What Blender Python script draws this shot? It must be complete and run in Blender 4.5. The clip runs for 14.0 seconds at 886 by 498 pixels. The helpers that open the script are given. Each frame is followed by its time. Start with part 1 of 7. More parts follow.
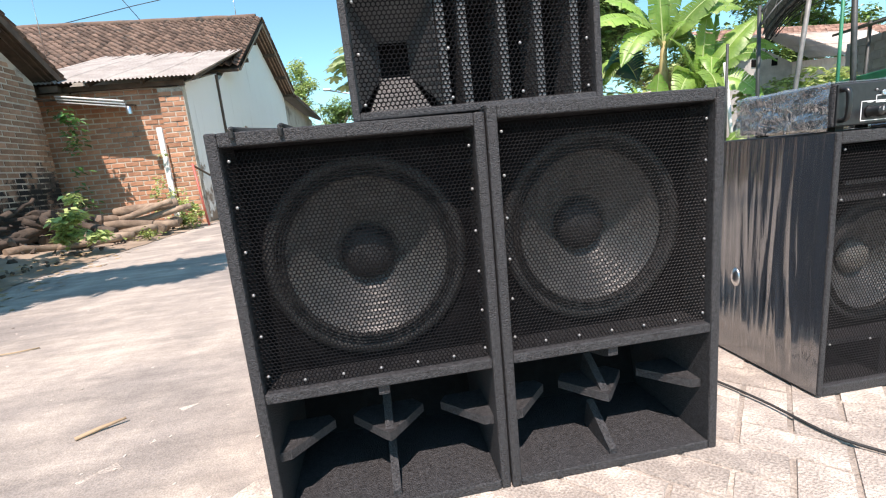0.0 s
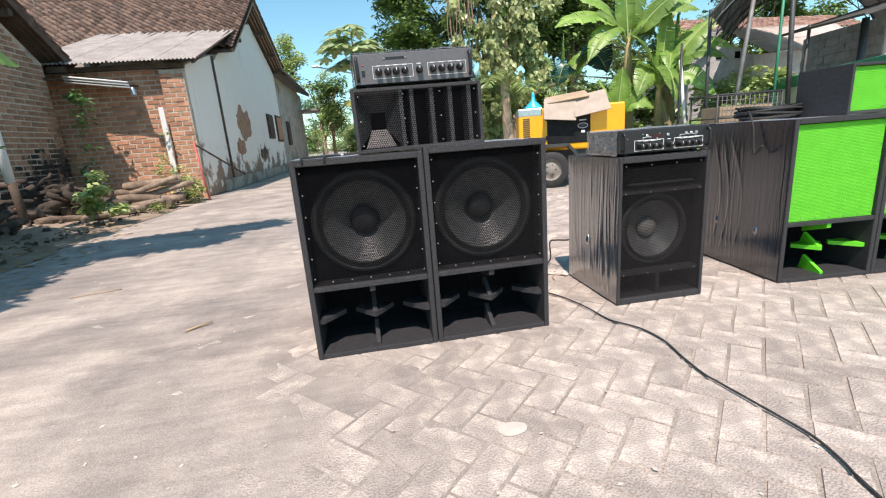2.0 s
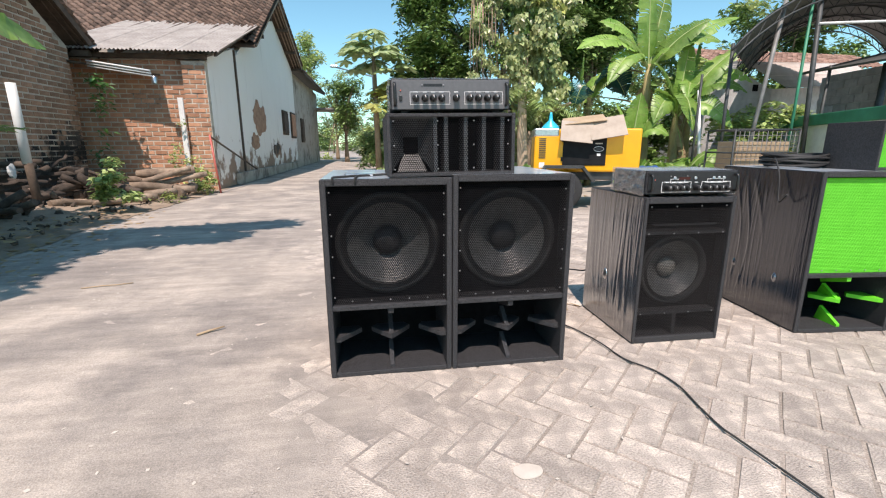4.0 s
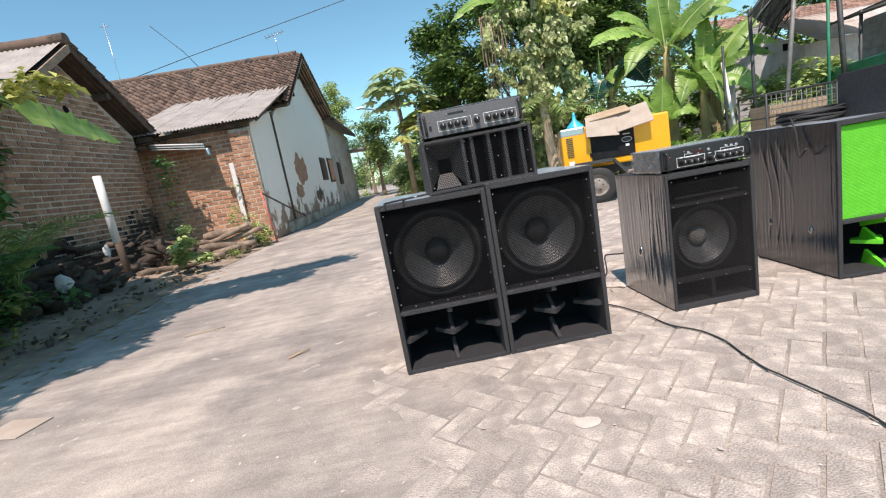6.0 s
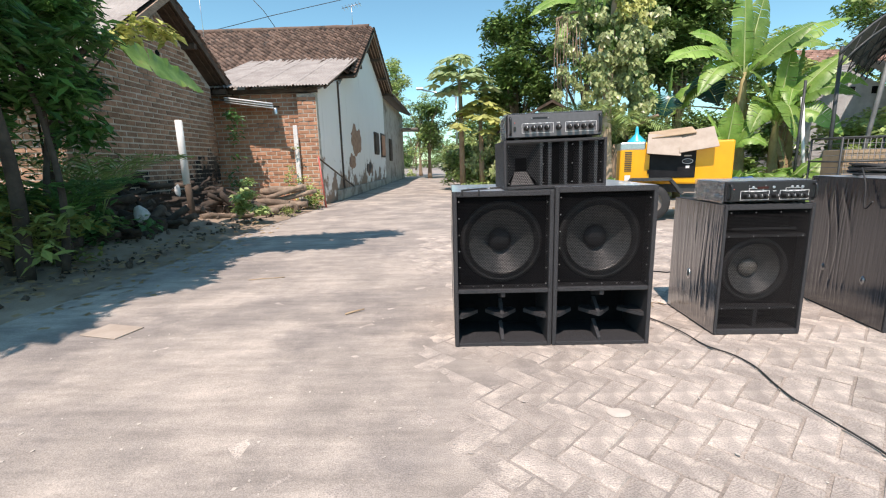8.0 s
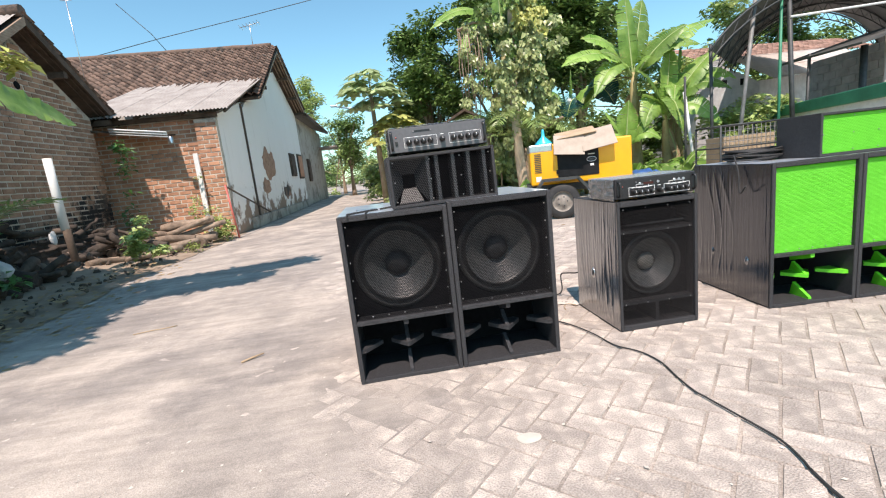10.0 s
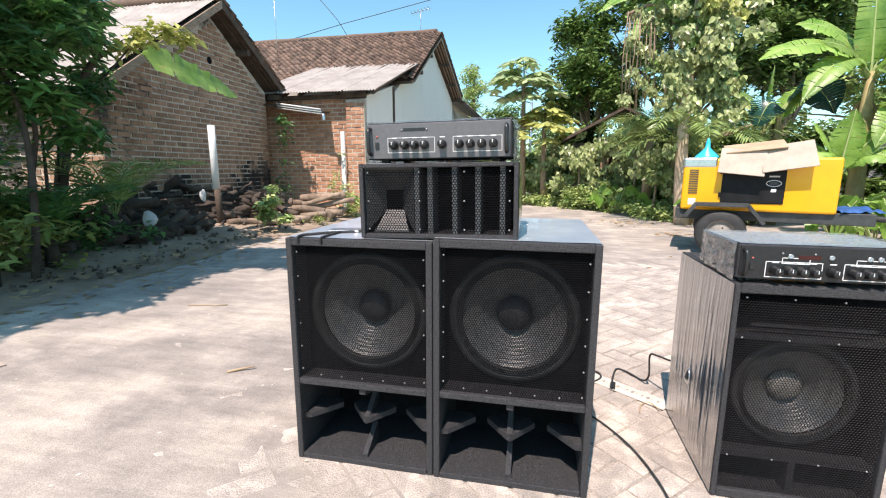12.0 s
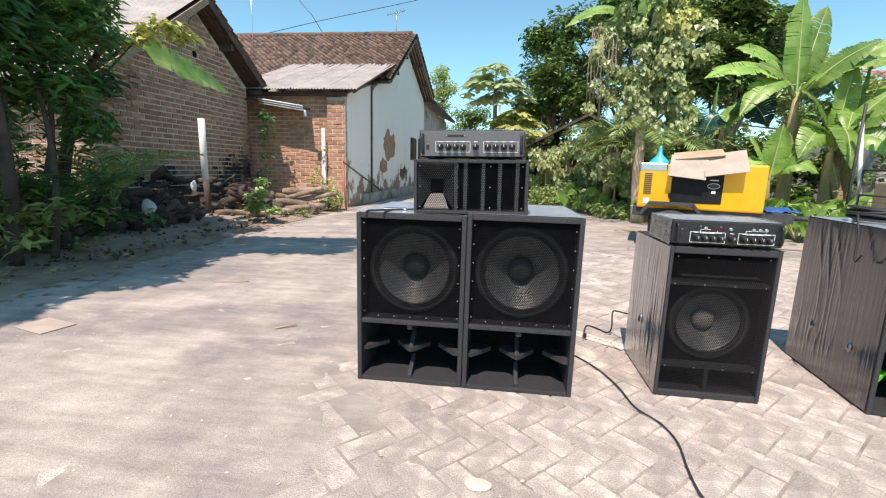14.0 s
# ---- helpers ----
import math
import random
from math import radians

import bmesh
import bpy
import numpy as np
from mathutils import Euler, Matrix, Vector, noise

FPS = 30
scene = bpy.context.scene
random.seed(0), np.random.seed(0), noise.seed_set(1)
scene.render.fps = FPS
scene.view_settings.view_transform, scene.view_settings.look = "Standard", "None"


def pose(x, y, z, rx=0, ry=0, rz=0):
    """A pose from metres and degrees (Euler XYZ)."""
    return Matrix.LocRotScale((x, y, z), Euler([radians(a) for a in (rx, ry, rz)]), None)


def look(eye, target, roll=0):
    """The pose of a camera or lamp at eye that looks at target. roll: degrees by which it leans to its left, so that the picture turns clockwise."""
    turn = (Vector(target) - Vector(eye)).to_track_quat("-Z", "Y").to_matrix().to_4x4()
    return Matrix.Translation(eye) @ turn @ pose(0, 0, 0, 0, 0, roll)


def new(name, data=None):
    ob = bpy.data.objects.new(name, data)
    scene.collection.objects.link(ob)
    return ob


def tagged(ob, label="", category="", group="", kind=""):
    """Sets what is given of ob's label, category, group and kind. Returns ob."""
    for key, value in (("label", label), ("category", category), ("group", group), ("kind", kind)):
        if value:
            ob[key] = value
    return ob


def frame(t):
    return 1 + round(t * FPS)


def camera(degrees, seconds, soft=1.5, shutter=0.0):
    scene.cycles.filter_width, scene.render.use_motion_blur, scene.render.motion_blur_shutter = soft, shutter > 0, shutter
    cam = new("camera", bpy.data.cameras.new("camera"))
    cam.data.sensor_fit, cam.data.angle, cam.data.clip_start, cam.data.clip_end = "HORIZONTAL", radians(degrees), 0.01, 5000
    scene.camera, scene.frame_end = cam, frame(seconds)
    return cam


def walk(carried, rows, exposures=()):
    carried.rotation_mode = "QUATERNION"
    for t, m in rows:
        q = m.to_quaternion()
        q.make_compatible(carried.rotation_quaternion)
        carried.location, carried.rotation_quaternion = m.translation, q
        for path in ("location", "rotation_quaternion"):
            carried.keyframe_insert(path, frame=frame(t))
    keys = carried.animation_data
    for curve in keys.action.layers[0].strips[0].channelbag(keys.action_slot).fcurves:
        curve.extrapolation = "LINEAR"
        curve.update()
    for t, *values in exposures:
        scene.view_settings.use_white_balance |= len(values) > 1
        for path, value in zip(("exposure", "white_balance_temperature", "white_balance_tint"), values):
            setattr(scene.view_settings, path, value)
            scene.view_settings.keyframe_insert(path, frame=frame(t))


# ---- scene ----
cam = camera(90.6, 14.0, soft=1.15)
PATH = [
    (0, (-0.212, -0.835, 0.715), (0.046, 1.111, 0.334), -5.5),
    (0.5, (-0.187, -1.088, 0.786), (0.09, 0.851, 0.38), -6.2),
    (1, (-0.208, -1.286, 0.812), (0.089, 0.646, 0.388), -6.1),
    (1.5, (-0.253, -1.491, 0.828), (0.052, 0.431, 0.37), -5.5),
    (2, (-0.219, -1.714, 0.84), (0.083, 0.202, 0.354), -4.5),
    (2.5, (-0.217, -1.864, 0.874), (0.076, 0.051, 0.379), -3.5),
    (3, (-0.239, -1.9, 0.892), (0.05, 0.019, 0.406), -2.5),
    (3.5, (-0.26, -1.823, 0.908), (0.031, 0.097, 0.43), -1.5),
    (4, (-0.295, -1.68, 0.924), (0.001, 0.244, 0.466), -0.1),
    (4.2, (-0.303, -1.645, 0.935), (-0.006, 0.281, 0.485), 1.6),
    (6.3, (-0.341, -2.062, 0.897), (-0.216, -0.096, 0.552), -12.9),
    (6.5, (-0.353, -2.14, 0.882), (-0.203, -0.177, 0.532), -14.0),
    (6.8, (-0.359, -2.212, 0.879), (-0.211, -0.25, 0.519), -8.2),
    (7, (-0.333, -2.212, 0.896), (-0.19, -0.254, 0.515), -5.8),
    (7.5, (-0.371, -2.176, 0.944), (-0.241, -0.218, 0.554), -1.5),
    (8, (-0.496, -2.155, 0.947), (-0.545, -0.193, 0.56), -1.5),
    (8.2, (-0.553, -2.162, 0.911), (-0.586, -0.191, 0.575), -5.3),
    (8.5, (-0.59, -2.146, 0.941), (-0.403, -0.19, 0.571), -7.4),
    (8.7, (-0.575, -2.15, 0.946), (-0.256, -0.213, 0.568), -7.0),
    (10.8, (0.03, -1.741, 0.983), (0.028, 0.231, 0.65), -4.2),
    (11, (0.12, -1.662, 0.989), (-0.058, 0.303, 0.655), -2.7),
    (11.5, (0.248, -1.49, 1.005), (-0.082, 0.453, 0.664), -1.2),
    (12, (0.311, -1.297, 1.024), (-0.101, 0.629, 0.668), 0.1),
    (12.5, (0.33, -1.304, 1.046), (-0.136, 0.609, 0.689), 1.3),
    (13, (0.357, -1.519, 1.035), (-0.129, 0.389, 0.681), 1.3),
    (13.5, (0.307, -1.718, 1.022), (-0.16, 0.194, 0.666), 1.2),
    (14, (0.143, -1.902, 1.002), (-0.109, 0.05, 0.644), 1.6),
]
walk(cam, [(t, look(eye, target, roll)) for t, eye, target, roll in PATH], exposures=[(0, 0.72, 6750, 14), (1.5, 0.42, 6750, 14), (3, 0.29, 6750, 14), (7.5, 0.25, 6750, 14), (8.5, 0.35, 6750, 14), (11, 0.5, 6750, 14), (12.5, 0.65, 6750, 14), (14, 0.4, 6750, 14)])

# ---- world, sun, exposure ----
SUN_EL, SUN_AZ = 60.0, 191.0
world = bpy.data.worlds.new("sky")
scene.world = world
world.use_nodes = True
_wn = world.node_tree.nodes
_sky = _wn.new("ShaderNodeTexSky")
_sky.sky_type, _sky.sun_disc = "NISHITA", False
_sky.sun_elevation, _sky.sun_rotation = radians(SUN_EL), radians(SUN_AZ)
_sky.air_density, _sky.dust_density, _sky.ozone_density = 1.0, 0.25, 0.6
_tint = _wn.new("ShaderNodeMix")
_tint.data_type, _tint.blend_type = "RGBA", "MULTIPLY"
_tint.inputs[0].default_value, _tint.inputs[7].default_value = 1.0, (0.79, 1.15, 1.11, 1)
world.node_tree.links.new(_sky.outputs[0], _tint.inputs[6])
world.node_tree.links.new(_tint.outputs[2], _wn["Background"].inputs[0])
_wn["Background"].inputs[1].default_value = 0.14
sun = new("sun", bpy.data.lights.new("sun", "SUN"))
sun.data.energy, sun.data.angle, sun.data.color = 4.95, radians(0.55), (1.0, 0.88, 0.81)
_az = radians(SUN_AZ)
_from = Vector((math.sin(_az) * math.cos(radians(SUN_EL)), math.cos(_az) * math.cos(radians(SUN_EL)), math.sin(radians(SUN_EL))))
sun.matrix_world = look(_from * 30, (0, 0, 0))

# ---- materials ----
R = random.Random(7)


def mat(name, c1, c2, scale=4.0, rough=0.7, metal=0.0, bump=0.15, bscale=60.0, spec=0.5, rnd=0.0, stain=None, stain_scale=1.5,
        stain_at=(0.55, 0.7), stretch=(1, 1, 1), island=0.0, bdist=0.01, trans=0.0, rough2=None, coat=0.0, grain=0.0, streak=0.0):
    """A two-scale noise material: colour between c1 and c2, an optional stain colour, fine relief."""
    m = bpy.data.materials.new(name)
    m.use_nodes = True
    nt = m.node_tree
    n, l = nt.nodes, nt.links.new
    b = n["Principled BSDF"]
    tc, mp = n.new("ShaderNodeTexCoord"), n.new("ShaderNodeMapping")
    mp.inputs["Scale"].default_value = stretch
    l(tc.outputs["Object"], mp.inputs[0])
    nz = n.new("ShaderNodeTexNoise")
    nz.inputs["Scale"].default_value, nz.inputs["Detail"].default_value, nz.inputs["Roughness"].default_value = scale, 7, 0.62
    l(mp.outputs[0], nz.inputs[0])
    rp = n.new("ShaderNodeValToRGB")
    rp.color_ramp.elements[0].position, rp.color_ramp.elements[1].position = 0.32, 0.68
    rp.color_ramp.elements[0].color, rp.color_ramp.elements[1].color = (*c1, 1), (*c2, 1)
    l(nz.outputs[0], rp.inputs[0])
    col = rp.outputs[0]
    fine = n.new("ShaderNodeTexNoise")
    fine.inputs["Scale"].default_value, fine.inputs["Detail"].default_value = bscale, 4
    l(mp.outputs[0], fine.inputs[0])
    if stain:
        sn = n.new("ShaderNodeTexNoise")
        sn.inputs["Scale"].default_value, sn.inputs["Detail"].default_value, sn.inputs["Roughness"].default_value = stain_scale, 8, 0.7
        l(tc.outputs["Object"], sn.inputs[0])
        sr = n.new("ShaderNodeMapRange")
        sr.inputs[1].default_value, sr.inputs[2].default_value = stain_at
        l(sn.outputs[0], sr.inputs[0])
        mx = n.new("ShaderNodeMix")
        mx.data_type = "RGBA"
        l(sr.outputs[0], mx.inputs[0]), l(col, mx.inputs[6])
        mx.inputs[7].default_value = (*stain, 1)
        col = mx.outputs[2]
    if grain or streak:
        # fine grit, and dust swept into streaks along the paving's diagonal
        dm, dn = n.new("ShaderNodeMapping"), n.new("ShaderNodeTexNoise")
        dm.inputs["Rotation"].default_value, dm.inputs["Scale"].default_value = (0, 0, radians(32)), (1.3, 6.5, 1)
        dn.inputs["Scale"].default_value, dn.inputs["Detail"].default_value, dn.inputs["Roughness"].default_value = 1.6, 7, 0.68
        l(tc.outputs["Object"], dm.inputs[0]), l(dm.outputs[0], dn.inputs[0])
        g1, g2, gm, gh = n.new("ShaderNodeMapRange"), n.new("ShaderNodeMapRange"), n.new("ShaderNodeMath"), n.new("ShaderNodeHueSaturation")
        for node, amount, src in ((g1, grain, fine), (g2, streak, dn)):
            node.inputs[1].default_value, node.inputs[2].default_value = 0.3, 0.7
            node.inputs[3].default_value, node.inputs[4].default_value = 1 - amount, 1 + amount
            l(src.outputs[0], node.inputs[0])
        gm.operation = "MULTIPLY"
        l(g1.outputs[0], gm.inputs[0]), l(g2.outputs[0], gm.inputs[1]), l(gm.outputs[0], gh.inputs["Value"]), l(col, gh.inputs["Color"])
        col = gh.outputs[0]
    if rnd or island:
        src = n.new("ShaderNodeObjectInfo").outputs["Random"] if rnd else n.new("ShaderNodeNewGeometry").outputs["Random Per Island"]
        amount = rnd or island
        mr = n.new("ShaderNodeMapRange")
        mr.inputs[3].default_value, mr.inputs[4].default_value = 1 - amount, 1 + amount
        l(src, mr.inputs[0])
        hs = n.new("ShaderNodeHueSaturation")
        l(mr.outputs[0], hs.inputs["Value"]), l(col, hs.inputs["Color"])
        col = hs.outputs[0]
    l(col, b.inputs["Base Color"])
    rr = n.new("ShaderNodeMapRange")
    rr.inputs[3].default_value, rr.inputs[4].default_value = rough, rough if rough2 is None else rough2
    l(nz.outputs[0], rr.inputs[0]), l(rr.outputs[0], b.inputs["Roughness"])
    b.inputs["Metallic"].default_value = metal
    b.inputs["Specular IOR Level"].default_value = spec
    b.inputs["Coat Weight"].default_value = coat
    b.inputs["Coat Roughness"].default_value = 0.08
    if bump:
        bp = n.new("ShaderNodeBump")
        bp.inputs["Strength"].default_value, bp.inputs["Distance"].default_value = bump, bdist
        l(fine.outputs[0], bp.inputs["Height"]), l(bp.outputs[0], b.inputs["Normal"])
    if trans:
        tr, ms = n.new("ShaderNodeBsdfTranslucent"), n.new("ShaderNodeMixShader")
        l(col, tr.inputs[0])
        ms.inputs[0].default_value = trans
        l(b.outputs[0], ms.inputs[1]), l(tr.outputs[0], ms.inputs[2]), l(ms.outputs[0], n["Material Output"].inputs[0])
    return m


def film_skin(name, colour, rough, ior):
    """Black cabinet paint under tightly stretched clear film: a dark body and a bright glossy skin with fine upright creases."""
    m = bpy.data.materials.new(name)
    m.use_nodes = True
    n, l = m.node_tree.nodes, m.node_tree.links.new
    b = n["Principled BSDF"]
    tc, mp, nz, ft = n.new("ShaderNodeTexCoord"), n.new("ShaderNodeMapping"), n.new("ShaderNodeTexNoise"), n.new("ShaderNodeTexNoise")
    mp.inputs["Scale"].default_value = (9, 9, 0.55)
    l(tc.outputs["Object"], mp.inputs[0]), l(mp.outputs[0], nz.inputs[0]), l(tc.outputs["Object"], ft.inputs[0])
    nz.inputs["Scale"].default_value, nz.inputs["Detail"].default_value = 6, 3
    ft.inputs["Scale"].default_value, ft.inputs["Detail"].default_value = 5, 5
    bp = n.new("ShaderNodeBump")
    bp.inputs["Strength"].default_value, bp.inputs["Distance"].default_value = 0.26, 0.008
    l(nz.outputs[0], bp.inputs["Height"])
    rr = n.new("ShaderNodeMapRange")
    rr.inputs[1].default_value, rr.inputs[2].default_value = 0.35, 0.7
    rr.inputs[3].default_value, rr.inputs[4].default_value = 0.04, rough
    l(ft.outputs[0], rr.inputs[0])
    b.inputs["Base Color"].default_value = (*colour, 1)
    b.inputs["IOR"].default_value = ior
    b.inputs["Roughness"].default_value = rough
    b.inputs["Coat Weight"].default_value, b.inputs["Coat IOR"].default_value = 1.0, ior
    l(rr.outputs[0], b.inputs["Coat Roughness"])
    l(bp.outputs[0], b.inputs["Normal"]), l(bp.outputs[0], b.inputs["Coat Normal"])
    return m


def weathered_wall(name, c1, c2, dirt):
    """Old limewash: soft mottling, rain streaks running down, flaked patches and a ragged dirty foot."""
    m = bpy.data.materials.new(name)
    m.use_nodes = True
    n, l = m.node_tree.nodes, m.node_tree.links.new
    b = n["Principled BSDF"]
    tc = n.new("ShaderNodeTexCoord")

    def tex(scale, detail, stretch):
        mp, nz = n.new("ShaderNodeMapping"), n.new("ShaderNodeTexNoise")
        mp.inputs["Scale"].default_value = stretch
        nz.inputs["Scale"].default_value, nz.inputs["Detail"].default_value, nz.inputs["Roughness"].default_value = scale, detail, 0.65
        l(tc.outputs["Object"], mp.inputs[0]), l(mp.outputs[0], nz.inputs[0])
        return nz.outputs[0]

    def ranged(src, a, z, lo=0.0, hi=1.0):
        r = n.new("ShaderNodeMapRange")
        r.inputs[1].default_value, r.inputs[2].default_value, r.inputs[3].default_value, r.inputs[4].default_value = a, z, lo, hi
        l(src, r.inputs[0])
        return r.outputs[0]

    def blend(fac, a, colour):
        mx = n.new("ShaderNodeMix")
        mx.data_type = "RGBA"
        l(fac, mx.inputs[0]), l(a, mx.inputs[6])
        mx.inputs[7].default_value = (*colour, 1)
        return mx.outputs[2]

    def op(kind, a, c):
        q = n.new("ShaderNodeMath")
        q.operation = kind
        l(a, q.inputs[0])
        if isinstance(c, float):
            q.inputs[1].default_value = c
        else:
            l(c, q.inputs[1])
        return q.outputs[0]

    rp = n.new("ShaderNodeValToRGB")
    rp.color_ramp.elements[0].color, rp.color_ramp.elements[1].color = (*c1, 1), (*c2, 1)
    l(tex(1.2, 6, (1, 1, 1)), rp.inputs[0])
    streak = ranged(tex(2.2, 6, (2.2, 2.2, 0.16)), 0.60, 0.74, 0.0, 0.5)
    col = blend(streak, rp.outputs[0], (0.46, 0.41, 0.35))
    sep = n.new("ShaderNodeSeparateXYZ")
    l(tc.outputs["Object"], sep.inputs[0])
    # flakes gather where splashed rain has loosened the limewash, up to about a metre
    height = ranged(sep.outputs[2], 0.1, 1.9, 0.22, -0.14)
    flake = ranged(op("ADD", tex(1.5, 8, (1, 1, 1)), height), 0.60, 0.66)
    col = blend(flake, col, dirt)
    l(col, b.inputs["Base Color"])
    b.inputs["Roughness"].default_value = 0.92
    bp = n.new("ShaderNodeBump")
    bp.inputs["Strength"].default_value, bp.inputs["Distance"].default_value = 0.4, 0.02
    l(op("ADD", op("MULTIPLY", flake, -1.0), tex(30, 4, (1, 1, 1))), bp.inputs["Height"]), l(bp.outputs[0], b.inputs["Normal"])
    return m


def glassy(name, tint, rough, mixin):
    """Clear wrapping film: mostly see-through with a glossy skin."""
    m = bpy.data.materials.new(name)
    m.use_nodes = True
    nt = m.node_tree
    n, l = nt.nodes, nt.links.new
    tp, gl, ms = n.new("ShaderNodeBsdfTransparent"), n.new("ShaderNodeBsdfGlossy"), n.new("ShaderNodeMixShader")
    tp.inputs[0].default_value = (*tint, 1)
    gl.inputs["Roughness"].default_value = rough
    tc, nz, mr, bp = n.new("ShaderNodeTexCoord"), n.new("ShaderNodeTexNoise"), n.new("ShaderNodeMapRange"), n.new("ShaderNodeBump")
    nz.inputs["Scale"].default_value, nz.inputs["Detail"].default_value, nz.inputs["Distortion"].default_value = 34, 3, 2.4
    l(tc.outputs["Object"], nz.inputs[0]), l(nz.outputs[0], mr.inputs[0])
    mr.inputs[1].default_value, mr.inputs[2].default_value = 0.3, 0.7
    mr.inputs[3].default_value, mr.inputs[4].default_value = mixin * 0.4, mixin * 1.6
    bp.inputs["Strength"].default_value, bp.inputs["Distance"].default_value = 0.5, 0.012
    l(nz.outputs[0], bp.inputs["Height"]), l(bp.outputs[0], gl.inputs["Normal"])
    df, both = n.new("ShaderNodeBsdfDiffuse"), n.new("ShaderNodeMixShader")
    df.inputs[0].default_value = (0.8, 0.82, 0.85, 1)
    both.inputs[0].default_value = 0.22
    l(gl.outputs[0], both.inputs[1]), l(df.outputs[0], both.inputs[2])
    l(mr.outputs[0], ms.inputs[0]), l(tp.outputs[0], ms.inputs[1]), l(both.outputs[0], ms.inputs[2]), l(ms.outputs[0], n["Material Output"].inputs[0])
    return m


SAND = mat("sandy_concrete", (0.265, 0.235, 0.207), (0.52, 0.452, 0.383), 1.5, 0.92, bump=0.5, bscale=230, bdist=0.006, stain=(0.265, 0.235, 0.21), stain_scale=0.9, stain_at=(0.46, 0.60), grain=0.26, streak=0.24)
EARTH = mat("earth", (0.20, 0.148, 0.105), (0.40, 0.315, 0.235), 2.0, 0.95, bump=0.5, bscale=40)
BLOCK = mat("paving_block", (0.32, 0.28, 0.245), (0.53, 0.46, 0.40), 7.0, 0.9, bump=0.9, bscale=170, bdist=0.008, stain=(0.62, 0.54, 0.46), stain_scale=3.4, stain_at=(0.52, 0.60), island=0.10, grain=0.26, streak=0.10)
BLOCKO = mat("paving_block_single", (0.32, 0.28, 0.245), (0.53, 0.46, 0.40), 14.0, 0.9, bump=0.9, bscale=170, bdist=0.008, stain=(0.62, 0.54, 0.46), stain_scale=9, stain_at=(0.54, 0.62), rnd=0.18, grain=0.26)
JOINT = mat("joint_dust", (0.22, 0.192, 0.165), (0.47, 0.405, 0.345), 3, 0.95, bump=0.7, bscale=150, grain=0.3)
CAB = mat("textured_black_paint", (0.012, 0.012, 0.0135), (0.062, 0.062, 0.066), 170, 0.55, bump=1.0, bscale=330, bdist=0.005, spec=0.4)
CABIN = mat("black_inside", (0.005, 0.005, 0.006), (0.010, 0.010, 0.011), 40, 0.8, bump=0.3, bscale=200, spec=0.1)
GRILLE = mat("black_perforated_steel", (0.004, 0.004, 0.005), (0.009, 0.009, 0.010), 30, 0.45, 0.0, bump=0.0, spec=0.10)
CONE = mat("pressed_paper_cone", (0.062, 0.062, 0.06), (0.105, 0.102, 0.098), 30, 0.40, bump=0.15, bscale=150, spec=0.6)
# Lighter than the black paint: sunlight on the slats is put into the colour.
SLAT = mat("slat_with_sunlight", (0.075, 0.075, 0.078), (0.15, 0.15, 0.155), 150, 0.6, bump=0.6, bscale=300, bdist=0.004)
HORN = mat("smooth_horn", (0.05, 0.05, 0.052), (0.08, 0.08, 0.082), 20, 0.42, bump=0.05, spec=0.7, coat=0.1)
CAP = mat("dust_cap", (0.018, 0.018, 0.019), (0.03, 0.03, 0.032), 30, 0.6, bump=0.2)
CAPL = mat("pale_dust_cap", (0.15, 0.14, 0.125), (0.24, 0.22, 0.195), 30, 0.4, bump=0.1)
RUBBER = mat("rubber", (0.018, 0.018, 0.018), (0.035, 0.035, 0.035), 14, 0.65, bump=0.25, bscale=120)
STEEL = mat("zinc_steel", (0.55, 0.55, 0.56), (0.72, 0.72, 0.73), 40, 0.3, 1.0, bump=0.05)
DARKSTEEL = mat("dark_painted_steel", (0.03, 0.035, 0.035), (0.07, 0.075, 0.075), 8, 0.55, 0.2, bump=0.2)
FILM = film_skin("shiny_wrapped_side", (0.045, 0.052, 0.064), 0.24, 2.0)
FILMD = film_skin("dark_wrapped_side", (0.016, 0.020, 0.029), 0.20, 1.5)
# Clear film over black; the sky's pale sheen is put into its metallic colour.
FILMTOP = mat("sky_sheen_wrapped_top", (0.62, 0.68, 0.74), (0.76, 0.80, 0.84), 5, 0.45, bump=0.3, bscale=12, bdist=0.01, spec=1.0, rough2=0.6, coat=0.5, metal=0.8)
CLEAR = glassy("clear_film", (0.93, 0.94, 0.95), 0.14, 0.5)
RIMM = mat("dusty_rim", (0.16, 0.14, 0.12), (0.32, 0.29, 0.25), 12, 0.7, bump=0.2)
GREYPOST = mat("grey_post", (0.14, 0.14, 0.135), (0.26, 0.26, 0.25), 6, 0.6, 0.2, bump=0.1)
# Darker copy of the bark; shade under the crown is put into its colour.
BARKD = mat("shade_darkened_bark", (0.035, 0.027, 0.02), (0.085, 0.066, 0.048), 7, 0.95, bump=0.9, bscale=30)
GREEN = mat("lime_green_paint", (0.10, 0.55, 0.015), (0.14, 0.66, 0.03), 20, 0.5, bump=0.1, bscale=150)
GREENFOAM = mat("lime_green_foam", (0.09, 0.52, 0.015), (0.12, 0.60, 0.02), 60, 0.9, bump=0.4, bscale=300)
PANEL = mat("grey_front_panel", (0.10, 0.10, 0.105), (0.125, 0.125, 0.13), 60, 0.45, bump=0.05)
PANELB = mat("black_front_panel", (0.012, 0.012, 0.013), (0.02, 0.02, 0.022), 60, 0.4, bump=0.05)
MATBLACK = mat("matt_black_enamel", (0.008, 0.008, 0.009), (0.016, 0.016, 0.017), 8, 0.6, bump=0.05, spec=0.2)
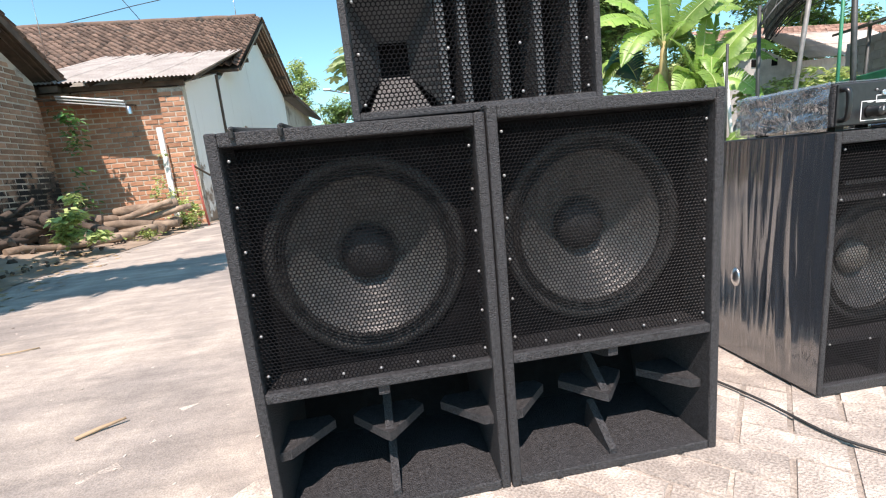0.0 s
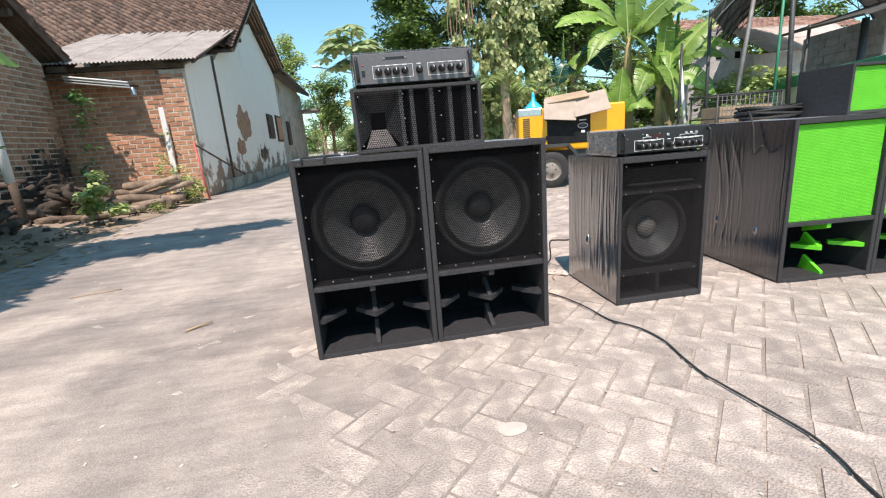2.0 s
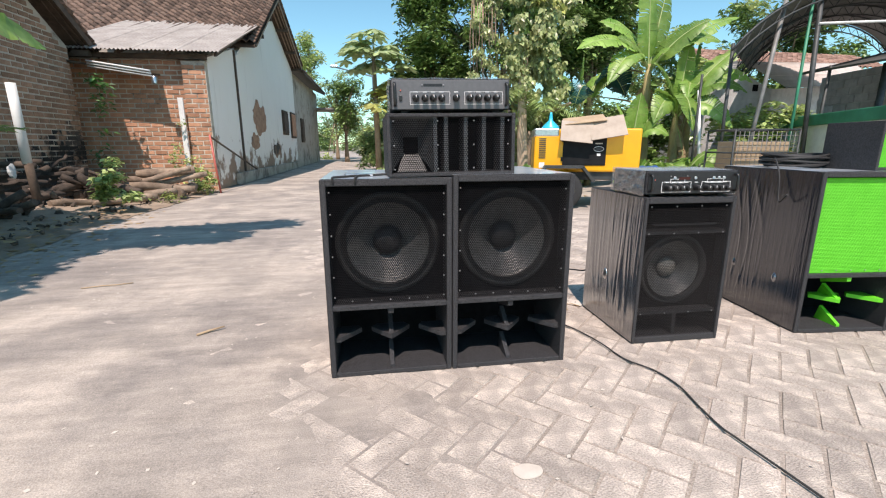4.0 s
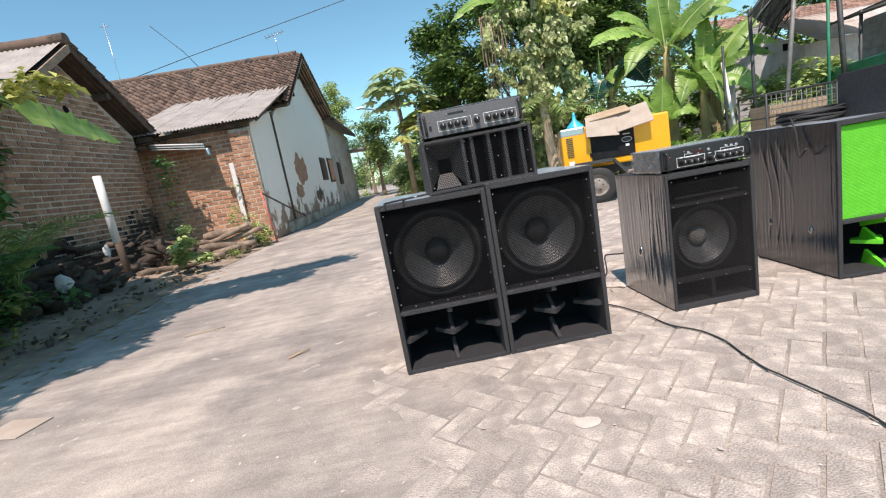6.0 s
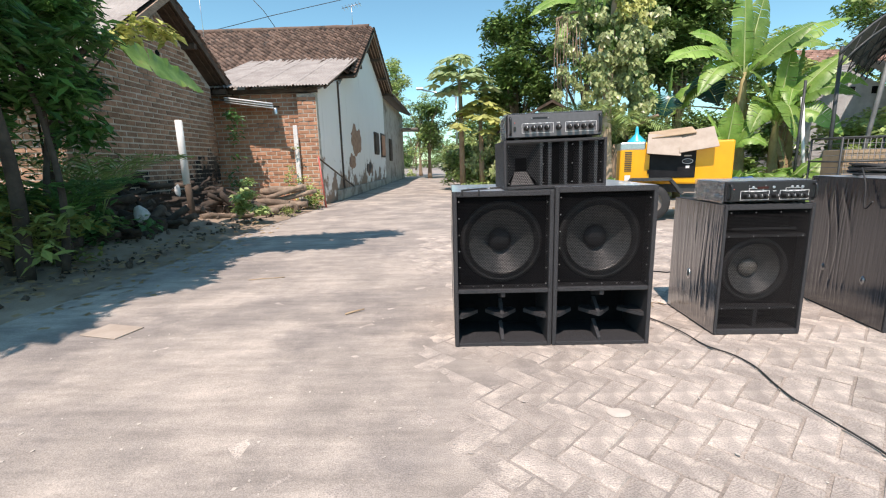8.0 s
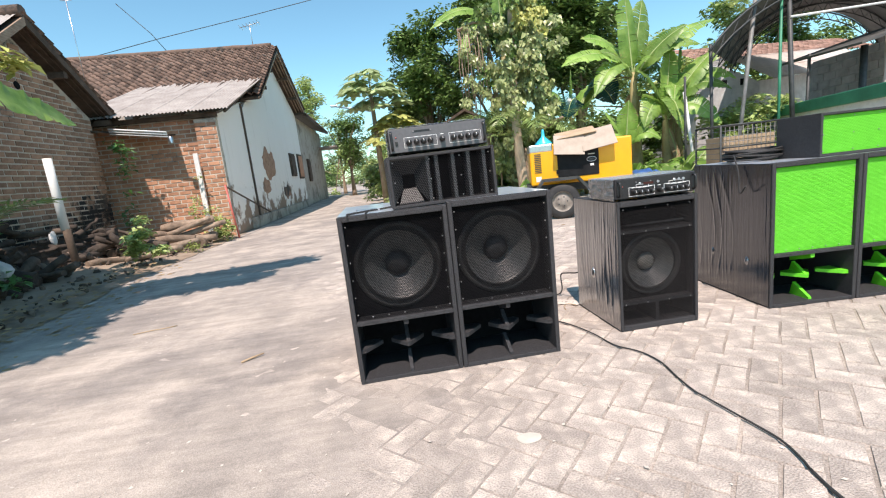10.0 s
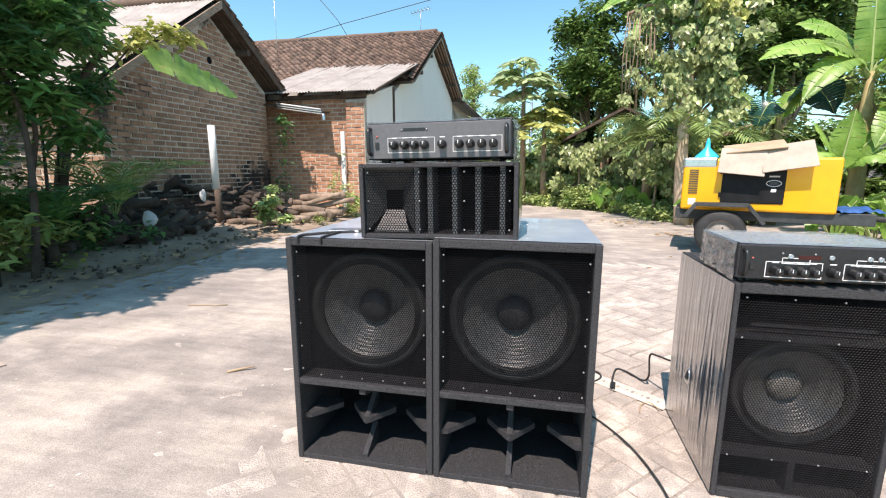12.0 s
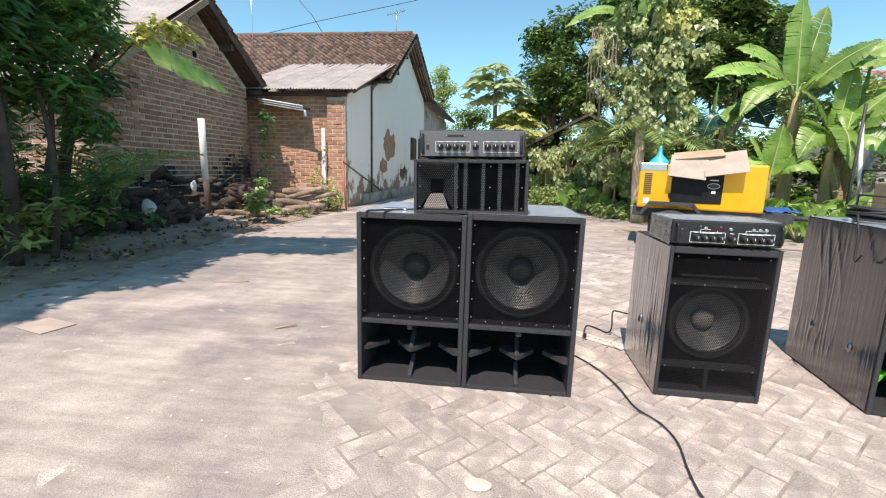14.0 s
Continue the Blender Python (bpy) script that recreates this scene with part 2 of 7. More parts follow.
KNOB = mat("black_plastic", (0.01, 0.01, 0.01), (0.02, 0.02, 0.02), 30, 0.35, bump=0.05)
WHITE = mat("white_print", (0.75, 0.75, 0.74), (0.85, 0.85, 0.84), 20, 0.6, bump=0.0)
RED = mat("red_print", (0.42, 0.09, 0.07), (0.55, 0.15, 0.12), 20, 0.5, bump=0.0)
SCREWM = mat("dull_screw", (0.22, 0.22, 0.22), (0.34, 0.34, 0.34), 40, 0.45, 0.6, bump=0.0)
PAPER = mat("dusty_paper", (0.48, 0.43, 0.37), (0.62, 0.56, 0.49), 10, 0.9, bump=0.1)
YELLOW = mat("yellow_enamel", (0.80, 0.365, 0.003), (0.90, 0.43, 0.005), 3, 0.35, bump=0.04, bscale=20, coat=0.4)
CYAN = mat("turquoise_plastic", (0.02, 0.42, 0.58), (0.04, 0.52, 0.68), 8, 0.35, bump=0.03)
CARD = mat("cardboard", (0.34, 0.245, 0.155), (0.46, 0.345, 0.225), 5, 0.9, bump=0.2, bscale=50)
CARDW = mat("pale_cardboard", (0.36, 0.295, 0.235), (0.47, 0.395, 0.325), 5, 0.9, bump=0.2, bscale=50)
BRICK = mat("weathered_brick", (0.36, 0.17, 0.10), (0.54, 0.30, 0.185), 6, 0.92, bump=0.6, bscale=70, island=0.22)
BRICKP = mat("pale_weathered_brick", (0.23, 0.135, 0.085), (0.43, 0.265, 0.175), 6, 0.92, bump=0.6, bscale=70, island=0.25, stain=(0.06, 0.052, 0.045), stain_scale=0.75, stain_at=(0.54, 0.60))
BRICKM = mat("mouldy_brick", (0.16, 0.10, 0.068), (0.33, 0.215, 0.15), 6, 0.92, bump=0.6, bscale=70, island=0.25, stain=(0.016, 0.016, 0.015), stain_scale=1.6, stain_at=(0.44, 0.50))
BRICKPO = mat("pale_weathered_brick_single", (0.23, 0.135, 0.085), (0.43, 0.265, 0.175), 6, 0.92, bump=0.6, bscale=70, rnd=0.28)
BRICKO = mat("weathered_brick_single", (0.36, 0.17, 0.10), (0.54, 0.30, 0.185), 6, 0.92, bump=0.6, bscale=70, rnd=0.22)
MORTAR = mat("old_mortar", (0.44, 0.39, 0.32), (0.60, 0.54, 0.45), 3, 0.95, bump=0.5, bscale=60, stain=(0.05, 0.045, 0.04), stain_scale=0.9, stain_at=(0.52, 0.62))
PLASTER = weathered_wall("peeling_white_plaster", (0.88, 0.845, 0.78), (0.95, 0.92, 0.865), (0.32, 0.23, 0.165))
PLASTERG = mat("grey_beige_plaster", (0.36, 0.32, 0.27), (0.50, 0.46, 0.39), 1.6, 0.9, bump=0.3, bscale=30, stain=(0.2, 0.17, 0.14), stain_scale=1.2, stain_at=(0.52, 0.62))
TILE = mat("old_clay_roof_tile", (0.085, 0.056, 0.042), (0.23, 0.15, 0.112), 2.5, 0.92, bump=0.5, bscale=50, island=0.45, stain=(0.045, 0.04, 0.035), stain_scale=2.5, stain_at=(0.5, 0.66))
TILER = mat("red_clay_roof_tile", (0.20, 0.115, 0.085), (0.36, 0.225, 0.175), 2.5, 0.92, bump=0.5, bscale=50, island=0.35)
ASBEST = mat("corrugated_cement_sheet", (0.29, 0.26, 0.235), (0.43, 0.395, 0.36), 2.5, 0.9, bump=0.3, bscale=60, stain=(0.26, 0.23, 0.21), stain_scale=2, stain_at=(0.5, 0.7))
SHEET = mat("pale_roof_sheet", (0.50, 0.44, 0.40), (0.66, 0.59, 0.54), 2, 0.85, bump=0.2)
WOOD = mat("weathered_wood", (0.22, 0.15, 0.10), (0.40, 0.30, 0.22), 6, 0.9, bump=0.5, bscale=25, stretch=(1, 1, 6))
WOODD = mat("dark_old_wood", (0.05, 0.035, 0.025), (0.12, 0.085, 0.06), 6, 0.9, bump=0.5, bscale=25)
LOG = mat("cut_log_bark", (0.12, 0.084, 0.06), (0.36, 0.27, 0.195), 5, 0.95, bump=0.8, bscale=35, rnd=0.25)
LOGD = mat("dark_rotten_log", (0.022, 0.017, 0.014), (0.10, 0.075, 0.057), 5, 0.95, bump=0.8, bscale=35, rnd=0.35)
RUBBLE = mat("rubble", (0.045, 0.035, 0.028), (0.17, 0.13, 0.10), 4, 0.95, bump=0.7, bscale=40, island=0.5)
PVC = mat("white_pipe", (0.66, 0.66, 0.64), (0.80, 0.80, 0.78), 6, 0.5, bump=0.1, stain=(0.22, 0.18, 0.13), stain_scale=3, stain_at=(0.6, 0.8))
LEAFK = mat("shade_coloured_leaf", (0.008, 0.05, 0.045), (0.02, 0.09, 0.075), 2, 0.3, bump=0.1, trans=0.15)
BARKP = mat("pale_flaking_bark", (0.36, 0.27, 0.18), (0.58, 0.46, 0.34), 7, 0.95, bump=0.9, bscale=30, stretch=(1, 1, 0.4))
BARK = mat("bark", (0.20, 0.14, 0.09), (0.38, 0.29, 0.20), 7, 0.95, bump=0.9, bscale=30, stretch=(1, 1, 0.4))
BANST = mat("banana_stem", (0.22, 0.17, 0.07), (0.40, 0.34, 0.16), 6, 0.7, bump=0.3, bscale=20, stretch=(1, 1, 0.25), stain=(0.16, 0.09, 0.04), stain_scale=3)
LEAFB = mat("banana_leaf", (0.10, 0.23, 0.025), (0.33, 0.49, 0.12), 2.2, 0.40, bump=0.35, bscale=14, trans=0.34, spec=0.5, rnd=0.3, stain=(0.42, 0.36, 0.13), stain_scale=2.6, stain_at=(0.62, 0.72), streak=0.15)
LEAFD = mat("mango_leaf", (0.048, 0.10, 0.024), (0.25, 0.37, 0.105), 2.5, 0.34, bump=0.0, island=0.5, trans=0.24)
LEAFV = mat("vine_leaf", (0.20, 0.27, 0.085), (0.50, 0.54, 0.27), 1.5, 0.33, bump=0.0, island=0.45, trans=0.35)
LEAFP = mat("papaya_leaf", (0.32, 0.44, 0.18), (0.56, 0.66, 0.36), 2, 0.5, bump=0.0, island=0.3, trans=0.3)
LEAFY = mat("yellow_green_leaf", (0.38, 0.42, 0.10), (0.60, 0.60, 0.22), 2, 0.5, bump=0.0, island=0.3, trans=0.3)
LEAFU = mat("undergrowth_leaf", (0.24, 0.36, 0.10), (0.58, 0.64, 0.28), 1.2, 0.5, bump=0.0, island=0.4, trans=0.32)
LEAFT = mat("left_tree_leaf", (0.042, 0.115, 0.042), (0.14, 0.30, 0.075), 2, 0.36, bump=0.0, island=0.4, trans=0.35)
RIB = mat("pale_leaf_rib", (0.34, 0.44, 0.16), (0.46, 0.54, 0.24), 8, 0.5, bump=0.1, trans=0.2)
FROND = mat("palm_frond", (0.12, 0.21, 0.05), (0.36, 0.45, 0.16), 2, 0.4, bump=0.0, island=0.3, trans=0.28)
DRY = mat("dry_leaf", (0.30, 0.20, 0.10), (0.50, 0.36, 0.20), 3, 0.85, bump=0.1, trans=0.25)
GRASS = mat("grass", (0.12, 0.18, 0.04), (0.32, 0.36, 0.10), 2, 0.7, bump=0.0, island=0.35, trans=0.25)
GTRIM = mat("green_painted_trim", (0.02, 0.16, 0.09), (0.04, 0.26, 0.15), 3, 0.5, bump=0.1)
GREYBLOCK = mat("grey_block_wall", (0.38, 0.38, 0.375), (0.56, 0.56, 0.545), 4, 0.92, bump=0.5, bscale=60, island=0.15)
CANOPY = mat("dark_canopy_sheet", (0.06, 0.06, 0.055), (0.11, 0.11, 0.10), 2, 0.7, bump=0.1)
TARP = mat("blue_tarpaulin", (0.02, 0.07, 0.22), (0.05, 0.13, 0.34), 5, 0.4, bump=0.6, bscale=20)
MATL = mat("dusty_mat_base", (0.24, 0.235, 0.225), (0.38, 0.37, 0.35), 14, 0.9, bump=0.4, bscale=200)
MATR = mat("grey_rubber_mat", (0.085, 0.085, 0.085), (0.15, 0.15, 0.145), 20, 0.8, bump=0.6, bscale=220)


# ---- building helpers ----
def part(name, bm, material, parent=None, label="", at=None):
    """Links a bmesh (or a mesh) as one object under a thing or a part."""
    if isinstance(bm, bpy.types.Mesh):
        me = bm
    else:
        me = bpy.data.meshes.new(name)
        bm.to_mesh(me)
        bm.free()
    if not me.materials:
        me.materials.append(material)
    ob = new(name, me)
    if parent:
        ob.parent = parent
    if at is not None:
        ob.matrix_basis = at
    if label:
        ob["label"] = label
    return ob


def thing(name, m, label, category, group="", kind=""):
    ob = new(name)
    ob.empty_display_size = 0.1
    ob.matrix_basis = m
    return tagged(ob, label, category, group, kind)


def box(bm, x0, x1, y0, y1, z0, z1, bevel=0.0, m=None):
    vs = bmesh.ops.create_cube(bm, size=1)["verts"]
    for v in vs:
        v.co = Vector((x0 + (v.co.x + 0.5) * (x1 - x0), y0 + (v.co.y + 0.5) * (y1 - y0), z0 + (v.co.z + 0.5) * (z1 - z0)))
    if bevel:
        es = {e for v in vs for e in v.link_edges}
        out = bmesh.ops.bevel(bm, geom=list(es), offset=bevel, segments=2, profile=0.5, affect="EDGES")
        vs = list({v for f in out["faces"] for v in f.verts} | {v for v in vs if v.is_valid})
    if m is not None:
        bmesh.ops.transform(bm, matrix=m, verts=vs)
    return bm


def boxed(*a, bevel=0.0, m=None):
    return box(bmesh.new(), *a, bevel=bevel, m=m)


def tube(points, radii, sides=8, cap=True):
    """A bmesh tube along points, one radius or one a point."""
    bm = bmesh.new()
    pts = [Vector(p) for p in points]
    if not hasattr(radii, "__len__"):
        radii = [radii] * len(pts)
    rings, up = [], Vector((0.13, 0.21, 0.97))
    for i, p in enumerate(pts):
        d = (pts[min(i + 1, len(pts) - 1)] - pts[max(i - 1, 0)]).normalized()
        a = d.cross(up)
        a = (a if a.length > 0.05 else d.cross(Vector((1, 0, 0)))).normalized()
        c = d.cross(a)
        rings.append([bm.verts.new(p + radii[i] * (math.cos(t) * a + math.sin(t) * c)) for t in (2 * math.pi * k / sides for k in range(sides))])
    for r, s in zip(rings, rings[1:]):
        for k in range(sides):
            bm.faces.new((r[k], r[(k + 1) % sides], s[(k + 1) % sides], s[k])).smooth = True
    if cap:
        bm.faces.new(rings[0][::-1]), bm.faces.new(rings[-1])
    bmesh.ops.recalc_face_normals(bm, faces=bm.faces)
    return bm


def smooth_line(pts, n=6):
    """Catmull-Rom through points."""
    p = [Vector(q) for q in pts]
    p = [2 * p[0] - p[1]] + p + [2 * p[-1] - p[-2]]
    out = []
    for a, b, c, d in zip(p, p[1:], p[2:], p[3:]):
        for k in range(n):
            t = k / n
            out.append(0.5 * (2 * b + (c - a) * t + (2 * a - 5 * b + 4 * c - d) * t * t + (3 * b - a - 3 * c + d) * t ** 3))
    return out + [p[-2]]


def lathe(profile, sides=40, m=None):
    """Turns a profile of (radius, height) round z; m moves it."""
    bm = bmesh.new()
    rings = [[bm.verts.new((r * math.cos(2 * math.pi * k / sides), r * math.sin(2 * math.pi * k / sides), h)) for k in range(sides)] for r, h in profile]
    for a, b in zip(rings, rings[1:]):
        for k in range(sides):
            bm.faces.new((a[k], a[(k + 1) % sides], b[(k + 1) % sides], b[k])).smooth = True
    if profile[-1][0] < 0.03:
        bm.faces.new(rings[-1])
    if profile[0][0] < 0.03:
        bm.faces.new(rings[0][::-1])
    if m is not None:
        bmesh.ops.transform(bm, matrix=m, verts=bm.verts)
    return bm


def prism(poly, a, b, axis="x"):
    """A polygon swept between a and b along an axis. For x the polygon is (y, z), for y (x, z), for z (x, y)."""
    bm = bmesh.new()
    place = {"x": lambda p, t: (t, p[0], p[1]), "y": lambda p, t: (p[0], t, p[1]), "z": lambda p, t: (p[0], p[1], t)}[axis]
    va, vb = [bm.verts.new(place(p, a)) for p in poly], [bm.verts.new(place(p, b)) for p in poly]
    bm.faces.new(va), bm.faces.new(vb[::-1])
    for k in range(len(poly)):
        j = (k + 1) % len(poly)
        bm.faces.new((va[k], vb[k], vb[j], va[j]))
    bmesh.ops.recalc_face_normals(bm, faces=bm.faces)
    return bm


def quads(name, verts, faces, material, smooth=False):
    me = bpy.data.meshes.new(name)
    me.from_pydata(verts, [], faces)
    if smooth:
        me.polygons.foreach_set("use_smooth", [True] * len(faces))
    me.materials.append(material)
    me.update()
    return me


def sheet(name, fn, nu, nv, material, smooth=True):
    """A grid mesh from fn(u, v) with u and v in 0..1."""
    verts = [fn(i / nu, j / nv) for j in range(nv + 1) for i in range(nu + 1)]
    w = nu + 1
    return quads(name, verts, [(j * w + i, j * w + i + 1, (j + 1) * w + i + 1, (j + 1) * w + i) for j in range(nv) for i in range(nu)], material, smooth)

# ---- ground ----
def road_h(x, y):
    """Gentle unevenness of the trodden ground."""
    return 0.004 * noise.noise((x * 0.9, y * 0.9, 0)) + 0.002 * noise.noise((x * 3.1, y * 3.1, 4))


def ground_fn(u, v):
    # finer cells near the middle, out to the horizon
    f = lambda t: math.copysign(abs(2 * t - 1) ** 3.2, 2 * t - 1)
    x, y = 400 * f(u), 400 * f(v) + 3
    z = -0.012 + road_h(x, y) * (1 if abs(x) < 12 and abs(y) < 14 else 0)
    return (x, y, z)


tagged(part("ground", sheet("ground", ground_fn, 160, 160, SAND), None), "pale sandy concrete ground and lane in full sun", "ground", kind="structure")

# ---- loudspeakers ----
def lattice(w, h, pitch, hole):
    """A perforated sheet of hexagonal cells in the x-z plane, from 0,0 to w,h."""
    verts, faces, dy = [], [], pitch * 0.866
    R1, R2 = pitch / math.sqrt(3), pitch * hole / 2
    for j in range(int(h / dy)):
        for i in range(int(w / pitch)):
            cx, cz = (i + 0.5 + 0.5 * (j % 2)) * pitch, (j + 0.5) * dy
            if cx > w - pitch * 0.4:
                continue
            b = len(verts)
            for k in range(6):
                a = math.pi / 6 + k * math.pi / 3
                verts.append((cx + R1 * math.cos(a), 0, cz + R1 * math.sin(a)))
                verts.append((cx + R2 * math.cos(a), 0.0012, cz + R2 * math.sin(a)))
            for k in range(6):
                n = (k + 1) % 6
                faces.append((b + 2 * k, b + 2 * n, b + 2 * n + 1, b + 2 * k + 1))
    return verts, faces


TOUT = pose(0, 0, 0, 90, 0, 0)      # turns a lathe's z to face -y


def driver(parent, x, y, z, r, cap_mat, cone_mat=None):
    """A round loudspeaker driver facing -y with cone, surround, cap and rim."""
    m = Matrix.Translation((x, y, z)) @ TOUT
    # the cone carries fine concentric ribs
    steps = [k / 44 for k in range(45)]
    part("cone", lathe([(r * (0.84 - 0.58 * t), -0.004 - 0.37 * r * (t ** 0.9) + 0.0007 * math.sin(t * 2 * math.pi * 10)) for t in steps], 56, m), cone_mat or CONE, parent, "grey ribbed paper cone")
    part("surround", lathe([(r * (0.84 + 0.1 * t), 0.012 * math.sin(math.pi * t * 3) ** 2) for t in [k / 12 for k in range(13)]], 48, m), RUBBER, parent)
    part("dust_cap", lathe([(r * 0.30 * math.cos(a), -0.33 * r + 0.17 * r * math.sin(a)) for a in [radians(k) for k in (0, 15, 30, 45, 60, 75, 88)]], 32, m), cap_mat, parent)
    part("rim", lathe([(r * 0.93, 0.0), (r * 0.94, 0.008), (r * 1.04, 0.008), (r * 1.06, 0.0)], 48, m), RUBBER, parent)


def holed(w0, w1, z0, z1, cx, cz, r, y, t, sides=48):
    """A board in the x-z plane with a round hole."""
    bm = bmesh.new()
    inner, outer = [], []
    for k in range(sides):
        a = 2 * math.pi * (k + 0.5) / sides
        c, s = math.cos(a), math.sin(a)
        inner.append(bm.verts.new((cx + r * c, y, cz + r * s)))
        q = min(((w1 - cx) / c if c > 0 else (w0 - cx) / c) if abs(c) > 1e-6 else 9, ((z1 - cz) / s if s > 0 else (z0 - cz) / s) if abs(s) > 1e-6 else 9)
        outer.append(bm.verts.new((cx + q * c, y, cz + q * s)))
    for k in range(sides):
        n = (k + 1) % sides
        bm.faces.new((inner[k], inner[n], outer[n], outer[k]))
    for x in (w0, w1):
        for z in (z0, z1):
            near = sorted(outer, key=lambda v: (v.co.x - x) ** 2 + (v.co.z - z) ** 2)[:2]
            bm.faces.new((near[0], near[1], bm.verts.new((x, y, z))))
    out = bmesh.ops.extrude_face_region(bm, geom=bm.faces[:])
    bmesh.ops.translate(bm, vec=(0, t, 0), verts=[v for v in out["geom"] if isinstance(v, bmesh.types.BMVert)])
    bmesh.ops.recalc_face_normals(bm, faces=bm.faces)
    return bm


SCREW = lathe([(0.0001, 0.0022), (0.002, 0.002), (0.0031, 0.0008), (0.0033, -0.001)][::-1], 10, TOUT)
_me = bpy.data.meshes.new("screw")
SCREW.to_mesh(_me), SCREW.free()
_me.materials.append(SCREWM)
SCREW = _me

W, D, H, T = 0.4975, 0.68, 0.803, 0.021     # width, depth, height, board of a bass cabinet
SPLIT = 0.287                              # top of the open mouth below


def wrapped_side(x, y0, y1, z0, z1, sign, seed, material=FILM):
    """A wrinkled skin of stretched film over a cabinet's side."""
    def fn(u, v):
        y, z = y0 + u * (y1 - y0), z0 + v * (z1 - z0)
        edge = min(1, 8 * u, 8 * (1 - u), 6 * v, 6 * (1 - v))
        w = noise.noise((y * 11 + 1.5 * noise.noise((seed, z * 1.3, 0)), z * 1.0, seed))
        w2 = noise.noise((y * 24, z * 1.7, seed + 5))
        k = noise.noise((y * 3.4, z * 1.4, seed + 9)) + 0.22
        fold = max(0, 1 - abs(w) * 7) + 0.6 * max(0, 1 - abs(w2) * 5)
        return (x + sign * (0.002 + edge * ((0.005 if material is FILM else 0.0065) * fold * max(0, k) + 0.002 + 0.0012 * noise.noise((y * 2.6, z * 2, seed + 3)))), y, z)
    return sheet("wrapping_film", fn, 210, 36, material)


def bass_cabinet(m, label, group, grille_mat, brace_mat, foam=None, wrap=True):
    th = thing("bass_speaker", m, label, "loudspeaker", group)
    hw = W / 2
    part("side_panel", boxed(-hw, -hw + T, 0, D, 0, H, bevel=0.004), CAB, th)
    part("side_panel", boxed(hw - T, hw, 0, D, 0, H, bevel=0.004), CAB, th)
    part("top_panel", boxed(-hw + T, hw - T, 0.0005, D, H - T - 0.004, H - 0.0005, bevel=0.003), CAB, th)
    part("bottom_panel", boxed(-hw + T, hw - T, 0.0005, D, 0.0005, T, bevel=0.003), CAB, th)
    part("divider", boxed(-hw + T, hw - T, 0.002, 0.42, SPLIT, SPLIT + T, bevel=0.003), CAB, th)
    part("back_panel", boxed(-hw + T, hw - T, D - T, D - 0.001, T, H - T - 0.004), CAB, th)
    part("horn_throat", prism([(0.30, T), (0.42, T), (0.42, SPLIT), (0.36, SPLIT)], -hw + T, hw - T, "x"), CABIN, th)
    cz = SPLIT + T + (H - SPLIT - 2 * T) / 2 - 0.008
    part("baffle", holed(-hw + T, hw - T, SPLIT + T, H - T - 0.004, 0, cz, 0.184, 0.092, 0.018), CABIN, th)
    driver(th, 0, 0.091, cz, 0.2, CAP)
    gw, gz0, gz1 = W - 2 * T - 0.004, SPLIT + T + 0.002, H - T - 0.008
    v, f = lattice(gw, gz1 - gz0, 0.0079, 0.84 if not foam else 0.55)
    g = part("grille", quads("grille", v, f, grille_mat), None, th, "", pose(-gw / 2, 0.018, gz0))
    if foam:
        part("foam_sheet", boxed(-gw / 2, gw / 2, 0.021, 0.03, gz0, gz1), foam, th, "lime green foam behind the grille")
    for k in range(6):
        for s in (-1, 1):
            part("screw", SCREW, None, g, "", pose(gw / 2 + s * (gw / 2 - 0.008), -0.003, 0.03 + k * (gz1 - gz0 - 0.05) / 5 - (0.01 if s > 0 else 0)))
    for k in range(1, 6):
        part("screw", SCREW, None, g, "", pose(k * gw / 6, -0.003, 0.012))
    # braces in the mouth
    zc, bt = 0.152, 0.010
    part("brace", prism([(0, 0.035), (0.012, 0.045), (0.082, 0.13), (0.06, 0.16), (-0.06, 0.16), (-0.082, 0.13), (-0.012, 0.045)], zc - bt, zc + bt, "z"), brace_mat, th)
    for s in (-1, 1):
        e = s * (hw - T)
        part("brace", prism([(e, 0.03), (e - s * 0.022, 0.034), (e - s * 0.105, 0.125), (e - s * 0.09, 0.15), (e, 0.15)], zc - bt, zc + bt, "z"), brace_mat, th)
    part("brace", prism([(0.05, zc + bt), (0.14, zc + bt + 0.055), (0.16, zc + bt)], -0.009, 0.009, "x"), brace_mat, th)
    part("brace", prism([(0.02, T), (0.02, T + 0.012), (0.13, T + 0.075), (0.15, T)], -0.009, 0.009, "x"), brace_mat, th)
    part("brace", prism([(0.012, SPLIT), (0.012, SPLIT - 0.022), (0.03, SPLIT - 0.03), (0.15, SPLIT - 0.065), (0.17, SPLIT)], -0.011, 0.011, "x"), brace_mat, th)
    if wrap:
        part("wrapping_film", wrapped_side(-hw, 0.01, D - 0.002, 0.01, H - 0.004, -1, wrap, FILMD if foam else FILM), None, th, "shiny wrinkled wrapping film")
        part("top_film", sheet("top_film", lambda u, v: (-hw + u * W, 0.024 + v * (D - 0.03), H + 0.001 + 0.0012 * noise.noise((u * 6, v * 5, wrap))), 24, 24, FILMTOP), None, th, "wrapping film on the top, sky sheen in its colour")
    return th


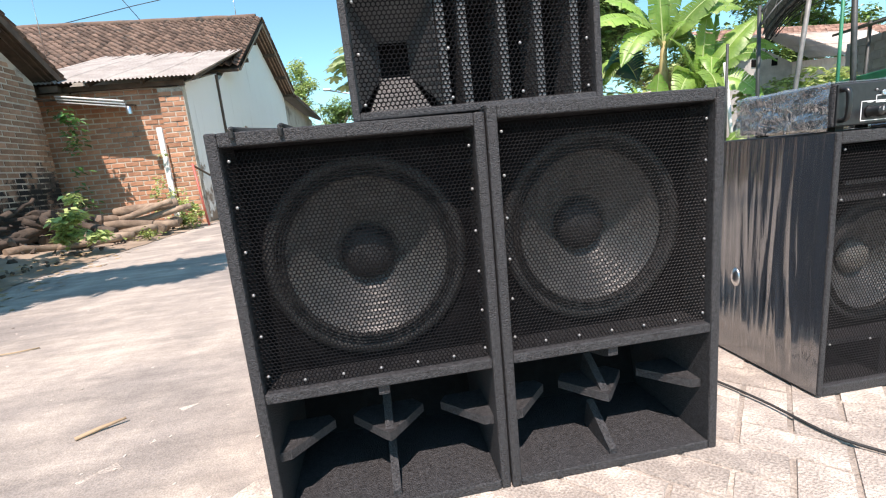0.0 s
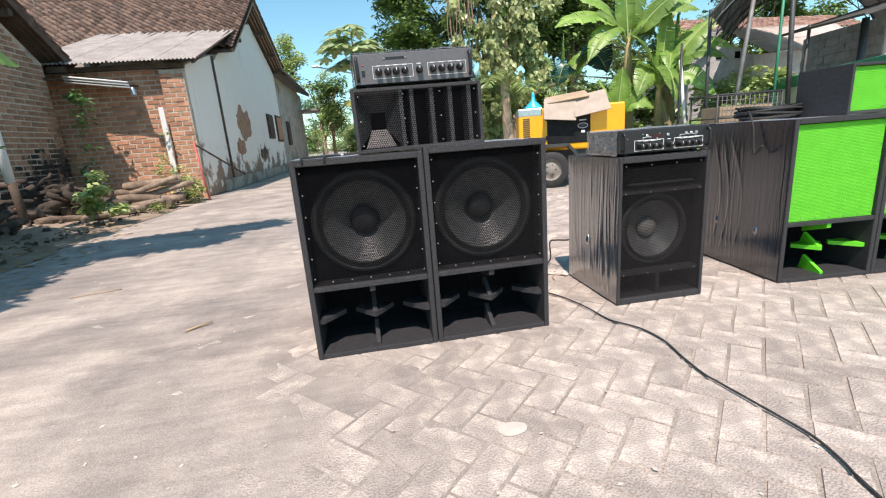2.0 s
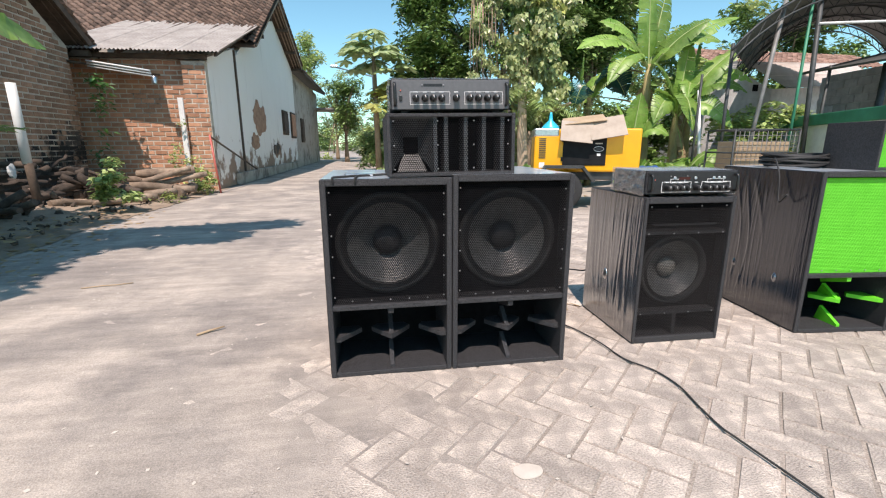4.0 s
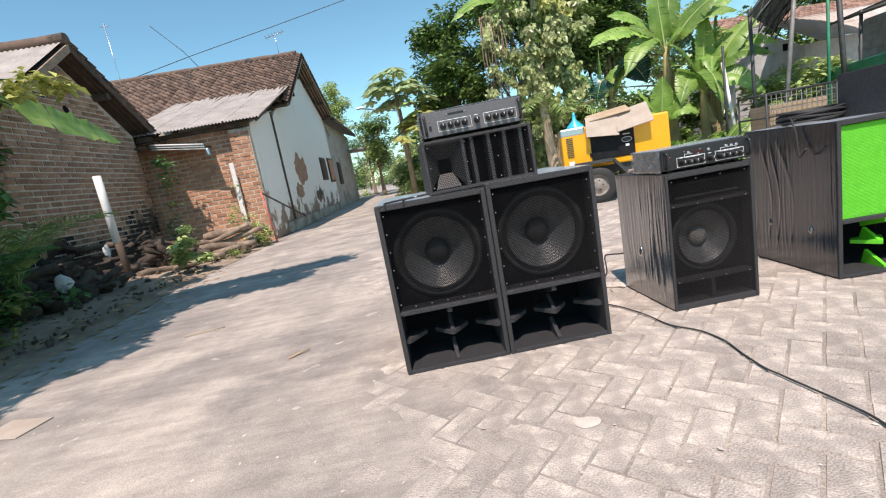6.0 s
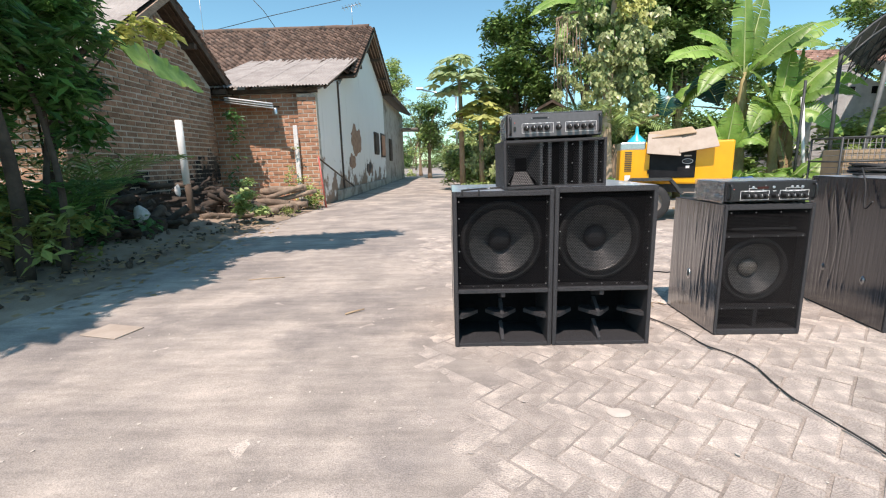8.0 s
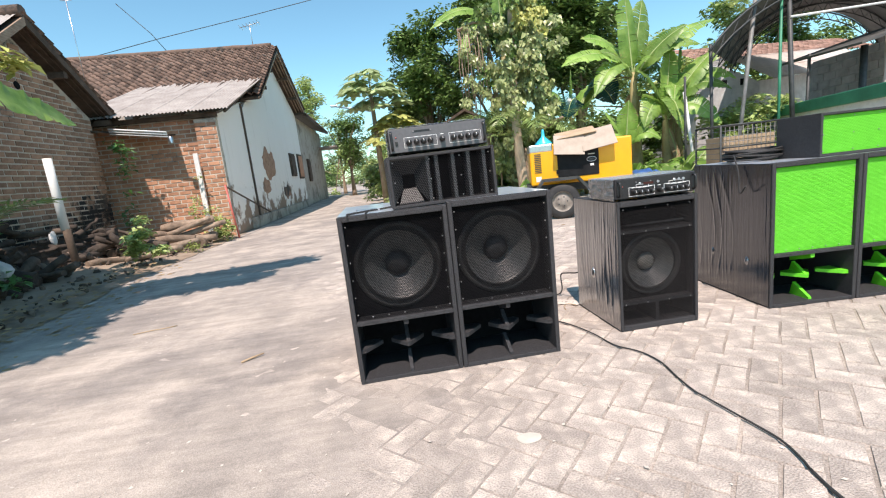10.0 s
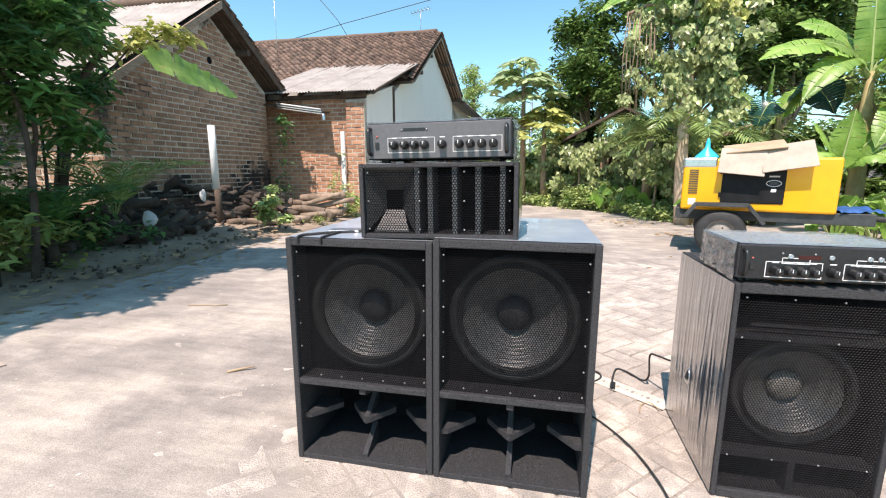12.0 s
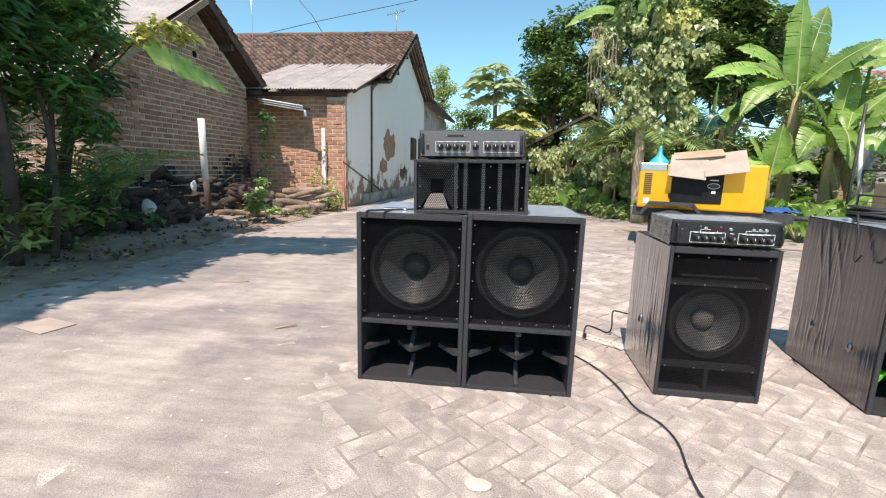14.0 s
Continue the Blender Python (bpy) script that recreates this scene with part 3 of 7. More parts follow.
bass_cabinet(pose(-0.249, -0.008, 0, 0, 0, 0.5), "black textured bass speaker with perforated steel grille and open mouth", "black bass speakers", GRILLE, CAB, wrap=2.0)
bass_cabinet(pose(0.2515, -0.008, 0, 0, 0, 0.2) @ Matrix.Diagonal((1, 1, 1.014, 1)), "black textured bass speaker with perforated steel grille and open mouth", "black bass speakers", GRILLE, CAB, wrap=3.0)
GM = pose(1.765, 0.083, 0, 0, 0, -5.5)
for k in range(2):
    bass_cabinet(GM @ pose(W / 2 + k * (W + 0.004), 0, 0), "film-wrapped black bass speaker with lime green grille and braces", "green bass speakers", GREEN, GREEN, GREENFOAM, wrap=6.0 + k)


def top_speaker(m, w, d, h, label, green=False):
    """A low wide speaker box: a small horn at one end and slats behind the grille."""
    th = thing("top_speaker", m, label, "loudspeaker")
    hw, t = w / 2, 0.014
    part("side_panel", boxed(-hw, -hw + t, 0, d, 0, h, bevel=0.003), CAB, th)
    part("side_panel", boxed(hw - t, hw, 0, d, 0, h, bevel=0.003), CAB, th)
    part("top_panel", boxed(-hw + t, hw - t, 0.0005, d, h - t, h - 0.0005, bevel=0.003), CAB, th)
    part("bottom_panel", boxed(-hw + t, hw - t, 0.0005, d, 0.0005, t, bevel=0.003), CAB, th)
    part("back_panel", boxed(-hw + t, hw - t, d - t, d - 0.001, t, h - t), CAB, th)
    gw, gh = w - 2 * t - 0.004, h - 2 * t - 0.004
    v, f = lattice(gw, gh, 0.0088, 0.55 if green else 0.85)
    g = part("grille", quads("grille", v, f, GREEN if green else GRILLE), None, th, "", pose(-gw / 2, 0.014, t + 0.002))
    if green:
        part("foam_sheet", boxed(-gw / 2, gw / 2, 0.017, 0.026, t + 0.002, h - t - 0.002), GREENFOAM, th, "lime green foam behind the grille")
    else:
        part("baffle", boxed(-hw + t, hw - t, 0.12, 0.13, t, h - t), CABIN, th)
        for q in (0.37, 0.455, 0.61, 0.755, 0.905):
            x = -hw + q * w
            part("slat", boxed(x - 0.008, x + 0.008, 0.0165, 0.11, t, h - t), SLAT, th)
        # flared horn: floor, roof and two cheeks round a narrow throat
        x0, x1, xa, xb, z0, z1, za, zb = -hw + t + 0.002, -hw + 0.172, -hw + 0.066, -hw + 0.124, t + 0.006, h - t - 0.002, 0.085, 0.15
        for corners in (((x0 + 0.02, 0.03, z0), (x1 - 0.02, 0.03, z0), (xb, 0.075, za), (xa, 0.075, za)), ((x0, 0.022, z1), (xa, 0.075, zb), (xb, 0.075, zb), (x1, 0.022, z1)),
                        ((x0, 0.022, z0), (xa, 0.075, za), (xa, 0.075, zb), (x0, 0.022, z1)), ((x1, 0.022, z0), (x1, 0.022, z1), (xb, 0.075, zb), (xb, 0.075, za))):
            bm = bmesh.new()
            bm.faces.new([bm.verts.new(c) for c in corners])
            out = bmesh.ops.extrude_face_region(bm, geom=bm.faces[:])
            mid = Vector((-hw + 0.095, 0.066, h / 2))
            for v in out["geom"]:
                if isinstance(v, bmesh.types.BMVert):
                    v.co += (v.co - mid).normalized() * 0.003
            bmesh.ops.recalc_face_normals(bm, faces=bm.faces)
            part("horn", bm, HORN, th, "smooth grey horn flare")
        part("film_side", wrapped_side(hw, 0.01, d - 0.005, 0.004, h - 0.004, 1, 14), None, th, "shiny wrapping film")
    for k in range(3):
        for x in (0.01, 0.178, 0.32, gw - 0.01):
            part("screw", SCREW, None, g, "", pose(x, -0.003, 0.012 + k * (gh - 0.024) / 2))
    return th


top_speaker(pose(0.008, 0.026, H + 0.0075, 0, -0.9, 1.0), 0.50, 0.36, 0.235, "low black top speaker with perforated grille on the bass speakers")
top_speaker(GM @ pose(0.56, 0.055, H + 0.002, 0, 0, 0), 0.51, 0.30, 0.232, "low black top speaker with lime green grille on wrapped cabinets", True)

# the single middle speaker
BX0, BX1, BY0, BY1, BH = 0.888, 1.336, 0.094, 0.61, 0.70


def full_range():
    w, d, h, t = BX1 - BX0, BY1 - BY0, BH, 0.016
    th = thing("full_range_speaker", pose((BX0 + BX1) / 2, BY0, 0, 0, 0, -0.5), "black speaker wrapped in shiny clear film with full-height grille", "loudspeaker")
    hw = w / 2
    part("side_panel", boxed(-hw, -hw + t, 0, d, 0, h, bevel=0.004), CAB, th)
    part("side_panel", boxed(hw - t, hw, 0, d, 0, h, bevel=0.004), CAB, th)
    part("top_panel", boxed(-hw + t, hw - t, 0.0005, d, h - 0.03, h - 0.0005, bevel=0.004), CAB, th)
    part("bottom_panel", boxed(-hw + t, hw - t, 0.0005, d, 0.0005, 0.03, bevel=0.004), CAB, th)
    part("back_panel", boxed(-hw + t, hw - t, d - t, d - 0.001, 0.03, h - 0.03), CAB, th)
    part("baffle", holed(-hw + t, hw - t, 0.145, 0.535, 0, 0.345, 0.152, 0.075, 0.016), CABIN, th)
    driver(th, 0, 0.074, 0.342, 0.165, CAPL)
    part("shelf", boxed(-hw + t, hw - t, 0.024, 0.2, 0.525, 0.541), CAB, th)
    part("shelf", boxed(-hw + t, hw - t, 0.024, 0.2, 0.135, 0.151), CAB, th)
    part("port_divider", boxed(-0.009, 0.009, 0.024, 0.2, 0.03, 0.135), CAB, th)
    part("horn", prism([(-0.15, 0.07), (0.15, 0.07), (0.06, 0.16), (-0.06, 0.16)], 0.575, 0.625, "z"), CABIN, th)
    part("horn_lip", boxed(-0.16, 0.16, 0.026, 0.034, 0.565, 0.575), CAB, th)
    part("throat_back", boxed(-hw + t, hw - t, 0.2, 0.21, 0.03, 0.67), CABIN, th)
    gw, gz0, gz1 = w - 2 * t - 0.004, 0.032, h - 0.032
    v, f = lattice(gw, gz1 - gz0, 0.0084, 0.86)
    g = part("grille", quads("grille", v, f, GRILLE), None, th, "", pose(-gw / 2, 0.014, gz0))
    for z in (0.112, 0.5, gz1 - gz0 - 0.012):
        for k in range(4):
            part("screw", SCREW, None, g, "", pose(0.02 + k * (gw - 0.04) / 3, -0.003, z))
    part("wrapping_film", wrapped_side(-hw, 0.004, d - 0.002, 0.008, h - 0.003, -1, 21), None, th, "shiny wrinkled clear wrapping film")
    part("wrapping_film", wrapped_side(hw, 0.004, d - 0.002, 0.008, h - 0.003, 1, 25), None, th, "shiny wrinkled clear wrapping film")
    # knot of bunched film over a side handle
    part("handle", lathe([(0.0001, 0.014), (0.012, 0.012), (0.02, 0.006), (0.026, 0.0)][::-1], 14, pose(-hw - 0.004, d * 0.55, 0.27, 0, -90, 0) @ Matrix.Diagonal((1.3, 0.8, 1, 1))), STEEL, th, "bright handle under bunched film")


full_range()


# ---- amplifiers ----
DRED = mat("dark_red_display", (0.035, 0.006, 0.005), (0.055, 0.01, 0.008), 20, 0.25, bump=0.0)
def amplifier(m, w, h, d, panel, boxes, knobs, label, film, display=False):
    th = thing("amplifier", m, label, "amplifier")
    hw, f0 = w / 2, 0.010
    part("case", boxed(-hw, hw, 0.004, d, f0, h, bevel=0.005), CAB, th)
    part("front_panel", boxed(-hw + 0.004, hw - 0.004, 0.0, 0.005, f0 + 0.003, h - 0.003, bevel=0.001), panel, th, "front panel with printed boxes")
    for x in (-hw + 0.05, hw - 0.05):
        for y in (0.03, d - 0.04):
            part("foot", boxed(x - 0.012, x + 0.012, y, y + 0.02, 0, f0 + 0.001), RUBBER, th)
    for s in (-1, 1):
        x = s * (hw - 0.014)
        part("handle", tube(smooth_line([(x, 0.002, h * 0.22), (x, -0.016, h * 0.26), (x, -0.02, h * 0.5), (x, -0.016, h * 0.82), (x, 0.002, h * 0.86)], 4), 0.006, 8), KNOB, th)
    ln = 0.002 if display else 0.0014
    for x0, x1, z0, z1 in boxes:
        bm = bmesh.new()
        for a, b, c, e in ((x0, x1, z0, z0 + ln), (x0, x1, z1 - ln, z1), (x0, x0 + ln, z0, z1), (x1 - ln, x1, z0, z1)):
            box(bm, a, b, -0.0008, 0.0004, c, e)
        part("printed_frame", bm, WHITE, th, "thin white printed frame")
    for x, z, r in knobs:
        k = part("knob", lathe([(r, 0), (r, 0.004), (r * 0.85, 0.006), (r * 0.78, 0.028), (r * 0.7, 0.030), (0.0001, 0.030)], 18, Matrix.Translation((x, 0, z)) @ TOUT), KNOB, th)
        part("pointer", boxed(x - 0.0008, x + 0.0008, -0.0315, -0.0295, z, z + r * 0.65), WHITE, k)
        part("printed_mark", boxed(x - 0.008, x + 0.008, -0.0006, 0.0003, z + r + 0.007, z + r + 0.010), WHITE, th)
    part("switch", boxed(-hw + 0.03, -hw + 0.042, -0.004, 0.001, h * 0.36, h * 0.52, bevel=0.001), KNOB, th)
    part("pilot_light", lathe([(0.003, 0), (0.003, 0.002), (0.0001, 0.003)], 10, Matrix.Translation((-hw + 0.036, 0, h * 0.66)) @ TOUT), RED, th)
    for x in (-0.11, -0.03):
        part("screw", SCREW, None, th, "", pose(x, -0.001, h - 0.022))
    part("name_plate", boxed(-0.105, -0.035, -0.001, 0.0004, h - 0.026, h - 0.017), PANELB, th)
    if display:
        part("display", boxed(-0.07, -0.015, -0.001, 0.0004, h - 0.038, h - 0.026), DRED, th, "dark red display")
        for x in (-0.09, 0.01, 0.10, 0.125, 0.15):
            part("jack", lathe([(0.007, 0), (0.007, 0.004), (0.004, 0.004), (0.0001, 0.001)], 14, Matrix.Translation((x, 0, h - 0.03)) @ TOUT), STEEL, th)
    # loose clear film round the case

    def fn(u, v):
        a = 2 * math.pi * u
        ex, ez = hw + 0.006, (h - f0) / 2 + 0.005
        c, s = math.cos(a), math.sin(a)
        q = 1 / max(abs(c), abs(s))
        rr = 1 + 0.03 * noise.noise((3 * c, 3 * s, v * 7))
        return (ex * c * q * rr, 0.012 + v * (d - 0.005), (h + f0) / 2 + ez * s * q * (1 + 0.10 * max(0, noise.noise((2 * c, 5 * s, v * 5 + 9)))))
    if film:
        part("wrapping_film", sheet("wrapping_film", fn, 72, 20, CLEAR), None, th, "crumpled clear wrapping film")
        part("top_film", sheet("top_film", lambda u, v: (-hw + 0.008 + u * (w - 0.016), 0.014 + v * (d - 0.024), h + 0.0015 + 0.002 * max(0, noise.noise((u * 9, v * 7, w * 30)))), 40, 28, FILMTOP), None, th, "film over the top, sky sheen in its colour")
    return th


amplifier(pose(0.004, 0.045, H + 0.2445, 0, -0.9, -0.5), 0.455, 0.121, 0.30, PANEL,
          [(-0.157, -0.005, 0.030, 0.076), (0.051, 0.2, 0.030, 0.076)],
          [(x * 1.08, 0.053, 0.0135) for x in (-0.125, -0.093, -0.064, -0.034, 0.017, 0.066, 0.097, 0.129, 0.161)],
          "grey-fronted amplifier with nine black knobs in clear film", True)
amplifier(pose(1.112, 0.105, BH + 0.001, 0, 0, -1.0), 0.44, 0.112, 0.29, PANELB,
          [(-0.15, -0.008, 0.019, 0.066), (0.043, 0.186, 0.019, 0.066), (-0.11, -0.04, 0.06, 0.078), (0.07, 0.15, 0.06, 0.078)],
          [(x, 0.04, 0.0145) for x in (-0.125, -0.093, -0.062, -0.031, 0.017, 0.066, 0.097, 0.129, 0.16)],
          "black-fronted amplifier with knobs and display in clear film", True, True)

# ---- houses ----
def bricks(parent, origin, along, w, top, material, single, name, z0=0.0, skip=(), near=None, low=None):
    """Courses of bricks proud of a wall face. along: unit way in plan; top(s): wall height at s metres along. Bricks in near are single parts."""
    bw, bh, j = 0.235, 0.076, 0.019
    nrm = Vector((along[1], -along[0], 0))
    o, a = Vector(origin), Vector((*along, 0))
    verts, faces, singles = [], [], 0
    me = None
    row, z = 0, z0
    while z < 6:
        s = -bw / 2 if row % 2 else 0.0
        while s < w:
            s0, s1 = max(0.0, s), min(w, s + bw)
            if s1 - s0 > 0.04 and z + bh < min(top(s0), top(s1)) and (low is None or not z + bh < min(low(s0), low(s1))) and not any(p <= (s0 + s1) / 2 <= q and u <= z + bh / 2 <= v for p, q, u, v in skip):
                dz, out = R.uniform(-0.004, 0.004), R.uniform(0.004, 0.014)
                full = s1 - s0 > bw - 0.001
                if near and full and singles < 300 and near[0] < s0 < near[1] and near[2] < z < near[3]:
                    if me is None:
                        bm = boxed(0, bw, 0, 0.02, 0, bh, bevel=0.0)
                        for v in bm.verts:
                            if v.co.y < 0.01:
                                v.co.x += 0.004 if v.co.x < bw / 2 else -0.004
                                v.co.z += 0.004 if v.co.z < bh / 2 else -0.004
                        me = bpy.data.meshes.new("brick")
                        bm.to_mesh(me), bm.free()
                        me.materials.append(single)
                    q = o + a * s0 + nrm * out
                    turn = math.degrees(math.atan2(along[1], along[0]))
                    part("brick", me, None, parent, "", pose(q.x, q.y, o.z + z + dz, R.uniform(-1, 1), R.uniform(-0.7, 0.7), turn + R.uniform(-0.6, 0.6)))
                    singles += 1
                else:
                    b = len(verts)
                    for e, (i0, i1, k0, k1) in ((-0.01, (s0, s1, z, z + bh)), (out, (s0 + 0.004, s1 - 0.004, z + 0.004, z + bh - 0.004))):
                        for s_, k_ in ((i0, k0), (i1, k0), (i1, k1), (i0, k1)):
                            p = o + a * s_ + nrm * e
                            verts.append((p.x, p.y, o.z + k_ + dz))
                    faces.append((b + 4, b + 5, b + 6, b + 7))
                    for k in range(4):
                        n = (k + 1) % 4
                        faces.append((b + k, b + n, b + 4 + n, b + 4 + k))
            s += bw + j
        z += bh + j
        row += 1
    tagged(part(name, quads(name, verts, faces, material), None, parent), kind="stuff")


def tiled(name, p0, u, v, material, tw=0.24, tl=0.27):
    """Rows of curved clay tiles over the slope p0 + u, v (v runs up). One mesh of separate overlapping tiles."""
    p0, u, v = Vector(p0), Vector(u), Vector(v)
    n = u.cross(v).normalized()
    if n.z < 0:
        n = -n
    nu, nv = int(u.length / tw), int(v.length / tl)
    verts, faces = [], []
    for j in range(nv):
        for i in range(nu):
            lift = R.uniform(0, 0.012)
            b = len(verts)
            sh = R.uniform(-0.012, 0.012)
            for e in (0, 1):
                for k in range(5):
                    t = k / 4
                    h = 0.045 * math.sin(math.pi * 2 * t) * (1 if t < 0.5 else 0.75) + 0.04 * (1 - e) + lift
                    q = p0 + u * ((i + t * 1.06) / nu) + v * ((j + sh + e * 1.12) / nv) + n * h
                    verts.append(tuple(q))
            q0 = len(verts)
            for k in range(5):
                p = Vector(verts[b + k]) - n * 0.022
                verts.append(tuple(p))
            for k in range(4):
                faces.append((b + k, b + k + 1, b + 6 + k, b + 5 + k))
                faces.append((q0 + k, q0 + k + 1, b + k + 1, b + k))
    return quads(name, verts, faces, material, True)


def corrugated(name, p0, u, v, material, pitch=0.075, amp=0.016, per=4):
    p0, u, v = Vector(p0), Vector(u), Vector(v)
    n = u.cross(v).normalized()
    n = n if n.z > 0 else -n
    k = int(u.length / pitch) * per
    def fn(a, b):
        w = amp * math.sin(2 * math.pi * a * u.length / pitch) + 0.01 * noise.noise((a * 5, b * 3, 1)) + (0.02 if (a * 4) % 1 < 0.05 else 0)
        return tuple(p0 + u * a + v * b + n * w)
    return sheet(name, fn, k, 10, material)


# house by the lane: gable to the lane, lean-to in front
HX = -3.66
lane_house = thing("lane_house", pose(HX, 13, 0), "old white plastered house with mossy clay tile roof and brick lean-to", "house")
INV = Matrix.Translation((-HX, -13, 0))


def lh(name, bm, material, label="", parent=None):
    if isinstance(bm, bpy.types.Mesh):
        bm.transform(INV)
    else:
        bmesh.ops.transform(bm, matrix=INV, verts=bm.verts)
    return part(name, bm, material, parent or lane_house, label)


lh("gable_wall", prism([(10.8, 0), (19.2, 0), (19.2, 4.05), (15.0, 5.50), (10.8, 3.1)], HX - 0.15, HX), PLASTER, "peeling white plaster gable wall")
lh("far_wall", prism([(19.2, 0), (27.5, 0), (27.5, 4.0), (19.2, 4.0)], HX - 0.15, HX - 0.012), PLASTERG, "grey-beige plaster wall")
lh("lean_to_side_wall", prism([(8.75, 0), (10.79, 0), (10.79, 3.3), (8.75, 2.72)], HX - 0.15, HX - 0.004), PLASTER, "stained plaster side wall")
front = lh("lean_to_front_wall", boxed(-7.5, HX - 0.152, 8.76, 8.9, 0, 2.72), MORTAR, "brick lean-to wall with dark damp stains")
lh("back_wall", boxed(-12, HX - 0.16, 10.8, 10.95, 0, 3.3), PLASTERG)
lh("seam_post", boxed(HX - 0.02, HX + 0.03, 10.66, 10.76, 0, 3.25), WOODD, "dark corner post")
lh("plinth", boxed(HX, HX + 0.10, 9.9, 19.0, 0, 0.28, bevel=0.01), PLASTERG, "grey cement plinth")
for y0, y1, z0, z1 in ((12.1, 13.5, 1.30, 2.15), (11.6, 12.5, 0.85, 1.25), (14.4, 15.4, 0.6, 1.0)):
    cy, cz = (y0 + y1) / 2, (z0 + z1) / 2
    lh("bare_patch", prism([(cy + (y1 - y0) * 0.55 * math.cos(a) * (1 + 0.5 * noise.noise((math.cos(a) * 2 + y0, math.sin(a) * 2, 1))), cz + (z1 - z0) * 0.55 * math.sin(a) * (1 + 0.5 * noise.noise((math.cos(a) * 2, math.sin(a) * 2 + y0, 5)))) for a in [2 * math.pi * k / 26 for k in range(26)]], HX - 0.01, HX + 0.008), BRICKP, "patch of bare brick where plaster fell")
for y0, y1, z0, z1, m in ((16.2, 17.2, 1.35, 2.25, WOODD), (17.9, 18.9, 1.25, 2.3, BRICK), (20.6, 21.4, 1.1, 2.2, WOODD)):
    w = lh("window", boxed(HX - 0.02, HX + 0.05, y0, y1, z0, z1, bevel=0.008), WOODD, "dark wooden window frame")
    lh("shutter", boxed(HX + 0.052, HX + 0.075, y0 + 0.08, y1 - 0.08, z0 + 0.08, z1 - 0.08), m, "closed shutter", w)
# roof
tl = lh("roof", tiled("roof", (-13.0, 11.2, 3.55), (9.78, 0, 0), (0, 3.8, 2.28), TILE, 0.185, 0.215), None, "mossy old clay tile roof")
tl["kind"] = "stuff"
lh("roof_back", tiled("roof_back", (-13.0, 19.5, 4.30), (9.78, 0, 0), (0, -4.5, 1.53), TILE, 0.25, 0.3), None)
lh("roof_underside", prism([(11.2, 3.48), (15.0, 5.75), (19.5, 4.23), (19.5, 4.17), (15.0, 5.68), (11.2, 3.41)], -13.0, HX + 0.42), WOODD, "dark rafters and battens")
lh("ridge", tube([(-13 + 0.4 * k, 15.0, 5.85 + 0.03 * noise.noise((k * 0.7, 0, 0))) for k in range(25)], 0.10, 8), TILE, "mossy ridge tiles")
lh("verge_board", prism([(11.4, 3.47), (15.0, 5.60), (15.0, 5.72), (11.4, 3.59)], HX + 0.39, HX + 0.42), WOOD, "weathered verge board")
lh("verge_board", prism([(15.0, 5.60), (19.4, 4.10), (19.4, 4.22), (15.0, 5.72)], HX + 0.39, HX + 0.42), WOOD, "weathered verge board")
for y in (12.4, 13.7, 15.0, 16.4, 17.8, 19.1):
    z = 5.52 - abs(y - 15) * (0.60 if y < 15 else 0.345)
    lh("purlin", boxed(HX - 0.02, HX + 0.40, y - 0.05, y + 0.05, z - 0.06, z + 0.04), WOODD)
for x in (HX + 0.08, HX + 0.2, HX + 0.31):
    # pale battens under the overhanging verge
    lh("batten", prism([(15.0, 5.63), (19.4, 4.12), (19.4, 4.155), (15.0, 5.665)], x, x + 0.035), WOOD, "pale batten")
    lh("batten", prism([(11.4, 3.47), (15.0, 5.62), (15.0, 5.655), (11.4, 3.505)], x, x + 0.035), WOOD, "pale batten")
lh("far_roof", tiled("far_roof", (HX + 0.5, 28.0, 4.05), (0, -8.8, 0), (-4.5, 0, 2.2), TILE, 0.28, 0.3), None, "clay tile roof over the far part")
lh("far_eave", prism([(HX + 0.5, 3.98), (HX + 0.5, 4.05), (HX - 4, 6.1), (HX - 4, 6.0)], 19.3, 28.0, "y"), WOODD)
lh("far_end_roof", boxed(HX - 3, HX + 1.1, 26.4, 28.6, 3.05, 3.15), ASBEST)
lh("lean_to_roof", corrugated("lean_to_roof", (-6.6, 8.4, 2.78), (3.3, 0, 0), (0, 4.0, 1.47), ASBEST), None, "grey corrugated cement sheets")
lh("eave_beam", boxed(-6.6, HX + 0.02, 8.62, 8.70, 2.66, 2.75), WOODD)
for k in range(4):
    x = -6.2 + k * 0.92
    lh("rafter", prism([(8.5, 2.70), (12.0, 4.05), (12.0, 4.12), (8.5, 2.77)], x, x + 0.05), WOODD)
# small pipe-rack awning
aw = lh("small_awning", boxed(-6.2, -4.6, 8.22, 8.74, 2.42, 2.45, m=Matrix.Translation((-5.3, 8.5, 2.4)) @ pose(0, 0, 0, 6, 8, 0) @ Matrix.Translation((5.3, -8.5, -2.4))), WOODD, "dark sheet awning with pale pipes")
for k in range(3):
    lh("pipe", tube([(-5.65, 8.2 + 0.02 * k, 2.52 - 0.045 * k), (-4.55, 8.2 + 0.02 * k, 2.36 - 0.045 * k)], 0.018, 8), PVC, "pale pipe", aw)
lh("pipe_end", lathe([(0.07, -0.1), (0.075, 0.06), (0.05, 0.1), (0.0001, 0.11)], 12, pose(-4.5, 8.22, 2.2) @ Matrix.Diagonal((0.7, 0.7, 0.7, 1))), STEEL, "blue-grey bucket end", aw)
lh("pilaster", boxed(-4.12, HX - 0.01, 8.60, 8.76, 0, 2.62), MORTAR, "orange brick pilaster")
lh("plank", boxed(-4.25, -4.15, 8.52, 8.57, 0, 1.9, bevel=0.004), PVC, "pale upright plank")

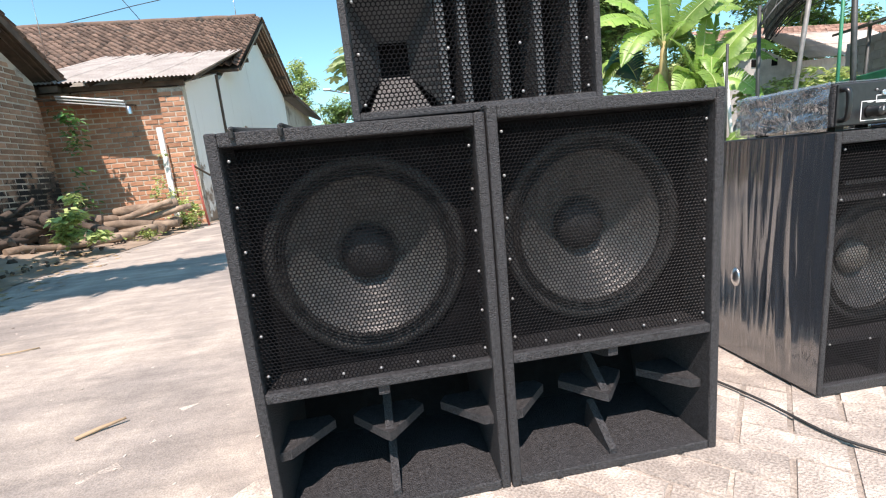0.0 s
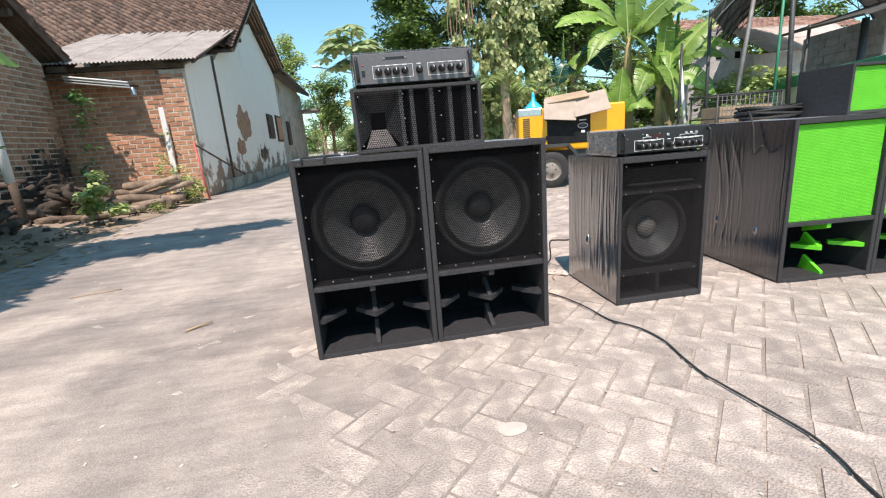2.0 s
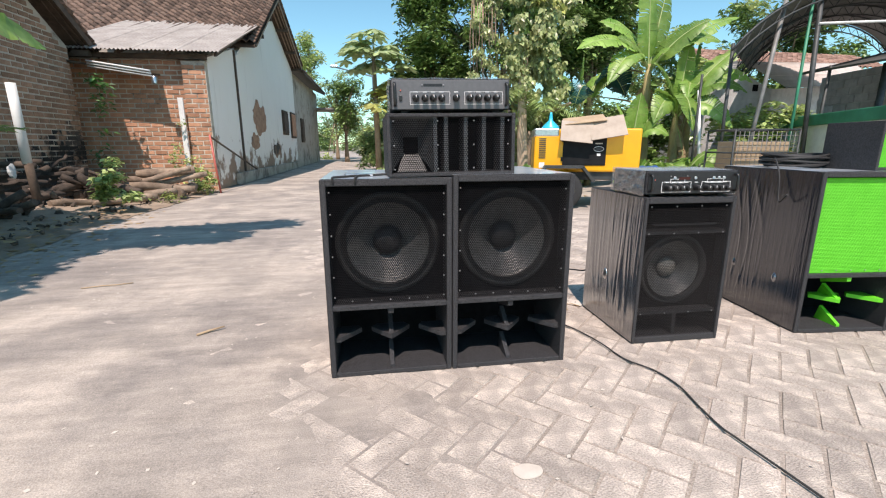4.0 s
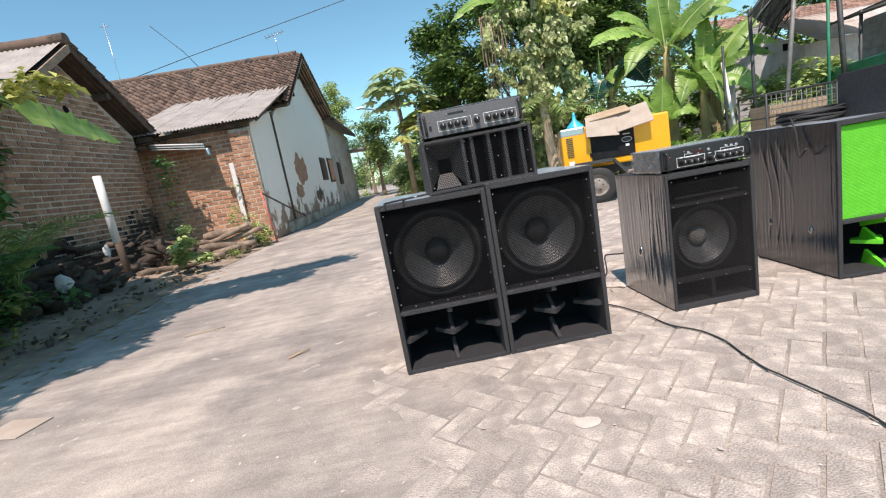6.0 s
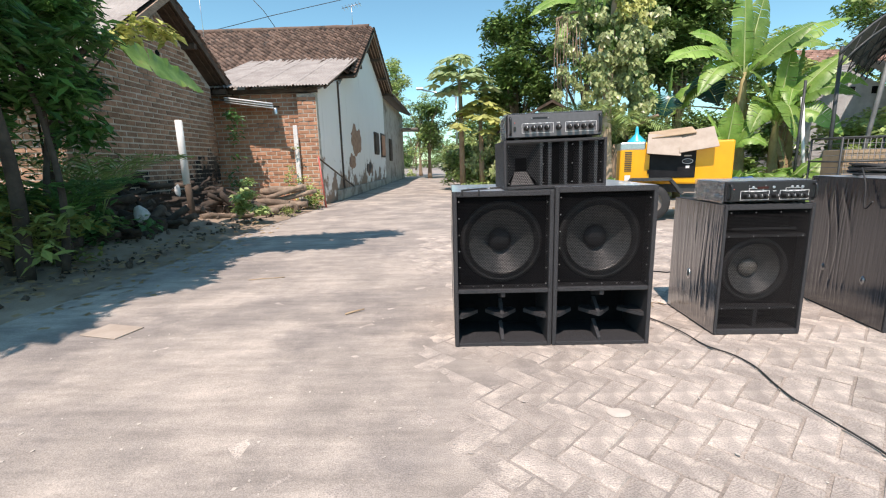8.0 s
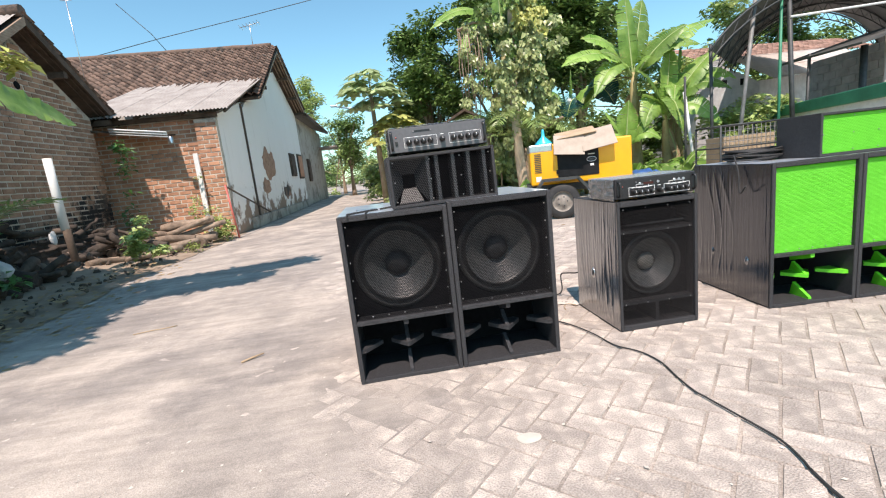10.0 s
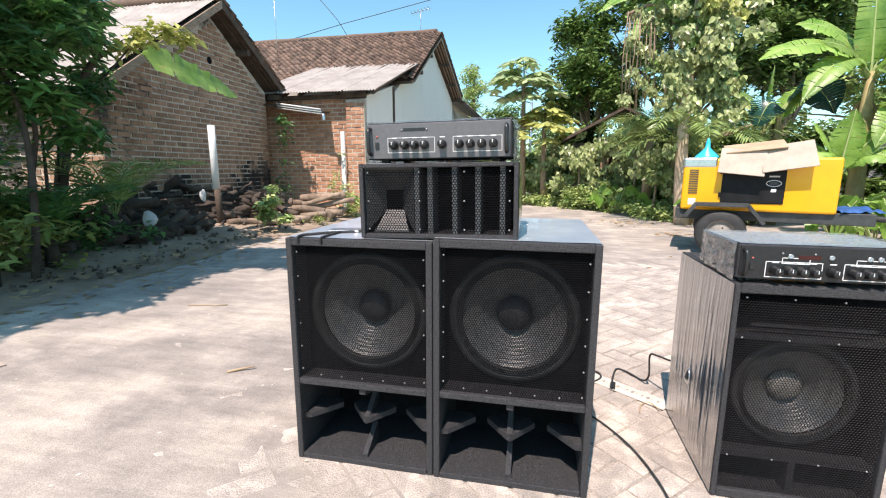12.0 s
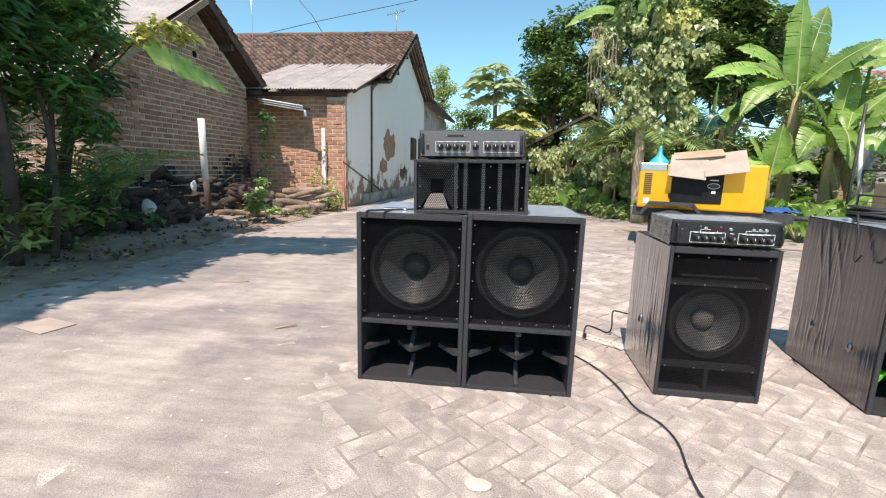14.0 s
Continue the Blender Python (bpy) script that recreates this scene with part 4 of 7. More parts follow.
# small brick house, gable to the lane
BXW = -5.7
brick_house = thing("brick_house", pose(BXW - 0.3, 6.4, 0), "small old brick house with deep tiled eaves", "house")
INV2 = Matrix.Translation((-BXW, -6.2, 0))


def bh_(name, bm, material, label="", parent=None):
    if isinstance(bm, bpy.types.Mesh):
        bm.transform(INV2)
    else:
        bmesh.ops.transform(bm, matrix=INV2, verts=bm.verts)
    return part(name, bm, material, parent or brick_house, label)


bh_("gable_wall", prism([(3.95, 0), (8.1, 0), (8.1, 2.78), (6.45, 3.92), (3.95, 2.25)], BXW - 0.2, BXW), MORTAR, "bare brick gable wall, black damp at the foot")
side_wall = bh_("side_wall", boxed(-11, BXW - 0.2, 3.95, 4.15, 0, 2.2), MORTAR, "shaded brick wall")
bh_("back_wall", boxed(-11, BXW - 0.2, 7.9, 8.1, 0, 2.5), MORTAR)
bh_("roof", tiled("roof", (-11, 8.6, 2.80), (5.62, 0, 0), (0, -2.15, 1.43), TILE, 0.185, 0.215), None, "old clay tile roof")
bh_("roof_sheet", corrugated("roof_sheet", (-11, 3.55, 2.12), (5.55, 0, 0), (0, 2.9, 2.12), ASBEST, 0.09, 0.012), None, "pale sheet roof slope")
bh_("roof_underside", prism([(3.55, 2.05), (6.45, 4.17), (8.6, 2.74), (8.6, 2.68), (6.45, 4.1), (3.55, 1.98)], -11, BXW + 0.3), WOODD, "dark rafters and battens")
bh_("ridge", tube([(-11 + 0.4 * k, 6.45, 4.26 + 0.02 * noise.noise((k * 0.9, 3, 0))) for k in range(15)], 0.1, 8), TILE, "mossy ridge tiles")
bh_("verge_board", prism([(6.45, 4.04), (8.6, 2.62), (8.6, 2.76), (6.45, 4.19)], BXW + 0.28, BXW + 0.31), WOODD)
bh_("verge_board", prism([(3.55, 1.92), (6.45, 4.04), (6.45, 4.18), (3.55, 2.06)], BXW + 0.28, BXW + 0.31), WOOD)
for y in (7.2, 8.3):
    z = 3.94 - abs(y - 6.45) * 0.66
    bh_("purlin", boxed(BXW - 0.02, BXW + 0.28, y - 0.05, y + 0.05, z - 0.08, z + 0.03), WOODD)
for x in (BXW + 0.06, BXW + 0.18):
    bh_("batten", prism([(6.45, 4.06), (8.55, 2.67), (8.55, 2.70), (6.45, 4.09)], x, x + 0.03), WOODD, "old batten")
bh_("vent", lathe([(0.07, 0.004), (0.06, 0.012), (0.0001, 0.008)], 16, pose(BXW, 6.35, 3.1, 0, 90, 0)), CABIN, "round vent hole")

# upright pipe post at the lane's edge
pp = thing("pipe_post", pose(-4.86, 5.04, 0.08), "white plastic pipe post, coloured dark by dirt and shadow towards the ground", "post")
part("pipe", tube([(0, 0, 0.62), (0.0, 0, 1.2), (0, 0, 1.64)], 0.055, 14), PVC, pp)
# The lower half is coloured dark for both dirt and shadow.
part("foot_pipe", tube([(0.03, 0, -0.1), (0.02, 0, 0.4), (0.01, 0, 0.63)], 0.05, 14), WOODD, pp, "dark foot, dirt and shadow in its colour")

# barrier poles at the house corner
bp_ = thing("barrier_pole", pose(-3.45, 7.95, 0), "faded red leaning pole with a dark bar", "pole")
part("pole", tube([(0.02, 0, -0.01), (-0.10, 0.1, 1.15)], 0.02, 8), RED, bp_)
part("bar", tube([(-0.10, 0.1, 1.12), (0.05, 2.9, 0.33)], 0.02, 8), WOODD, bp_, "dark bar")

# ---- generator trailer ----
GP = pose(2.09, 4.79, 0, 0, 0, -17)
gen = thing("generator_trailer", GP, "yellow enclosed generator on a two-wheeled trailer", "generator")
GW, GD, G0, G1 = 1.53, 0.85, 0.54, 1.165
part("body", boxed(0, GW, 0, GD, G0, G1, bevel=0.025), YELLOW, gen)
part("end_hood", boxed(-0.006, 0.36, -0.006, GD + 0.006, G1 - 0.11, G1 + 0.012, bevel=0.02), STEEL, gen, "grey end hood")
gd = part("door", boxed(0.42, 1.04, -0.012, 0.004, 0.635, 1.12, bevel=0.012), MATBLACK, gen, "black side door")
part("door_latch", tube([(0.93 + 0.07 * math.cos(a), -0.016, 0.875 + 0.035 * math.sin(a)) for a in [2 * math.pi * k / 20 for k in range(21)]], 0.006, 6), STEEL, gd, "oval steel latch ring")
part("latch_plate", boxed(0.885, 0.975, -0.018, -0.01, 0.855, 0.895, bevel=0.006), DARKSTEEL, gd)
part("latch_label", boxed(0.88, 0.98, -0.0145, -0.0115, 0.945, 0.962), PAPER, gd)
for z in (0.70, 0.98):
    part("hinge", boxed(0.395, 0.425, -0.02, 0.0, z, z + 0.06, bevel=0.004), MATBLACK, gd)
part("door_label", boxed(0.91, 0.96, -0.016, -0.012, 0.775, 0.81), WHITE, gd)
for k in range(11):
    part("louvre", boxed(0.07, 0.17, -0.008, 0.004, 0.74 + k * 0.028, 0.752 + k * 0.028), DARKSTEEL, gen)
part("sticker", boxed(0.08, 0.16, -0.003, 0.003, 0.60, 0.68), WHITE, gen)
part("chassis", boxed(-0.05, GW + 0.35, 0.05, GD - 0.05, 0.42, 0.555, bevel=0.008), DARKSTEEL, gen, "dark steel chassis")
part("tow_bar", tube([(GW + 0.3, GD / 2, 0.48), (GW + 1.1, GD / 2, 0.46)], 0.035, 8), DARKSTEEL, gen)
part("jack_leg", tube([(GW + 0.9, GD / 2, 0.5), (GW + 0.9, GD / 2, 0.0)], 0.025, 8), DARKSTEEL, gen)
fend = bmesh.new()
for x0, z0, x1, z1 in ((0.06, 0.46, 0.17, 0.62), (0.17, 0.62, 0.70, 0.62), (0.70, 0.62, 0.86, 0.42)):
    dx, dz = x1 - x0, z1 - z0
    L_ = math.hypot(dx, dz)
    box(fend, 0, L_ + 0.01, -0.2, 0.03, -0.02, 0.02, m=Matrix.Translation((x0, 0, z0)) @ Matrix.Rotation(-math.atan2(dz, dx), 4, "Y"))
part("mudguard", fend, DARKSTEEL, gen, "angular black mudguard")
for y, s in ((-0.09, -1), (GD + 0.09, 1)):
    wm = Matrix.Translation((0.45, y, 0.275)) @ TOUT
    wh = part("wheel", lathe([(0.16, -0.07), (0.24, -0.08), (0.27, -0.055), (0.275, 0), (0.27, 0.055), (0.24, 0.08), (0.16, 0.07)], 36, wm), RUBBER, gen, "worn black tyre")
    part("rim", lathe([(0.17, 0.066), (0.165, 0.04), (0.13, 0.02), (0.09, 0.045), (0.04, 0.06), (0.0001, 0.06)], 28, wm), RIMM, wh, "dusty steel rim")
    for k in range(5):
        a = 2 * math.pi * k / 5
        part("wheel_nut", lathe([(0.011, 0), (0.011, 0.012), (0.0001, 0.012)], 6, wm @ Matrix.Translation((0.07 * math.cos(a), 0.07 * math.sin(a), 0.045))), DARKSTEEL, wh)
part("axle", tube([(0.45, -0.05, 0.275), (0.45, GD + 0.05, 0.275)], 0.03, 8), DARKSTEEL, gen)
part("exhaust", tube([(1.3, 0.45, G1 - 0.02), (1.3, 0.45, G1 + 0.16)], 0.035, 12), STEEL, gen, "short pale exhaust stub")

fun = thing("funnel", GP @ pose(0.24, 0.2, G1 + 0.014), "turquoise plastic funnel upside down on the generator", "funnel")
part("cone", lathe([(0.135, 0.0), (0.13, 0.02), (0.03, 0.12), (0.022, 0.2), (0.014, 0.235), (0.0001, 0.235)], 28), CYAN, fun)
for i, (x, y, z, w, d, rx, ry, rz, m) in enumerate(((0.60, -0.05, G1 - 0.045, 0.46, 0.34, 58, 6, 1, CARDW), (1.03, -0.02, G1 + 0.015, 0.50, 0.38, 50, -9, -3, CARDW), (0.72, 0.12, G1 + 0.135, 0.60, 0.26, 22, -6, 3, CARD))):
    c = boxed(-w / 2, w / 2, -d / 2, d / 2, -0.006, 0.006, bevel=0.002)
    tagged(part("cardboard_sheet", c, m, None, "", GP @ pose(x, y, z, rx, ry, rz)), "pale folded cardboard sheet lying on the generator", "cardboard", "cardboard on the generator")
tp = sheet("tarpaulin", lambda u, v: (3.60 + u * 0.45, 4.35 + v * 0.45, 0.562 + 0.05 * abs(noise.noise((u * 5, v * 4, 2))) + 0.05 * math.sin(math.pi * u) * math.sin(math.pi * v)), 24, 16, TARP)
tagged(part("tarpaulin", tp, None), "crumpled blue tarpaulin bundle on the trailer", "tarpaulin")

# ---- plants ----
def leaves(name, centres, radius, count, size, material, parent, rng, flat=0.6, droop=0.3, asp=2.2, label=""):
    """Many small leaf blades about clump centres, in one mesh."""
    verts, faces = [], []
    for _ in range(count):
        c = Vector(rng.choice(centres))
        d = Vector((rng.gauss(0, 1), rng.gauss(0, 1), rng.gauss(0, flat)))
        d = d.normalized() * radius * rng.random() ** 0.45
        p = c + d
        s = size * rng.uniform(0.6, 1.35)
        a = rng.uniform(0, 2 * math.pi)
        way = Vector((math.cos(a), math.sin(a), -droop + rng.uniform(-0.5, 0.5))).normalized()
        side = way.cross(Vector((rng.uniform(-0.6, 0.6), rng.uniform(-0.6, 0.6), 1))).normalized()
        up = side.cross(way)
        b = len(verts)
        w = s / asp
        verts += [tuple(p), tuple(p + way * s * 0.45 + side * w / 2 + up * s * 0.04), tuple(p + way * s - up * s * 0.08), tuple(p + way * s * 0.45 - side * w / 2 + up * s * 0.04)]
        faces += [(b, b + 1, b + 2), (b, b + 2, b + 3)]
    return part(name, quads(name, verts, faces, material), None, parent, label)


def banana_leaf(length, width, bend, seed, torn=0.25):
    """A long drooping blade with a keel, wavy and torn at the edges; base at the origin, running along +x and rising."""
    rng = random.Random(seed)
    verts, faces, n = [], [], 26
    cuts = {k for k in range(3, n - 2) if rng.random() < torn}
    x = z = 0.0
    ang = radians(bend[0])
    strip = []
    for i in range(n + 1):
        t = i / n
        w = width * (math.sin(math.pi * min(1, t * 0.93 + 0.07) ** 0.75) ** 0.55) * 0.5 if 0 < t < 1 else 0.012
        if t < 0.16:
            w = 0.012 + 0.3 * width * max(0, t - 0.1)
        wl, wr = w * rng.uniform(0.92, 1.05), w * rng.uniform(0.92, 1.05)
        up = Vector((-math.sin(ang), 0, math.cos(ang)))
        p = Vector((x, 0, z))
        lift = 0.16 * w
        rows = [p + Vector((0, wl, 0)) + up * (lift + rng.uniform(-0.025, 0.025)), p + Vector((0, wl * 0.5, 0)) + up * lift * 0.75, p, p + Vector((0, -wr * 0.5, 0)) + up * lift * 0.75, p + Vector((0, -wr, 0)) + up * (lift + rng.uniform(-0.025, 0.025))]
        strip.append(rows)
        x += math.cos(ang) * length / n
        z += math.sin(ang) * length / n
        ang = radians(bend[0] + (bend[1] - bend[0]) * t)
    for i in range(n):
        a, c = strip[i], strip[i + 1]
        if i in cuts:
            c = list(c)
            for k, e in ((0, 0.35), (1, 0.8)) if i % 2 else ((4, 0.35), (3, 0.8)):
                c[k] = a[k] + (c[k] - a[k]) * e
        b = len(verts)
        verts += [tuple(q) for q in a] + [tuple(q) for q in c]
        faces += [(b + k, b + k + 1, b + 6 + k, b + 5 + k) for k in range(4)]
    return verts, faces, [tuple(r[2] + Vector((0, 0, 0.004))) for r in strip]


def frond(parent, base, way, length, bend, material, seed, n=26, leaflet=0.42, name="frond"):
    """A feather palm frond: a rib with pairs of narrow leaflets."""
    rng = random.Random(seed)
    a = Vector((*way, 0)).normalized()
    side = Vector((-a.y, a.x, 0))
    p, ang, verts, faces = Vector(base), radians(bend[0]), [], []
    for i in range(n):
        t = i / (n - 1)
        ang = radians(bend[0] + (bend[1] - bend[0]) * t)
        d = a * math.cos(ang) + Vector((0, 0, math.sin(ang)))
        up = -a * math.sin(ang) + Vector((0, 0, math.cos(ang)))
        q = p + d * length / n
        b = len(verts)
        verts += [tuple(p + side * 0.008), tuple(p - side * 0.008), tuple(q - side * 0.008), tuple(q + side * 0.008)]
        faces.append((b, b + 1, b + 2, b + 3))
        if t > 0.12:
            L = leaflet * (math.sin(math.pi * (0.15 + 0.8 * t)) ** 0.6) * rng.uniform(0.85, 1.1)
            for s in (-1, 1):
                w = (d * 0.75 + side * s * 0.8 + up * rng.uniform(-0.1, 0.35)).normalized()
                e = p + w * L - Vector((0, 0, 0.18 * L))
                mid = p + w * L * 0.5
                nn = w.cross(up).normalized() * 0.016
                b = len(verts)
                verts += [tuple(p), tuple(mid + nn), tuple(e), tuple(mid - nn)]
                faces.append((b, b + 1, b + 2, b + 3))
        p = q
    part(name, quads(name, verts, faces, material), None, parent)


def crown_tree(name, m, trunk, clumps, radius, count, size, material, label, seed, limbs=True, asp=2.2, bark=None, category="tree", droop=0.3, girth=0.14, limb=1.0):
    rng = random.Random(seed)
    th = thing(name, m, label, category)
    part("trunk", tube(smooth_line(trunk, 4), [0.02 + trunk_r * (1 - i / (4 * (len(trunk) - 1) + 1)) for i, trunk_r in enumerate([girth] * (4 * (len(trunk) - 1) + 1))], 10), bark or BARK, th)
    if limbs:
        for c in clumps[:14]:
            s = Vector(trunk[-2]) + (Vector(trunk[-1]) - Vector(trunk[-2])) * rng.random()
            part("limb", tube(smooth_line([s, (s + Vector(c)) / 2 + Vector((rng.uniform(-0.2, 0.2), rng.uniform(-0.2, 0.2), 0.1)), Vector(c)], 3), [limb * q for q in (0.06, 0.055, 0.045, 0.04, 0.03, 0.02, 0.012)], 6), bark or BARK, th)
    leaves("crown", clumps, radius, count, size, material, th, rng, asp=asp, droop=droop)
    return th


def cloud(rng, c, r, n):
    return [(c[0] + rng.gauss(0, r[0] * 0.5), c[1] + rng.gauss(0, r[1] * 0.5), c[2] + rng.gauss(0, r[2] * 0.5)) for _ in range(n)]


def hanging(name, centres, radius, count, size, material, parent, rng, label="", tilt=0.55, wide=0.72):
    """Heart-shaped leaves that hang by their stalks about clump centres, in one mesh."""
    verts, faces = [], []
    for _ in range(count):
        c = Vector(rng.choice(centres))
        d = Vector((rng.gauss(0, 1), rng.gauss(0, 1), rng.gauss(0, 1))).normalized() * radius * rng.random() ** 0.5
        p, s_ = c + d, size * rng.uniform(0.55, 1.3)
        way = Vector((rng.gauss(0, tilt), rng.gauss(-0.25, tilt), -1)).normalized()
        side = way.cross(Vector((rng.gauss(0, 0.5), -1, rng.gauss(0, 0.4)))).normalized()
        up = side.cross(way)
        w, b_ = s_ * wide / 2, len(verts)
        verts += [tuple(p), tuple(p + way * s_ * 0.16 + side * w + up * s_ * 0.07), tuple(p + way * s_ * 0.55 + side * w * 0.72 + up * s_ * 0.05), tuple(p + way * s_ - up * s_ * 0.06),
                  tuple(p + way * s_ * 0.55 - side * w * 0.72 + up * s_ * 0.05), tuple(p + way * s_ * 0.16 - side * w + up * s_ * 0.07), tuple(p + way * s_ * 0.45 - up * s_ * 0.02)]
        faces += [(b_, b_ + 1, b_ + 6), (b_ + 1, b_ + 2, b_ + 6), (b_ + 2, b_ + 3, b_ + 6), (b_ + 3, b_ + 4, b_ + 6), (b_ + 4, b_ + 5, b_ + 6), (b_ + 5, b_, b_ + 6)]
    return part(name, quads(name, verts, faces, material), None, parent, label)


def shell(rng, c, r, n, low=-0.55):
    """Clump centres over the outside of an ellipsoid crown, with a few inside."""
    out = []
    while len(out) < n:
        d = Vector((rng.gauss(0, 1), rng.gauss(0, 1), rng.gauss(0, 1))).normalized()
        if d.z < low:
            continue
        k = rng.uniform(0.82, 1.06) if rng.random() < 0.8 else rng.uniform(0.3, 0.8)
        k *= 1 + 0.22 * noise.noise(d * 2.1 + Vector((c[0], 0, 0)))
        out.append((c[0] + d.x * r[0] * k, c[1] + d.y * r[1] * k, c[2] + d.z * r[2] * k))
    return out


def bow_leaf(parent, root, tip, width, rise, roll, seed, material=None, torn=0.35):
    """A broad banana blade bowed from root to tip: stalk, keel, two wavy halves split into strips."""
    rng = random.Random(seed)
    a, c = Vector(root), Vector(tip)
    flat = Vector((c.x - a.x, c.y - a.y, 0))
    across = Vector((-flat.y, flat.x, 0)).normalized() if flat.length > 0.05 else Vector((1, 0, 0))
    n = 30
    line = [a + (c - a) * t + Vector((0, 0, rise * 4 * t * (1 - t) * (1 - 0.25 * t))) for t in [k / n for k in range(n + 1)]]
    verts, faces = [], []
    lag = [0.0, 0.0]
    for i in range(n):
        t = i / n
        if t < 0.13:
            continue
        seg = line[i + 1] - line[i]
        side = Matrix.Rotation(radians(-roll + 10 * noise.noise((t * 3, seed, 0))), 3, seg.normalized()) @ across
        up = side.cross(seg).normalized()
        up = up if up.z > 0 else -up
        for k, sg in enumerate((-1, 1)):
            if rng.random() < torn:
                lag[k] = rng.uniform(-0.3, 0.3)
            ws = [0.62 * width * min(1, ((q - 0.13) / 0.16)) ** 0.6 * max(0.04, 1 - max(0, (q - 0.55) / 0.45) ** 2.2) for q in (t, t + 1 / n)]
            ridge = 0.006 * (1 if i % 2 else -1)
            gap = 0.82 if rng.random() < torn * 0.5 else 1.0
            droop = -0.10 - 0.25 * lag[k]
            b_ = len(verts)
            for e, w in zip((line[i], line[i] + seg * gap), ws):
                verts += [tuple(e), tuple(e + side * sg * w * 0.5 + up * w * (0.14 + ridge * 0.6)), tuple(e + side * sg * w + up * w * (droop + ridge * 2) + Vector((0, 0, 0.012 * math.sin(40 * t + seed))))]
            faces += [(b_, b_ + 1, b_ + 4, b_ + 3), (b_ + 1, b_ + 2, b_ + 5, b_ + 4)]
    lf_ = part("leaf", quads("leaf", verts, faces, material or LEAFB, True), None, parent)
    part("midrib", tube([tuple(p) for p in line[::3]], [0.024 - 0.0021 * k for k in range(len(line[::3]))], 6), RIB, lf_)
    return lf_


def bow_banana(x, y, h, tips, label, seed, girth=0.12, dead=2):
    """A banana plant whose leaves bow from the head of the stem to given places. tips: (dx, dy, z, width, rise, roll)."""
    th = thing("banana_plant", pose(x, y, 0), label, "banana plant", "banana plants")
    part("stem", tube([(0.05, 0, -0.03), (0.03, 0, h * 0.35), (0, 0, h * 0.75), (0, 0, h + 0.1)], [girth, girth * 0.9, girth * 0.7, girth * 0.35], 12), BANST, th, "brown and green sheathed stem")
    more = random.Random(seed + 40)
    if len(tips) > 4 and h > 1.2:
        tips = tuple(tips) + tuple((more.uniform(0.5, 0.95) * math.cos(q * 1.9 + seed), more.uniform(0.3, 0.7) * math.sin(q * 1.9 + seed), h + more.uniform(0.15, 0.95), more.uniform(0.30, 0.40), more.uniform(0.05, 0.2), more.uniform(-60, 60)) for q in range(4))
    for k, (dx, dy, z, w, rise, roll) in enumerate(tips):
        bow_leaf(th, (0, 0, h - 0.04 * (k % 3)), (dx, dy, z), w, rise, roll, seed * 13 + k)
    rng = random.Random(seed)
    for k in range(dead):
        q = rng.uniform(0, 6.28)
        bow_leaf(th, (0, 0, h * 0.9), (0.35 * math.cos(q), 0.35 * math.sin(q), h * 0.9 - rng.uniform(0.8, 1.2)), 0.2, 0.15, rng.uniform(-60, 60), seed * 29 + k, DRY, 0.7)
    return th


def papaya(x, y, h, r, n, material, label, seed):
    """A slender bare trunk with long-stalked, deeply lobed leaves radiating from its head."""
    rng = random.Random(seed)
    th = thing("papaya_tree", pose(x, y, 0), label, "tree")
    part("trunk", tube([(0.06, 0, -0.03), (0.03, 0, h * 0.5), (0, 0, h)], [0.10, 0.08, 0.05], 10), BARK, th)
    for k in range(n):
        q, el = k * 2.4, radians(rng.uniform(-15, 75))
        d = Vector((math.cos(q) * math.cos(el), math.sin(q) * math.cos(el), math.sin(el)))
        head = Vector((0, 0, h - rng.uniform(0, 0.25)))
        end = head + d * r * rng.uniform(0.65, 1.0) - Vector((0, 0, 0.08))
        st = part("leaf_stalk", tube([tuple(head), tuple((head + end) / 2 + Vector((0, 0, 0.04))), tuple(end)], [0.012, 0.01, 0.007], 5), RIB, th)
        verts, faces = [], []
        L = r * rng.uniform(0.46, 0.66)
        out = Vector((d.x, d.y, 0)).normalized() if abs(d.x) + abs(d.y) > 0.05 else Vector((1, 0, 0))
        side = Vector((-out.y, out.x, 0))
        for j in range(9):
            ang = radians(-140 + 35 * j)
            w = out * math.cos(ang) + side * math.sin(ang)
            w = (w + Vector((0, 0, -0.35 + rng.uniform(-0.15, 0.15)))).normalized()
            cr = w.cross(Vector((0, 0, 1))).normalized()
            Lj, b_ = L * (1 - 0.04 * abs(j - 4) ** 1.4) * rng.uniform(0.85, 1.1), len(verts)
            prof = ((0.0, 0.03), (0.3, 0.13), (0.52, 0.25), (0.66, 0.15), (0.8, 0.18), (1.0, 0.0))
            for u_, wd_ in prof:
                c0 = end + w * Lj * u_ - Vector((0, 0, 0.10 * Lj * u_ * u_))
                verts += [tuple(c0 - cr * wd_ * Lj), tuple(c0 + Vector((0, 0, 0.02 * Lj))), tuple(c0 + cr * wd_ * Lj)]
            for i in range(len(prof) - 1):
                o_ = b_ + 3 * i
                faces += [(o_, o_ + 1, o_ + 4, o_ + 3), (o_ + 1, o_ + 2, o_ + 5, o_ + 4)]
        part("blade", quads("blade", verts, faces, material), None, st)
    return th


rg = random.Random(3)
